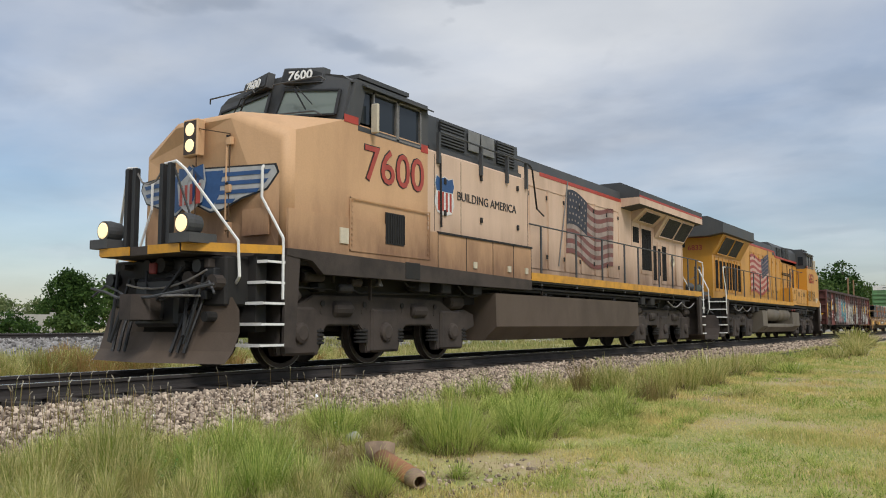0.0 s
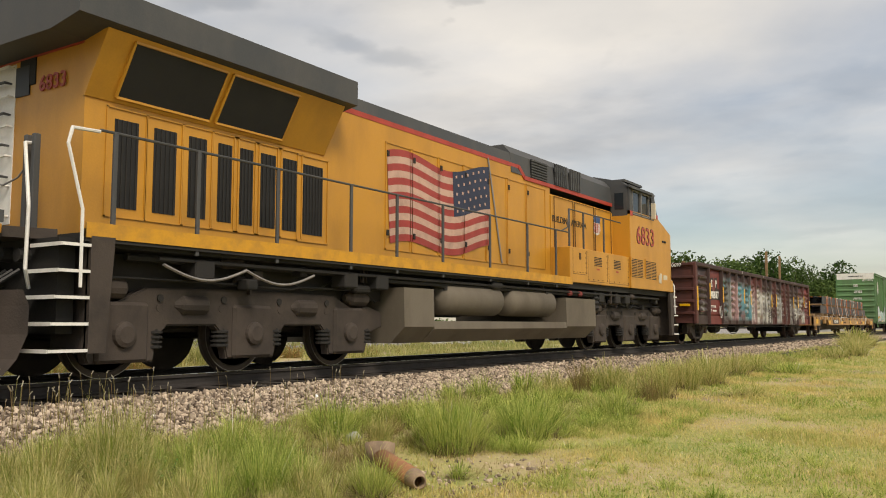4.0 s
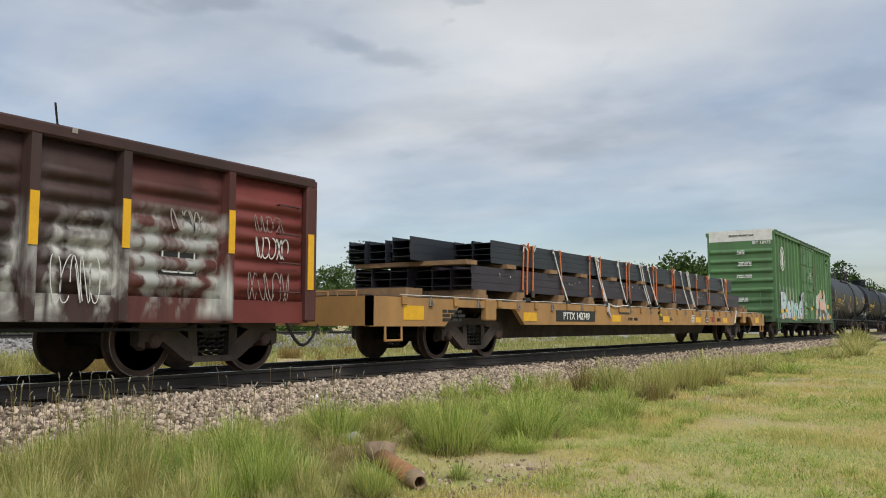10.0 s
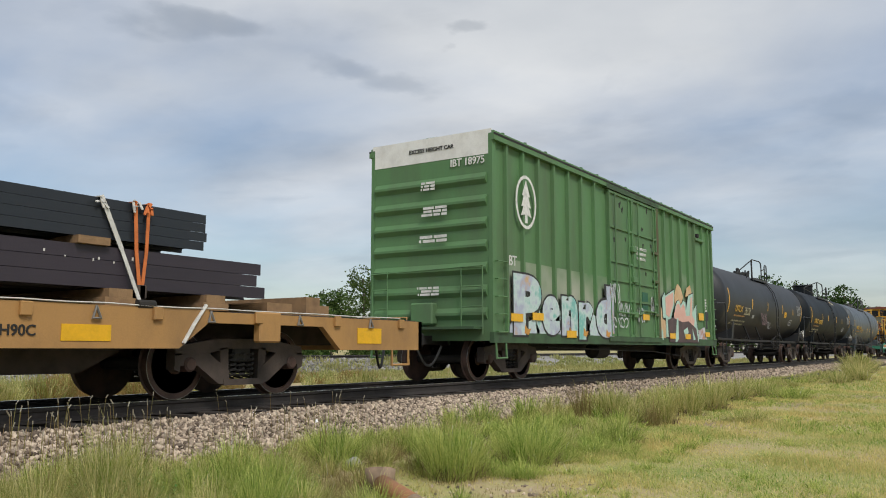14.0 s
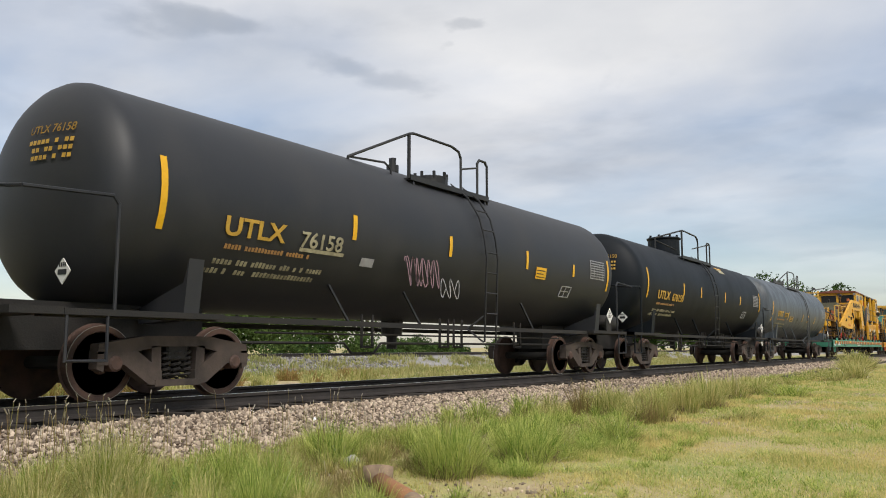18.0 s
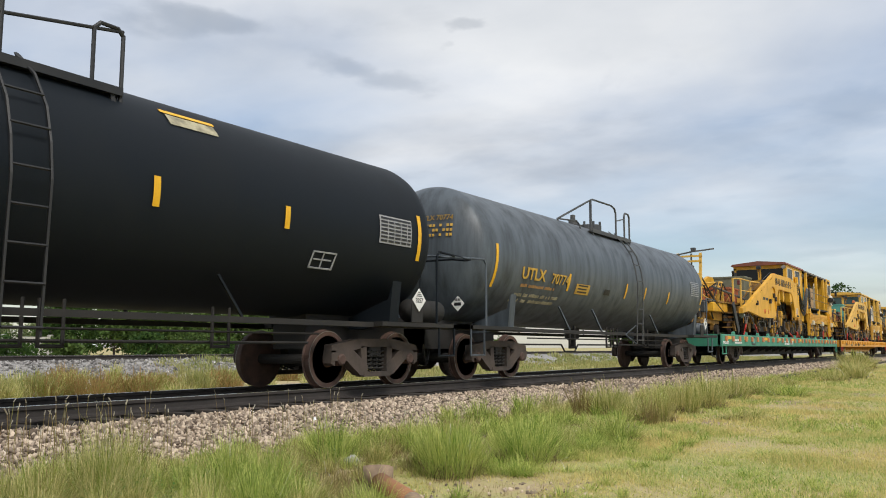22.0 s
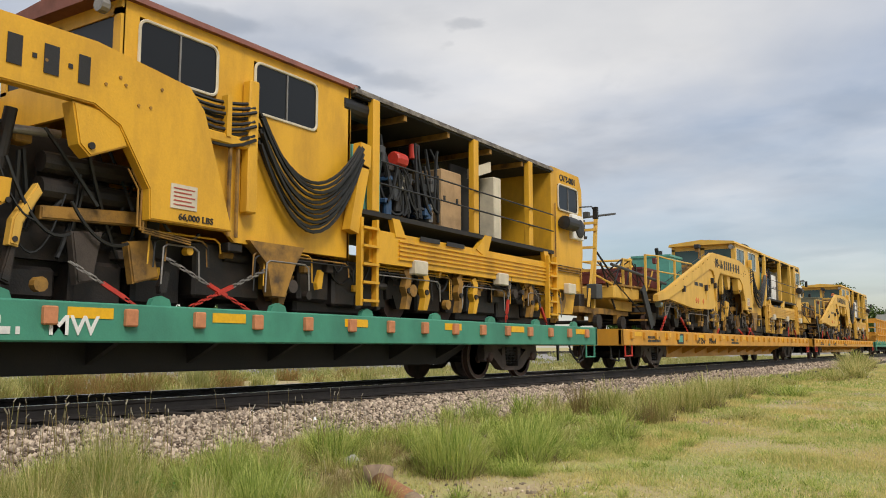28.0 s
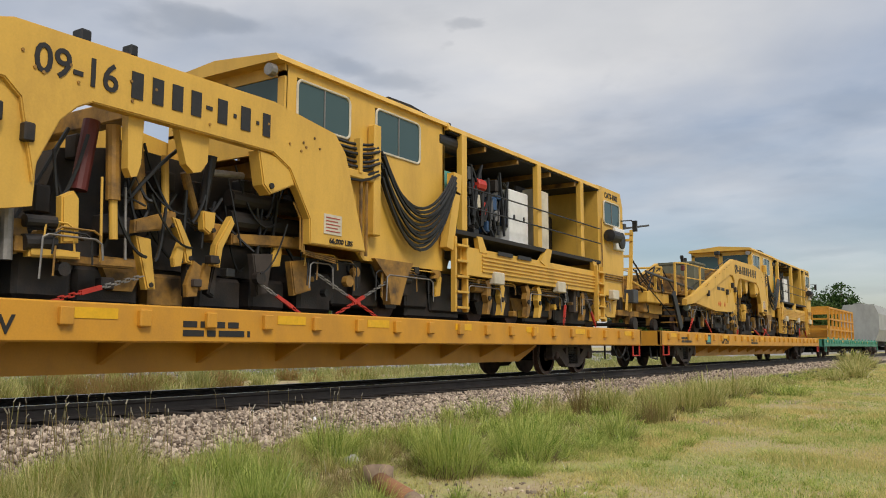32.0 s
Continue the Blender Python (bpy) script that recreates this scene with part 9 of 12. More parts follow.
    hatch = part("side_hatch", box(B(), 5.76, 6.50, -1.505, -1.465, 0.99, 4.28, 0.01), BGREEN, car)
    part("hatch_header", box(B(), 5.66, 6.62, -1.60, -1.465, 4.28, 4.37, 0.01), BGREEN, hatch)
    part("hatch_hook", box(B(), 5.86, 5.98, -1.62, -1.50, 4.37, 4.52, 0.02), GRIME_SHADE, hatch)
    for x in (5.735, 6.525):
        part("hatch_gap", box(B(), x - 0.02, x + 0.02, -1.475, -1.466, 1.0, 4.28), GRIME_SHADE, hatch)
    rusty = mat("rust_streaked_green", (0.10, 0.075, 0.04), 0.8, dirt=(0.085, 0.16, 0.07), amount=0.8, scale=3, streak=3)
    part("door_post", box(B(), 1.80, 1.96, -1.59, -1.465, 1.0, 4.82, 0.01), rusty, car, "rust-streaked door post")
    for z in (1.5, 2.46, 3.3):
        part("door_bracket", box(B(), -0.30, -0.02, -1.64, -1.53, z, z + 0.16, 0.015), BGREEN, car)
        part("door_bracket", box(B(), 1.45, 1.8, -1.62, -1.53, z + 0.1, z + 0.18, 0.01), rusty, car)
    part("lock_bar", tube(B(), [(-1.5, -1.62, 1.62), (0.2, -1.62, 1.60), (0.5, -1.62, 1.72), (1.5, -1.62, 1.70)], 0.024, 6), BGREEN, car)
    rnd = random.Random(66)
    for k in range(9):
        x, z = rnd.uniform(-1.7, 1.6), rnd.uniform(2.6, 4.6)
        part("paint_scar", prism(B(), [(x, z), (x + 0.05, z - 0.02), (x + rnd.uniform(0.04, 0.16), z + rnd.uniform(0.05, 0.2)), (x - 0.02, z + 0.1)], "y", -1.541, -1.5345), GRIME_SHADE, car)
    part("warning_plate", box(B(), 5.86, 6.4, -1.56, -1.55, 1.62, 1.86), YREF, car)
    part("data_panel", box(B(), 6.6, 6.95, -1.56, -1.55, 1.62, 1.92), BLACK, car)
    for x, z, w, h, m in ((-1.55, 2.1, 0.6, 0.5, W), (-0.9, 1.7, 1.0, 0.35, W), (-1.2, 1.35, 1.0, 0.25, W), (0.3, 1.6, 0.5, 0.4, W), (1.3, 1.9, 0.3, 0.5, W)):
        scrawl(car, x, z, w, h, -1.58, m, int(x * 10 + 77), 4, 0.018)
    writing("CLOSE AND LOCK", 0.11, LETW, car, (0.55, -1.54, 3.42), "lettering")
    writing("DOORS BEFORE", 0.11, LETW, car, (0.55, -1.54, 3.28), "lettering")
    writing("MOVING CAR", 0.11, LETW, car, (0.55, -1.54, 3.14), "lettering")
    for x, z in ((-6.95, 1.3), (-6.0, 1.35), (-4.3, 1.0), (0.7, 1.55), (3.0, 1.06), (4.5, 1.06), (6.7, 1.15)):
        bm = B()
        box(bm, x - 0.26, x + 0.26, -1.592, -1.586, z - 0.08, z + 0.08)
        part("reflector_strip", bm, YREF, car)
    bm = B()
    box(bm, 0.55, 1.0, -1.548, -1.535, 1.7, 2.25)
    part("door_placard", bm, MATS["dark_green_placard"], car)
    bm = B()
    box(bm, 6.0, 6.5, -1.50, -1.472, 1.30, 1.62)
    part("placard", bm, FLATO, car)
    bm = B()
    box(bm, 6.65, 7.05, -1.49, -1.472, 1.35, 1.65)
    part("data_panel", bm, BLACK, car)
    bars(LETW, car, 6.6, 7.1, -1.475, 1.75, 2.4, 7, seed=55)
    bm = B()
    box(bm, -6.5, 6.5, -0.35, 0.35, 0.62, 0.95)
    box(bm, -7.7, 7.7, -1.4, 1.4, 0.88, 0.96)
    part("underframe", bm, GRIME_SHADE, car)
    bm = B()
    lathe(bm, [(-1.6, 0.001), (-1.55, 0.2), (-0.8, 0.2), (-0.75, 0.001)], "x", (0, -0.9, 0.62), 14)
    part("brake_reservoir", bm, GRIME_SHADE, car)
    bm = B()
    tube(bm, [(-5.0, -1.3, 0.7), (0, -1.3, 0.62), (2.0, -1.3, 0.6), (4.8, -1.2, 0.45)], 0.018, 5)
    part("brake_rod", bm, GRIME_SHADE, car)
    truck(car, -6.28)
    truck(car, 6.40)
    ROLLING.append((car, u, 0))


mat("boxcar_sill_paint", (0.05, 0.105, 0.045), 0.7, dirt=(0.035, 0.04, 0.03), amount=0.7, scale=2)
mat("sprayed_white", (0.62, 0.63, 0.63), 0.5, dirt=(0.34, 0.40, 0.46), amount=0.7, scale=2.5)
mat("sprayed_pink", (0.62, 0.38, 0.30), 0.5, dirt=(0.50, 0.22, 0.10), amount=0.6, scale=2.0)
mat("sprayed_mint", (0.42, 0.62, 0.54), 0.5, amount=0.4, scale=2.5)
mat("dark_green_placard", (0.012, 0.10, 0.05), 0.5)


def placard(car, x, y, z, sz):
    """A white diamond board with a number."""
    bm = B()
    prism(bm, [(x - sz, z), (x, z - sz), (x + sz, z), (x, z + sz)], "y", y - 0.012, y)
    part("diamond_placard", bm, WHITE, car)
    bm = B()
    for k in range(3):
        w = sz * (0.16 + 0.12 * k)
        box(bm, x - w, x + w, y - 0.016, y - 0.012, z + sz * (0.62 - 0.16 * k), z + sz * (0.70 - 0.16 * k))
    part("placard_mark", bm, LETB, car)
    writing("3257", sz * 0.55, LETB, car, (x, y - 0.013, z - sz * 0.22), "lettering", 1.0, "near", 0.003)


def skin(car, x0, x1, a0, a1, r, zc, material, name, off=0.012, label=""):
    """A mark that lies on the round side of a tank between two angles above the middle."""
    bm = B()
    n = 5
    A = [bm.verts.new((x0, -(r + off) * math.cos(a0 + (a1 - a0) * i / n), zc + (r + off) * math.sin(a0 + (a1 - a0) * i / n))) for i in range(n + 1)]
    C = [bm.verts.new((x1, -(r + off) * math.cos(a0 + (a1 - a0) * i / n), zc + (r + off) * math.sin(a0 + (a1 - a0) * i / n))) for i in range(n + 1)]
    for i in range(n):
        bm.faces.new((A[i], C[i], C[i + 1], A[i + 1]))
    return part(name, bm, material, car, label)


def on_skin(ob, r, zc):
    """Bends flat lettering, made on the plane y = -r, onto the tank."""
    for v in ob.data.vertices:
        a = (v.co.z - zc) / r
        d = r - (v.co.y + r)
        v.co.y, v.co.z = -d * math.cos(a), zc + d * math.sin(a)


def tank_car(u, paint, number, dome, marks):
    nm = "grey" if paint is TGREY else "black"
    car = thing("tank_car", "%s cylindrical tank car with %s" % (nm, "dripping stains and a small top platform" if nm == "grey" else ("a round dome and top platform" if dome else "faded yellow letters and a pink tag")), "freight car", "tank cars of the train")
    r, zc = 1.44, 2.59
    bm = B()
    prof = [(-7.93, 0.001)] + [(-7.32 - 0.61 * math.sin(t), r * math.cos(t)) for t in [math.pi / 2 * (1 - k / 9) for k in range(1, 10)]]
    prof = prof + [(-7.2 + 0.6 * k, r) for k in range(25)] + [(-a, b) for a, b in prof[::-1]]
    lathe(bm, prof, "x", (0, 0, zc), 48)
    part("tank_shell", bm, paint, car, "", True)
    for s in (-1, 1):
        bm = B()
        box(bm, -8.4, 8.4, min(s * 1.18, s * 1.30), max(s * 1.18, s * 1.30), 0.98, 1.06)
        part("side_rail", bm, GRIME_SHADE, car)
        for x in (-6.45, 6.45):
            bm = B()
            prism(bm, [(s * 0.5, 1.15), (s * 1.34, 1.45), (s * 1.44, 1.75), (s * 1.36, 1.0), (s * 0.5, 0.95)], "x", x - 0.12, x + 0.12)
            part("bolster_pad", bm, paint, car)
        for x in (-3.2, -1.2, 3.2):
            bm = B()
            bar(bm, (x, s * 1.22, 1.05), (x - 0.35, s * 1.10, 1.62), 0.05, 0.03)
            part("rail_stay", bm, paint, car)
    for x0, x1 in ((-8.85, -5.4), (5.4, 8.85)):
        part("stub_sill", box(B(), x0, x1, -0.36, 0.36, 0.62, 1.2), GRIME_SHADE, car)
    for d in (-1, 1):
        bm = B()
        for s in (-1, 1):
            part("side_walkway", box(B(), min(d * 6.0, d * 8.24), max(d * 6.0, d * 8.24), min(s * 1.0, s * 1.48), max(s * 1.0, s * 1.48), 1.0, 1.07), GRIME_SHADE, car)
        box(bm, min(d * 8.25, d * 8.85), max(d * 8.25, d * 8.85), -1.48, 1.48, 1.0, 1.08)
        part("end_platform", bm, GRIME_SHADE, car)
        for s in (-1, 1):
            bm = B()
            tube(bm, [(d * 7.62, s * 1.46, 1.07), (d * 7.62, s * 1.46, 2.28), (d * 7.70, s * 1.46, 2.37), (d * 8.78, s * 1.46, 2.32)], 0.022, 6)
            part("end_handrail", bm, paint, car)
            bm = B()
            tube(bm, [(d * 8.78, s * 1.46, 2.32), (d * 8.86, s * 1.30, 2.32), (d * 8.86, s * 1.0, 2.36), (d * 8.86, s * 0.3, 2.36), (d * 8.86, s * 0.25, 2.3), (d * 8.86, s * 0.25, 1.08)], 0.022, 6)
            part("end_hoop", bm, paint, car)
            bm = B()
            tube(bm, [(d * 7.7, s * 1.46, 1.0), (d * 7.7, s * 1.46, 0.5), (d * 8.2, s * 1.46, 0.5), (d * 8.2, s * 1.46, 1.0)], 0.018, 5)
            part("sill_step", bm, paint, car)
        coupler(car, d * 8.55, d)
        truck(car, d * 6.38)
    bm = B()
    lathe(bm, [(7.15, 0.001), (7.2, 0.2), (8.1, 0.2), (8.15, 0.001)], "x", (0, -1.12, 1.30), 16)
    part("brake_reservoir", bm, GRIME_SHADE if nm == "black" else TGREY, car, "", True)
    bm = B()
    box(bm, 6.82, 7.14, -1.49, -1.46, 1.07, 1.40, 0.006)
    part("placard_bracket", bm, GRIME_SHADE, car)
    # top platform with hoops
    top = BLACK if nm == "black" else GREY
    x0 = -1.23 if not dome else -2.2
    x1 = 1.62 if not dome else 1.32
    part("top_platform", box(B(), x0, x1, -1.02, -0.62, 3.70, 3.745), top, car)
    for x in (x0 + 0.12, x1 - 0.12):
        part("platform_bracket", prism(B(), [(-1.0, 3.70), (-0.6, 3.70), (-0.6, 3.8), (-0.78, 3.74), (-1.05, 3.45)], "x", x - 0.03, x + 0.03), top, car)
    part("platform_kerb", box(B(), x0, x1, -1.03, -1.012, 3.70, 3.80), top, car)
    ya = -0.98
    if dome:
        part("railing", tube(B(), [(x0 - 1.25, -0.50, 3.86), (x0 - 1.25, -0.50, 4.30), (x0 + 0.1, ya, 4.66), (x0 + 0.2, ya, 4.68), (x0 + 1.75, ya, 4.64), (x0 + 1.95, ya, 4.56), (x0 + 2.0, ya, 4.42), (x0 + 2.0, ya, 3.72)], 0.028, 7), top, car)
        part("rail_post", tube(B(), [(x0 + 0.12, ya, 4.66), (x0 + 0.12, ya, 3.72)], 0.034, 6), top, car)
        part("lower_rail", tube(B(), [(x0 - 1.25, -0.50, 4.22), (x0 - 0.1, -0.84, 3.98)], 0.022, 6), top, car)
        part("mid_rail", tube(B(), [(x0 + 1.3, ya, 4.14), (x1, ya, 4.52)], 0.022, 6), top, car)
    else:
        part("railing", tube(B(), [(x0 - 1.34, -0.62, 3.80), (x0 - 1.34, -0.65, 3.92), (x0, ya, 4.56), (x0 + 0.15, ya, 4.60), (x0 + 1.45, ya, 4.62), (x0 + 1.72, ya, 4.56), (x0 + 1.80, ya, 4.44), (x0 + 1.80, ya, 3.72)], 0.026, 7), top, car)
        part("rail_post", tube(B(), [(x0, ya, 4.56), (x0, ya, 3.72)], 0.036, 6), top, car)
        part("lower_rail", tube(B(), [(x0 - 1.34, -0.65, 3.92), (x0 - 0.5, -0.80, 3.95), (x0 - 0.35, -0.82, 3.86), (x0 - 0.35, -0.84, 3.72)], 0.02, 6), top, car)
    part("gate_hoop", tube(B(), [(x1 - 0.40, ya, 3.72), (x1 - 0.40, ya, 4.46), (x1 - 0.32, ya, 4.54), (x1 - 0.08, ya, 4.54), (x1, ya, 4.46), (x1, ya, 3.60)], 0.026, 7), top, car)
    if not dome:
        part("mid_rail", tube(B(), [(x0 + 1.80, ya, 4.22), (x1 - 0.40, ya, 4.36)], 0.02, 6), top, car)
    if dome:
        bm = B()
        lathe(bm, [(3.95, 0.56), (4.48, 0.56), (4.52, 0.60), (4.56, 0.60), (4.58, 0.55), (4.60, 0.001)], "z", (-1.05, 0, 0), 32)
        part("dome", bm, paint, car)
        for a in range(8):
            x, y = -1.05 + 0.5 * math.cos(a * 0.785), 0.5 * math.sin(a * 0.785)
            part("dome_bolt", cyl(B(), (x, y, 4.55), (x, y, 4.66), 0.04, 6), paint, car)
    else:
        bm = B()
        lathe(bm, [(4.0, 0.36), (4.2, 0.36), (4.22, 0.32), (4.22, 0.001)], "z", (0.95, 0, 0), 20)
        part("manway", bm, BLACK if nm == "black" else GREY, car)
        for a in range(8):
            x, y = 0.95 + 0.34 * math.cos(a * 0.785), 0.34 * math.sin(a * 0.785)
            part("manway_bolt", cyl(B(), (x, y, 4.15), (x, y, 4.30), 0.035, 6), BLACK if nm == "black" else GREY, car)
        bm = B()
        lathe(bm, [(4.0, 0.12), (4.14, 0.12), (4.15, 0.07), (4.28, 0.07), (4.3, 0.001)], "z", (-0.75, -0.25, 0), 12)
        part("safety_valve", bm, BLACK if nm == "black" else GREY, car)
    # ladder down the side
    lx = 0.78 if not dome else -0.1
    bm = B()
    for k in (-0.22, 0.22):
        pts = [(lx + k, -(r + 0.10) * math.cos(a), zc + (r + 0.10) * math.sin(a)) for a in [radians(q) for q in (78, 60, 42, 24, 8)]]
        tube(bm, [(lx + k, -0.86, 3.76)] + pts[1:] + [(lx + k, -1.58, 2.4), (lx + k, -1.52, 0.75)], 0.02, 5)
    part("ladder_rail", bm, BLACK if nm == "black" else GREY, car)
    for z in (3.75, 3.35, 2.95, 2.5, 2.1, 1.7, 1.3, 0.85):
        y = -math.sqrt(max(0.01, (r + 0.10) ** 2 - (z - zc) ** 2)) if z > zc else -1.56
        bm = B()
        tube(bm, [(lx - 0.22, y, z), (lx + 0.22, y, z)], 0.016, 5)
        part("ladder_rung", bm, BLACK if nm == "black" else GREY, car)
    bm = B()
    tube(bm, [(lx - 0.22, -1.5, 0.75), (lx - 0.5, -1.3, 1.0), (lx - 0.22, -1.5, 1.25)], 0.018, 5)
    part("ladder_brace", bm, paint, car)
    # bottom outlet and pipes
    bm = B()
    lathe(bm, [(0.62, 0.10), (0.85, 0.10), (0.9, 0.2), (1.2, 0.22)], "z", (-0.4, 0, 0), 14)
    part("outlet_valve", bm, GRIME_SHADE, car)
    bm = B()
    tube(bm, [(-5.2, -0.7, 0.72), (-2.8, -0.8, 0.72), (-2.6, -0.8, 0.55), (-2.0, -0.8, 0.55), (-1.8, -0.8, 0.72), (5.2, -0.7, 0.72)], 0.022, 5)
    tube(bm, [(-5.0, -1.0, 0.86), (5.0, -1.0, 0.86)], 0.016, 5)
    part("brake_rod", bm, GRIME_SHADE, car)
    for x in (-2.4, 0.0, 0.5, 3.0):
        bm = B()
        tube(bm, [(x, -0.85, 1.2), (x, -0.85, 0.66), (x + 0.3, -0.85, 0.66), (x + 0.3, -0.85, 1.2)], 0.022, 5)
        part("pipe_hanger", bm, GRIME_SHADE, car)
    # marks
    strip = YREF
    for x, lo, hi in marks:
        skin(car, x - 0.05, x + 0.05, (lo - zc) / r, (hi - zc) / r, r, zc, strip, "reflector_strip")
    if number:
        w = writing("UTLX", 0.36, LETY, car, (-5.42, -r - 0.016, 2.12), "lettering", 1.25, bold=0.02); on_skin(w, r + 0.016, zc)
        w = writing(number, 0.33, LETY if dome or nm == "grey" else MATS["worn_cream_letters"], car, (-4.05, -r - 0.016, 2.10), "lettering", 1.15, bold=0.012); on_skin(w, r + 0.016, zc)
        w = writing("UTLX " + number, 0.15, LETY, car, (-7.75, -0.42, 3.22), "lettering", 0.95, "front", bold=0.012)
        for v in w.data.vertices:
            rr = min(1.0, math.hypot(v.co.y, v.co.z - zc) / r)
            v.co.x = -7.34 - 0.61 * math.sqrt(max(0.0, 1 - rr * rr)) - 0.012
        # small lettering: one bar a character
        for k, (a, b, z, h) in enumerate(((-5.9, -4.3, 1.93, 0.075), (-6.0, -3.9, 1.70, 0.085), (-6.1, -3.95, 1.55, 0.085))):
            rnd = random.Random(60 + k)
            bm = B()
            x = a
            while x < b:
                if rnd.random() > 0.22:
                    box(bm, x, x + h * 0.55, -r - 0.017, -r - 0.011, z, z + h * rnd.uniform(0.75, 1))
                x += h * 0.82
            ob = tagged(part("lettering", bm, MATS["worn_cream_letters"] if k else FLATY, car), kind="stuff")
            on_skin(ob, r + 0.013, zc)
        bm = B()
        rnd = random.Random(71)
        for z in (3.08, 2.98, 2.88):
            y = -0.80
            while y < -0.1 - 0.2 * (3.08 - z):
                box(bm, -7.80, -7.79, y, y + 0.05, z, z + 0.055)
                y += rnd.choice((0.075, 0.075, 0.15))
        ob = tagged(part("lettering", bm, LETY, car), kind="stuff")
        for v in ob.data.vertices:
            rr = min(1.0, math.hypot(v.co.y, v.co.z - zc) / r)
            v.co.x = -7.336 - 0.61 * math.sqrt(max(0.0, 1 - rr * rr)) - (0.012 if v.co.x < -7.795 else 0.008)
    skin(car, 5.95, 6.85, -0.16, 0.16, r, zc, MATS["stencil_grey"], "data_chart", 0.012)
    for k in range(7):
        skin(car, 5.98, 6.82, -0.14 + k * 0.043, -0.115 + k * 0.043, r, zc, BLACK if nm == "black" else TGREY, "chart_line", 0.018)
    for k in range(4):
        skin(car, 6.16 + 0.18 * k, 6.18 + 0.18 * k, -0.15, 0.12, r, zc, MATS["stencil_grey"], "chart_rule", 0.021)
    if nm == "black":
        bm = B()
        seam(bm, 4.45, 4.98, 0, -0.14, 0.14, 0.022)
        box(bm, 4.69, 4.71, -0.006, 0.006, -0.13, 0.13)
        box(bm, 4.5, 4.9, -0.006, 0.006, 0.0, 0.02)
        for v in bm.verts:
            a = -0.45 + v.co.z / r
            q = r + 0.012 - v.co.y
            v.co.y, v.co.z = -q * math.cos(a), zc + q * math.sin(a)
        part("data_frame", bm, MATS["stencil_grey"], car)
        skin(car, 3.0 if not dome else 1.95, 3.5 if not dome else 2.75, -0.30 if not dome else 0.66, -0.12 if not dome else 0.80, r, zc, YREF if not dome else MATS["worn_cream_letters"], "yellow_placard")
        if dome:
            skin(car, 1.9, 2.8, 0.82, 0.87, r, zc, YREF, "yellow_placard")
        else:
            for k in range(3):
                skin(car, 3.04, 3.44 - 0.07 * (k % 2), -0.275 + 0.05 * k, -0.262 + 0.05 * k, r, zc, BLACK, "plate_line", 0.016)
            skin(car, -3.05, -2.72, -0.46, -0.36, r, zc, MATS["stencil_grey"], "small_plate")
            skin(car, -4.5, -3.5, -0.385, -0.345, r, zc, MATS["worn_cream_letters"], "worn_patch")
    else:
        skin(car, -3.11, -2.3, -0.46, -0.28, r, zc, LETY, "yellow_placard")
        for k in range(3):
            skin(car, -3.0, -2.42 - 0.06 * (k % 2), -0.43 + 0.055 * k, -0.405 + 0.055 * k, r, zc, BLACK, "plate_line", 0.014)
        skin(car, -1.34, -0.96, -0.41, -0.31, r, zc, BLACK, "small_plate")
    placard(car, 7.0 if nm == "black" else 7.3, -1.50, 1.46, 0.20)
    bm = B()
    prism(bm, [(-0.15, 1.5), (0, 1.35), (0.15, 1.5), (0, 1.65)], "x", -8.16, -8.15)
    ob = part("diamond_placard", bm, WHITE, car)
    ob.location = (0.14, -1.05, 0)
    for k in range(4):
        y = -1.11 + k * 0.035
        part("placard_bar", box(B(), -8.026, -8.018, y, y + 0.018, 1.55, 1.60), BLACK, car)
    part("placard_bar", box(B(), -8.026, -8.018, -1.13, -0.97, 1.46, 1.52), BLACK, car)
    return car


mat("stencil_grey", (0.36, 0.36, 0.37), 0.6, amount=0.4, scale=5)
mat("worn_cream_letters", (0.42, 0.38, 0.25), 0.6, dirt=(0.10, 0.09, 0.06), amount=0.8, scale=6)
mat("dull_violet_spray", (0.26, 0.16, 0.19), 0.7, amount=0.5, scale=6)
gondola(64.33)
beam_flat(89.77)
boxcar(113.68)
t1 = tank_car(130.9, TBLACK, "76158", False, ((-6.99, 2.07, 2.98), (-3.33, 2.33, 2.72), (-0.52, 2.32, 2.7), (2.55, 2.33, 2.72), (4.95, 2.33, 2.62), (7.1, 2.1, 2.9)))
scrawl(t1, -1.5, 1.95, 1.05, 0.5, -1.47, MATS["dull_violet_spray"], 93, 6, 0.013)
scrawl(t1, -0.55, 1.72, 0.6, 0.35, -1.44, MATS["stencil_grey"], 97, 2, 0.010)
t2 = tank_car(148.0, TBLUE, "676150", True, ((-6.9, 2.1, 2.98), (-3.5, 2.32, 2.72), (-1.55, 2.35, 2.7), (1.55, 2.33, 2.7), (3.8, 2.33, 2.65), (7.1, 2.15, 2.95)))
t3 = tank_car(165.0, TGREY, "70774", False, ((-7.12, 1.85, 2.75), (-3.56, 1.97, 2.39), (0.17, 1.97, 2.39), (1.67, 1.97, 2.37), (3.75, 1.97, 2.35), (7.2, 2.1, 2.75)))
ROLLING += [(t1, 130.9, 0), (t2, 148.0, 0), (t3, 165.0, 0)]


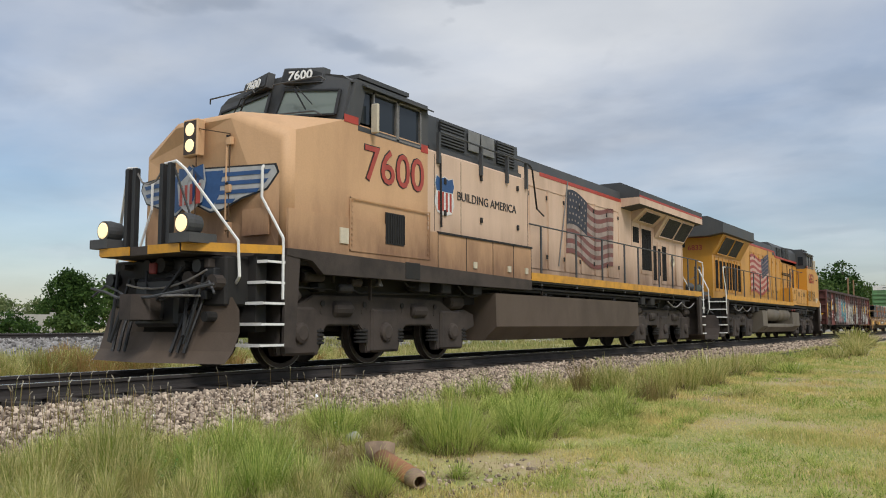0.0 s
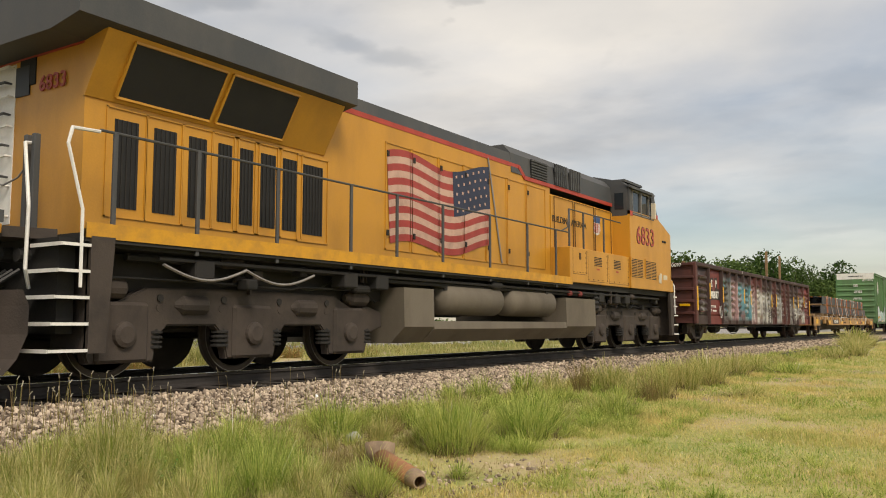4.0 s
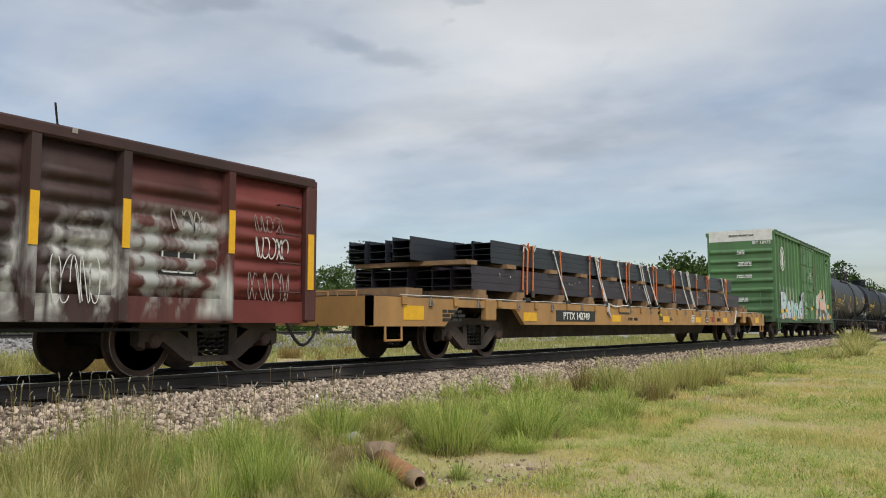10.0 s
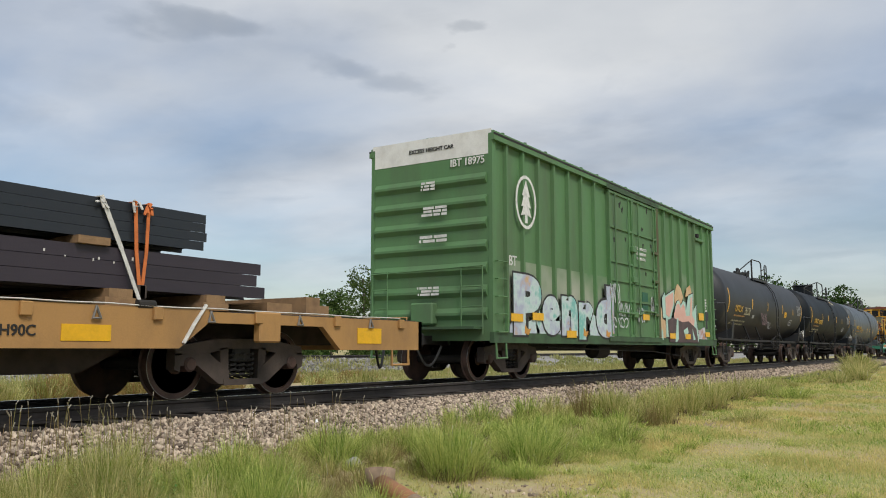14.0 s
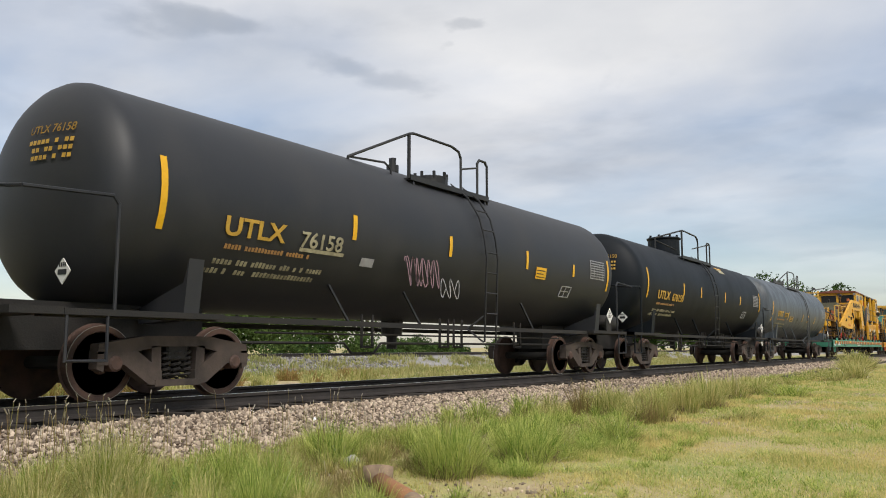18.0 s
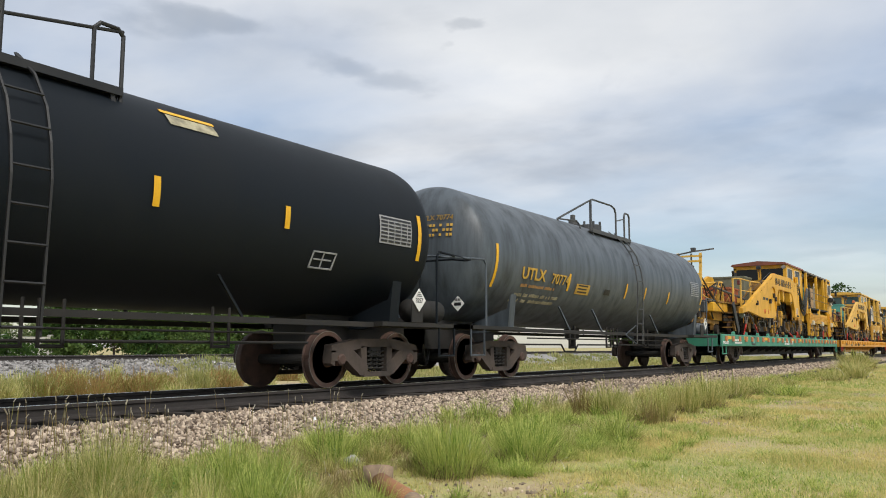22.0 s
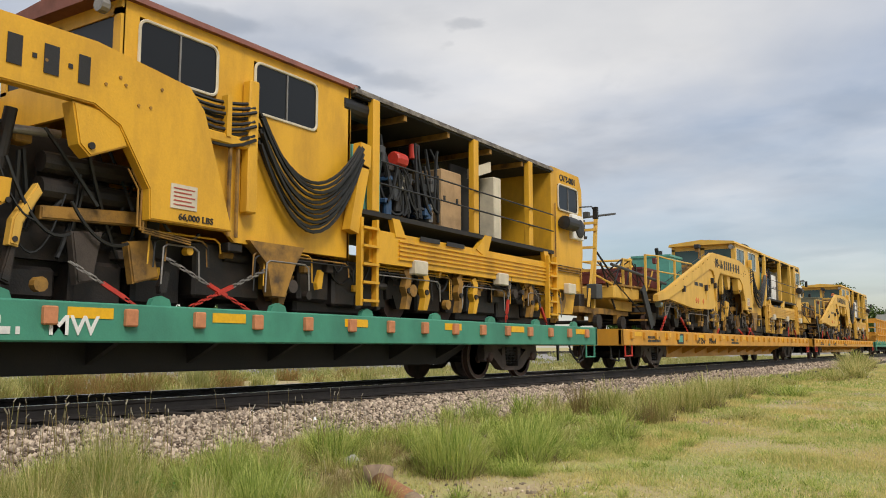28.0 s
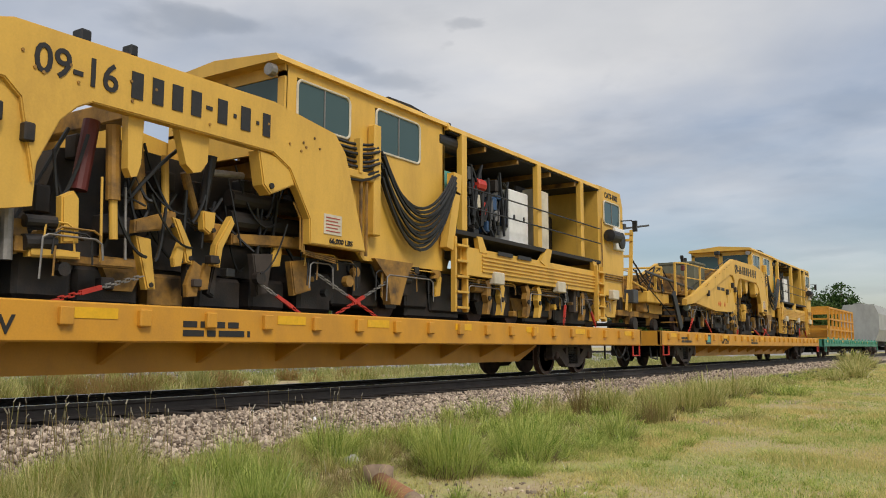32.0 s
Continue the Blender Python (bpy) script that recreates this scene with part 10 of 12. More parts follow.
# ---- track machines on their flat cars ----
def work_flat(u, paint, under, label, text, pocket, marks=True):
    car = thing("flat_car", label, "freight car", "cars of the train")
    bm = B()
    box(bm, -13.55, 13.55, -1.38, 1.38, 1.04, 1.12)
    part("deck", bm, TIE, car)
    bm = B()
    prism(bm, [(-13.2, 1.04), (-13.2, 0.72), (-8.6, 0.68), (-7.7, 0.33), (7.7, 0.33), (8.6, 0.68), (13.2, 0.72), (13.2, 1.04)], "y", -0.75, 0.75)
    part("centre_sill", bm, under, car)
    for s in (-1, 1):
        bm = B()
        box(bm, -13.6, 13.6, min(s * 1.38, s * 1.50), max(s * 1.38, s * 1.50), 0.70, 1.14, 0.02)
        part("side_sill", bm, paint, car)
        bm = B()
        for x in [-7.5 + i * 1.5 for i in range(11)]:
            prism(bm, [(s * 0.72, 0.42), (s * 1.38, 0.74), (s * 1.38, 0.84), (s * 0.72, 0.84)], "x", x - 0.04, x + 0.04)
        part("cross_bearers", bm, under, car)
        for i in range(27):
            x = -12.9 + i * 0.992
            bm = B()
            box(bm, x - 0.08, x + 0.08, min(s * 1.49, s * 1.57), max(s * 1.49, s * 1.57), 0.88, 1.08, 0.015)
            part("stake_pocket", bm, pocket, car)
            if paint is MGREEN and i % 2:
                bm = B()
                prism(bm, [(x + 0.3, 1.12), (x + 0.34, 1.22), (x + 0.46, 1.26), (x + 0.58, 1.22), (x + 0.62, 1.12)], "y", s * 1.46, s * 1.38)
                part("lashing_lug", bm, paint, car)
        for x in (-12.4, -9.8, -6.3, -3.6, -0.5, 1.5, 4.1, 6.9, 9.4, 12.6):
            bm = B()
            box(bm, x - 0.28, x + 0.28, s * 1.503 - 0.006, s * 1.503 + 0.006, 0.96, 1.08)
            part("reflector_strip", bm, YREF, car)
    for d in (-1, 1):
        bm = B()
        box(bm, min(d * 13.5, d * 13.6), max(d * 13.5, d * 13.6), -1.5, 1.5, 0.70, 1.14)
        part("end_sill", bm, paint, car)
        bm = B()
        tube(bm, [(d * 13.4, -1.50, 0.70), (d * 13.4, -1.50, 0.42), (d * 12.9, -1.50, 0.42), (d * 12.9, -1.50, 0.70)], 0.02, 5)
        part("sill_step", bm, REDCH if paint is FLATO else paint, car)
        coupler(car, d * 13.4, d)
        truck(car, d * 9.9)
        bm = B()
        tube(bm, [(d * 13.45, -1.1, 0.72), (d * 13.5, -1.15, 0.35), (d * 13.1, -1.2, 0.28), (d * 12.8, -1.1, 0.6)], 0.02, 5)
        part("hanging_hose", bm, HOSE, car)
    for x, body, size in text:
        writing(body, size, WHITE if paint is MGREEN else LETB, car, (x, -1.506, 0.78), "lettering", 1.1)
    if marks:
        bm = B()
        box(bm, -8.9, -8.3, -1.512, -1.50, 0.76, 1.08)
        part("data_panel", bm, BLACK, car)
        bm = B()
        box(bm, -8.8, -8.4, -1.518, -1.512, 0.82, 1.02)
        part("data_plate", bm, TEAL, car)
        bars(LETW if paint is MGREEN else LETB, car, -2.4, -1.2, -1.504, 0.78, 1.0, 2, seed=71)
        bars(LETW if paint is MGREEN else LETB, car, -11.6, -10.5, -1.504, 0.80, 1.0, 2, seed=72)
    ROLLING.append((car, u, 0))


def chain(m, p, q, col):
    bm = B()
    p, q = Vector(p), Vector(q)
    n = max(4, int((q - p).length / 0.075))
    for i in range(n):
        a, b = p.lerp(q, i / n), p.lerp(q, (i + 1.15) / n)
        off = Vector((0, 0, 0.02)) if i % 2 else Vector((0, 0.02, 0))
        bar(bm, a + off, b + off, 0.014); bar(bm, a - off, b - off, 0.014)
    part("lashing_chain", bm, col, m)


def fit_window(m, x0, x1, y, z0, z1, g, split=True):
    s = -1 if y < 0 else 1
    bm = B()
    box(bm, x0, x1, min(y, y - s * 0.02), max(y, y - s * 0.02), z0, z1)
    w = part("window", bm, g, m)
    r = 0.09
    loop = []
    for cx, cz, a0 in ((x1 - r, z1 - r, 0), (x0 + r, z1 - r, 90), (x0 + r, z0 + r, 180), (x1 - r, z0 + r, 270)):
        for k in range(4):
            a = radians(a0 + 30 * k)
            loop.append((cx + (r + 0.015) * math.cos(a), y + s * 0.008, cz + (r + 0.015) * math.sin(a)))
    part("frame", tube(B(), loop + loop[:2], 0.022, 6), CREAM if g is not GLASS else CHAINM, w, "rounded window frame")
    bm = B()
    if split:
        box(bm, (x0 + x1) / 2 - 0.012, (x0 + x1) / 2 + 0.012, min(y - s * 0.01, y + s * 0.015), max(y - s * 0.01, y + s * 0.015), z0, z1)
        part("mullion", bm, CHAINM, w)
    for cx, cz in ((x0, z0), (x1, z0), (x0, z1), (x1, z1)):
        dx, dz = (0.07 if cx == x0 else -0.07), (0.07 if cz == z0 else -0.07)
        part("corner_seal", prism(B(), [(cx, cz), (cx + dx, cz), (cx + dx * 0.3, cz + dz * 0.3), (cx, cz + dz)], "y", y - s * 0.012, y + s * 0.004), BLACK, w)


mat("tan_board", (0.42, 0.27, 0.14), 0.7, amount=0.5, scale=3)
mat("engine_blue_paint", (0.03, 0.075, 0.16), 0.5, amount=0.5, scale=4)


def clutter(m, paint, seed):
    """Hydraulic lines, valves, brackets, bolts and hoses over the machine's working parts, and the dark gear low on the deck."""
    rnd = random.Random(seed + 100)
    # heads and blocks standing low under the arch and the beams, clear of the deck
    for x0, x1, z1, mm in ((-3.9, -3.2, 1.62, GREASE), (-3.1, -2.2, 1.58, GREASE), (-2.05, -1.5, 1.5, MACHD), (-1.3, -0.5, 1.55, GREASE), (-0.35, 0.35, 1.6, GREASE), (0.5, 1.25, 1.7, GREASE), (8.0, 9.2, 1.5, GREASE), (3.4, 5.2, 1.5, GREASE), (9.6, 11.2, 1.5, GREASE)):
        part("low_gear", box(B(), x0, x1, -rnd.uniform(0.8, 1.05), rnd.uniform(0.8, 1.05), 1.125 + rnd.uniform(0, 0.06), z1 + rnd.uniform(0, 0.12), 0.05), mm, m)
    # small valves and brackets before them
    for k in range(56):
        x = rnd.uniform(-9.0, 12.6)
        y = -rnd.uniform(1.02, 1.34)
        z = rnd.uniform(1.25, 1.95)
        w = rnd.uniform(0.05, 0.16)
        mm = (GREASE, MACHD, GREASE, paint, HOSE, MACHD, DUSTY)[k % 7]
        if k % 3 == 0:
            part("valve", cyl(B(), (x, y, z), (x, y - 0.1, z), w * 0.7, 10), mm, m)
        elif k % 3 == 1:
            part("bracket", prism(B(), [(x, z), (x + w, z + 0.02), (x + w * 1.4, z + w * 2.6), (x + w * 0.6, z + w * 3.0), (x - 0.02, z + w)], "y", y, y + 0.08, 0.008), mm, m)
        else:
            part("valve_block", box(B(), x, x + w * 1.6, y, y + 0.14, z, z + w * 1.3, 0.012), mm, m)
    # thin bent pipes in bundles
    for x, z, l in ((-9.3, 2.06, 2.2), (-7.0, 1.92, 2.4), (-3.9, 2.0, 0.9), (0.3, 2.05, 1.2), (2.0, 2.0, 2.2), (4.6, 1.98, 2.6), (7.4, 1.96, 2.4), (10.0, 1.98, 2.4)):
        for k in range(4):
            a, b = x + rnd.uniform(0, 0.3), x + l * rnd.uniform(0.5, 1.0)
            zz = z - 0.05 * k
            pts = [(a, -1.30 - 0.02 * k, zz - rnd.uniform(0.2, 0.55)), (a + 0.02, -1.30 - 0.02 * k, zz - 0.04), (a + 0.08, -1.30 - 0.02 * k, zz), (b - 0.08, -1.30 - 0.02 * k, zz), (b, -1.30 - 0.02 * k, zz - 0.05), (b + 0.02, -1.30 - 0.02 * k, zz - rnd.uniform(0.15, 0.5))]
            part("hydraulic_pipe", tube(B(), pts, 0.012, 5), (paint, MACHD, HOSE, CHAINM)[k], m)
    # loose hoses about the working arch and the front walkway
    for k in range(30):
        x = rnd.uniform(-3.8, 0.6) if k < 20 else rnd.uniform(-11.5, -6.5)
        z = rnd.uniform(2.2, 3.2) if k < 20 else rnd.uniform(2.5, 3.1)
        y = -rnd.uniform(0.8, 1.3) if k < 20 else -rnd.uniform(0.3, 1.1)
        part("hose", tube(B(), rope((x, y, z), (x + rnd.uniform(-0.8, 0.8), y + rnd.uniform(-0.1, 0.1), z - rnd.uniform(0.2, 1.0) * (1 if k < 20 else 0.3)), rnd.uniform(0.05, 0.35), 8), rnd.choice((0.012, 0.016, 0.022)), 5), HOSE, m)
    # bolt heads and welded tabs on the beam faces
    for k in range(26):
        f = rnd.random()
        x = -9.0 + 9.6 * f
        z = 2.30 + 1.55 * min(1.0, max(0.0, (x + 9.4) / 5.0)) + (0.06 if x < -4.4 else -0.42 + 0.3 * rnd.random())
        part("bolt_head", cyl(B(), (x, -1.575, z), (x, -1.555, z), 0.02, 6), MACHD, m)
    for x, z in ((-4.55, 2.9), (-4.2, 2.75), (-7.9, 2.42), (-5.35, 2.6)):
        part("lock_box", box(B(), x, x + 0.12, -1.60, -1.49, z, z + 0.2, 0.015), GREASE, m)
    # tool racks, rails and pipes on the front walkway
    for k in range(22):
        x, y = rnd.uniform(-12.2, -6.2), rnd.uniform(-1.1, 1.0)
        z = 2.48
        if k % 2:
            part("front_tube", bar(B(), (x, y, z), (x + rnd.uniform(-0.7, 0.7), y + rnd.uniform(-0.4, 0.4), z + rnd.uniform(0.3, 0.85)), 0.035), (MACHP, BLACK, MACHD)[k % 3], m)
        else:
            part("front_box", box(B(), x - 0.15, x + 0.15, y - 0.12, y + 0.12, z, z + rnd.uniform(0.1, 0.34), 0.02), (MACHD, GREASE, MACHP, DUSTY)[k % 4], m)
    part("brace_pipe", tube(B(), [(-12.6, -1.0, 2.95), (-8.9, -1.3, 2.62)], 0.045, 8), GREY, m)
    for a, b in (((-11.6, -0.95, 3.2), (-11.0, 0.3, 2.5)), ((-11.0, -0.95, 3.2), (-11.6, -0.2, 2.5)), ((-11.55, 0.9, 3.2), (-10.4, -0.6, 2.5)), ((-13.0, -0.75, 3.0), (-10.7, -1.2, 1.6))):
        part("cross_brace", tube(B(), [a, b], 0.02, 6), BLACK, m)


def tamper(u, paint, roof, inner, label, tank, seed, glass_):
    rnd = random.Random(seed)
    m = thing("track_machine", label, "track machine", "track machines on flat cars")
    # two bent side beams
    for s in (-1, 1):
        bm = B()
        prism(bm, [(-10.4, 2.2), (-9.5, 2.40), (-4.35, 4.02), (-0.6, 4.06), (0.70, 3.88), (0.95, 3.62), (1.46, 2.14), (0.17, 2.14), (0.15, 2.50), (-0.28, 3.16), (-0.62, 3.33),
                   (-3.42, 3.34), (-3.60, 3.24), (-3.79, 3.05), (-4.02, 2.56), (-4.06, 2.34), (-4.24, 3.2), (-4.42, 3.36), (-4.8, 3.38), (-9.35, 2.12), (-10.4, 2.0)], "y", s * 1.56, s * 1.40, 0.016)
        beam = part("side_beam", bm, paint, m)
        bm = B()
        prism(bm, [(-9.4, 2.14), (-4.78, 3.40), (-4.3, 3.34), (-4.0, 2.6), (-4.02, 2.1), (-4.6, 1.98), (-6.7, 1.94)], "y", s * 1.50, s * 1.38)
        part("beam_web", bm, paint, m)
        bm = B()
        prism(bm, [(-0.86, 3.32), (-0.5, 3.30), (-0.25, 3.18), (-0.14, 2.95), (-0.62, 2.74), (-0.76, 2.86)], "y", s * 1.53, s * 1.30, 0.02)
        part("pivot_lug", bm, paint, m)
        bm = B()
        cyl(bm, (-0.62, s * 1.56, 2.86), (-0.62, s * 1.3, 2.86), 0.04, 12)
        part("lug_pin", bm, GREASE, m)
        for pts in ([(-2.88, 3.36), (-2.66, 3.36), (-2.68, 2.80), (-2.73, 2.64), (-2.81, 2.62), (-2.86, 2.72)], [(-2.16, 3.36), (-1.66, 3.36), (-1.68, 3.0), (-1.78, 2.86), (-1.90, 2.83), (-2.02, 2.92)]):
            bm = B()
            prism(bm, pts, "y", s * 1.45, s * 1.33)
            part("hanger_lug", bm, paint, m)
        bm = B()
        box(bm, 0.45, 0.85, s * 1.567 - 0.006, s * 1.567 + 0.006, 2.32, 2.62)
        part("sign_plate", bm, CREAM, m)
        for i in range(5):
            part("sign_line", box(B(), 0.49, 0.81 - 0.05 * (i % 2), s * 1.575 - 0.003, s * 1.575 + 0.003, 2.36 + i * 0.05, 2.375 + i * 0.05), REDN, m)
    writing("66,000 LBS", 0.11, LETB, m, (0.85, -1.566, 2.19), "lettering", 1.1)
    writing("09-16", 0.46, LETB, m, (-3.62, -1.567, 3.52), "lettering", 0.96)
    # the maker's word as plain blocks
    x = -2.97
    for w, gap in ((0.24, 0.05), (0.24, 0.05), (0.24, 0.05), (0.24, 0.03), (0.10, 0.06), (0.24, 0.06), (0.05, 0.05), (0.25, 0.06), (0.05, 0.04), (0.22, 0)):
        bm = B()
        if w < 0.2:
            box(bm, x, x + w, -1.573, -1.564, 3.65, 3.70)
        else:
            box(bm, x + 0.03, x + w - 0.05, -1.573, -1.564, 3.52, 3.84, 0.0)
        part("painted_block", bm, LETB, m)
        x += w + gap
    for x in (-6.5, -5.95):
        bm = B()
        box(bm, x, x + 0.42, -1.506, -1.498, 2.72, 2.84)
        part("word_plate", bm, LETB, m)
    for x in (-6.35, -6.13, -5.55):
        bm = B()
        prism(bm, [(x - 0.10, 2.22), (x, 2.12), (x + 0.10, 2.22), (x, 2.32)], "y", -1.51, -1.498)
        part("warning_mark", bm, STRAPO, m)
    bm = B()
    tube(bm, [(-5.2, -1.51, 2.30), (-5.2, -1.51, 2.78), (-5.1, -1.51, 2.84), (-4.75, -1.51, 2.84), (-4.7, -1.51, 2.72)], 0.022, 6)
    part("web_pipe", bm, paint, m)
    # cross ties between the beams, centre frame
    for x, z in ((-9.0, 2.2), (-6.8, 2.5), (-4.3, 3.4), (-2.2, 3.7), (0.4, 3.4)):
        bm = B()
        box(bm, x - 0.12, x + 0.12, -1.40, 1.40, z - 0.14, z + 0.14, 0.02)
        part("cross_beam", bm, MACHD, m)
    bm = B()
    prism(bm, [(-10.2, 1.72), (-10.2, 1.95), (-4.0, 1.9), (-3.7, 2.05), (1.6, 2.05), (1.9, 1.86), (13.0, 1.86), (13.0, 1.60), (1.6, 1.62), (-3.7, 1.66)], "y", -0.75, 0.75)
    part("main_frame", bm, GREASE, m)
    # flanged wheels that stand on the deck, on two track frames
    for x in (-9.2, -6.9, -3.45, -2.52, 2.9, 6.0, 7.6, 11.9):
        for s in (-1, 1):
            y = s * 0.75
            bm = B()
            r_ = 0.2 if x in (-3.45, -2.52) else 0.33
            lathe(bm, [(y - 0.065, 0.001), (y - 0.065, r_), (y + 0.065, r_), (y + 0.065, 0.001)], "y", (x, 0, 1.12 + r_), 20)
            w = part("rail_wheel", bm, STEELW, m)
            bm = B()
            lathe(bm, [(y + s * 0.06, 0.13), (y + s * 0.11, 0.12), (y + s * 0.12, 0.001)], "y", (x, 0, 1.12 + r_), 12)
            part("hub", bm, GREASE, w)
            bm = B()
            prism(bm, [(x - 0.35, 1.72), (x + 0.35, 1.72), (x + 0.14, 1.32), (x - 0.14, 1.32)], "y", s * 0.98, s * 0.88)
            part("axle_box", bm, MACHD if rnd.random() < 0.5 else GREASE, m)
        bm = B()
        cyl(bm, (x, -0.68, 1.12 + r_), (x, 0.68, 1.12 + r_), 0.06, 8)
        part("axle", bm, GREASE, m)
    # what hangs in the arch: rams, arms, rods and hoses about a dark core
    bm = B()
    prism(bm, [(-3.6, 1.62), (-3.2, 3.0), (-2.2, 3.2), (0.1, 3.1), (0.5, 2.0), (0.3, 1.5), (-1.0, 1.45), (-2.6, 1.6)], "y", -0.62, 0.62)
    part("bank_core", bm, GREASE, m)
    for s in (-1, 1):
        for p, q, r_, mm in (((-2.90, 1.2, 3.25), (-2.86, 1.2, 2.36), 0.085, MACHD), ((-2.86, 1.2, 2.40), (-2.83, 1.2, 1.9), 0.05, paint), ((-3.05, 1.0, 3.3), (-3.18, 1.0, 2.45), 0.10, MAROON),
                             ((-0.85, 0.95, 2.72), (0.5, 0.95, 2.74), 0.12, GREASE), ((-0.84, 0.9, 2.42), (0.7, 0.9, 2.44), 0.14, GREASE), ((-1.35, 1.05, 2.98), (-0.7, 1.05, 3.04), 0.05, CHAINM),
                             ((-3.95, 1.25, 1.75), (-3.6, 1.25, 1.78), 0.09, GREASE), ((-3.95, 1.25, 1.98), (-3.6, 1.25, 2.0), 0.07, GREASE), ((-4.12, 1.2, 2.3), (-4.10, 1.2, 1.55), 0.07, CHAINM),
                             ((-2.66, 1.15, 2.55), (-2.62, 1.15, 1.66), 0.018, CHAINM), ((-3.05, 1.25, 2.6), (-3.02, 1.25, 1.62), 0.016, paint), ((-1.75, 1.1, 2.9), (-1.4, 1.0, 2.2), 0.06, MACHD),
                             ((-1.3, 1.1, 3.2), (-1.35, 1.0, 2.55), 0.07, GREASE), ((-2.4, 0.95, 3.2), (-2.3, 0.95, 2.35), 0.09, MACHD), ((-1.95, 0.95, 3.1), (-1.9, 0.95, 2.2), 0.05, paint)):
            bm = B()
            cyl(bm, (p[0], s * p[1], p[2]), (q[0], s * q[1], q[2]), r_, 12)
            part("ram", bm, mm, m)
        for pts, y, mm in (([(-3.56, 2.30), (-3.42, 2.38), (-3.35, 2.30), (-3.33, 1.80), (-3.54, 1.78)], 1.3, paint), ([(-2.44, 2.0), (-2.22, 1.98), (-2.12, 1.36), (-2.26, 1.35), (-2.36, 1.7)], 1.1, paint),
                           ([(-1.98, 2.28), (-1.86, 2.26), (-1.66, 1.92), (-1.64, 1.70), (-1.75, 1.72), (-1.80, 1.92)], 1.2, MACHP), ([(-1.0, 2.42), (-0.94, 2.32), (-1.14, 1.96), (-1.18, 1.70), (-1.29, 1.72), (-1.26, 2.0)], 1.2, MACHP),
                           ([(-2.5, 2.18), (-1.9, 2.38), (-1.88, 2.24), (-2.0, 2.12), (-2.5, 2.02)], 1.15, MACHD), ([(-1.52, 2.42), (-1.30, 2.42), (-1.32, 2.18), (-1.40, 2.12), (-1.5, 2.18)], 1.22, paint),
                           ([(-1.7, 1.72), (-1.62, 1.72), (-1.56, 1.35), (-1.68, 1.3)], 1.15, GREASE), ([(-1.25, 1.72), (-1.17, 1.72), (-1.22, 1.3), (-1.34, 1.35)], 1.15, GREASE),
                           ([(-3.5, 1.66), (-2.5, 1.68), (-2.5, 1.58), (-3.5, 1.56)], 1.2, MACHD), ([(-0.9, 2.2), (0.5, 2.3), (0.5, 2.12), (-0.9, 2.05)], 1.1, MACHD), ([(-0.55, 1.95), (-0.15, 1.98), (-0.25, 1.4), (-0.45, 1.35)], 1.15, DUSTY),
                           ([(0.15, 1.9), (0.5, 1.95), (0.62, 1.5), (0.25, 1.4)], 1.2, MACHD), ([(-3.9, 1.72), (-3.3, 1.70), (-3.3, 1.62), (-3.9, 1.60)], 1.3, paint)):
            bm = B()
            prism(bm, pts, "y", s * y, s * (y - 0.14), 0.02)
            part("tamping_arm", bm, mm, m)
            if mm is not GREASE and len(pts) > 4:
                bm = B()
                cyl(bm, (pts[-2][0] + 0.06, s * (y + 0.012), pts[-2][1] + 0.06), (pts[-2][0] + 0.06, s * (y - 0.05), pts[-2][1] + 0.06), 0.032, 8)
                part("arm_pin", bm, GREASE, m)
    for k in range(16):
        bm = B()
        x, y = -3.7 + 0.28 * k, rnd.choice((-1, 1)) * rnd.uniform(0.7, 0.95)
        z = rnd.uniform(1.6, 2.9)
        box(bm, x, x + rnd.uniform(0.15, 0.4), y - 0.12, y + 0.12, z, z + rnd.uniform(0.12, 0.35), 0.02)
        part("tamping_block", bm, (GREASE, MACHD, DUSTY, GREASE)[k % 4], m)
    for k in range(22):
        bm = B()
        a = (-3.6 + rnd.uniform(0, 4.0), rnd.uniform(-1.2, -0.7), rnd.uniform(2.3, 3.25))
        b = (a[0] + rnd.uniform(-0.7, 0.7), rnd.uniform(-1.2, -0.8), rnd.uniform(1.6, 2.5))
        tube(bm, rope(a, b, rnd.uniform(-0.1, 0.3), 6), rnd.choice((0.014, 0.02, 0.026)), 5)
        part("hose", bm, HOSE, m)
    for k in range(3):
        bm = B()
        tube(bm, [(-0.05 + 0.05 * k, -1.42, 2.72), (0.10 + 0.05 * k, -1.42, 2.5), (0.10 + 0.04 * k, -1.42, 2.06 - 0.03 * k), (0.9, -1.42, 1.98 - 0.03 * k)], 0.012, 5)
        part("brake_pipe", bm, MACHD, m)
    # gear hanging under the front beam and under the engine deck: dark housings, then smaller pieces before them
    for x0_, x1_, z0_ in ((-8.9, -7.6, 1.55), (-6.5, -5.6, 1.5), (-5.3, -4.2, 1.35), (1.3, 2.5, 1.3), (3.3, 4.0, 1.35), (4.1, 5.5, 1.3), (6.4, 7.2, 1.28), (8.1, 9.3, 1.32), (9.4, 10.4, 1.25), (10.5, 11.5, 1.3), (12.3, 12.9, 1.5)):
        bm = B()
        box(bm, x0_, x1_, -1.02, 1.02, z0_, 2.05, 0.04)
        part("underframe_housing", bm, GREASE, m)
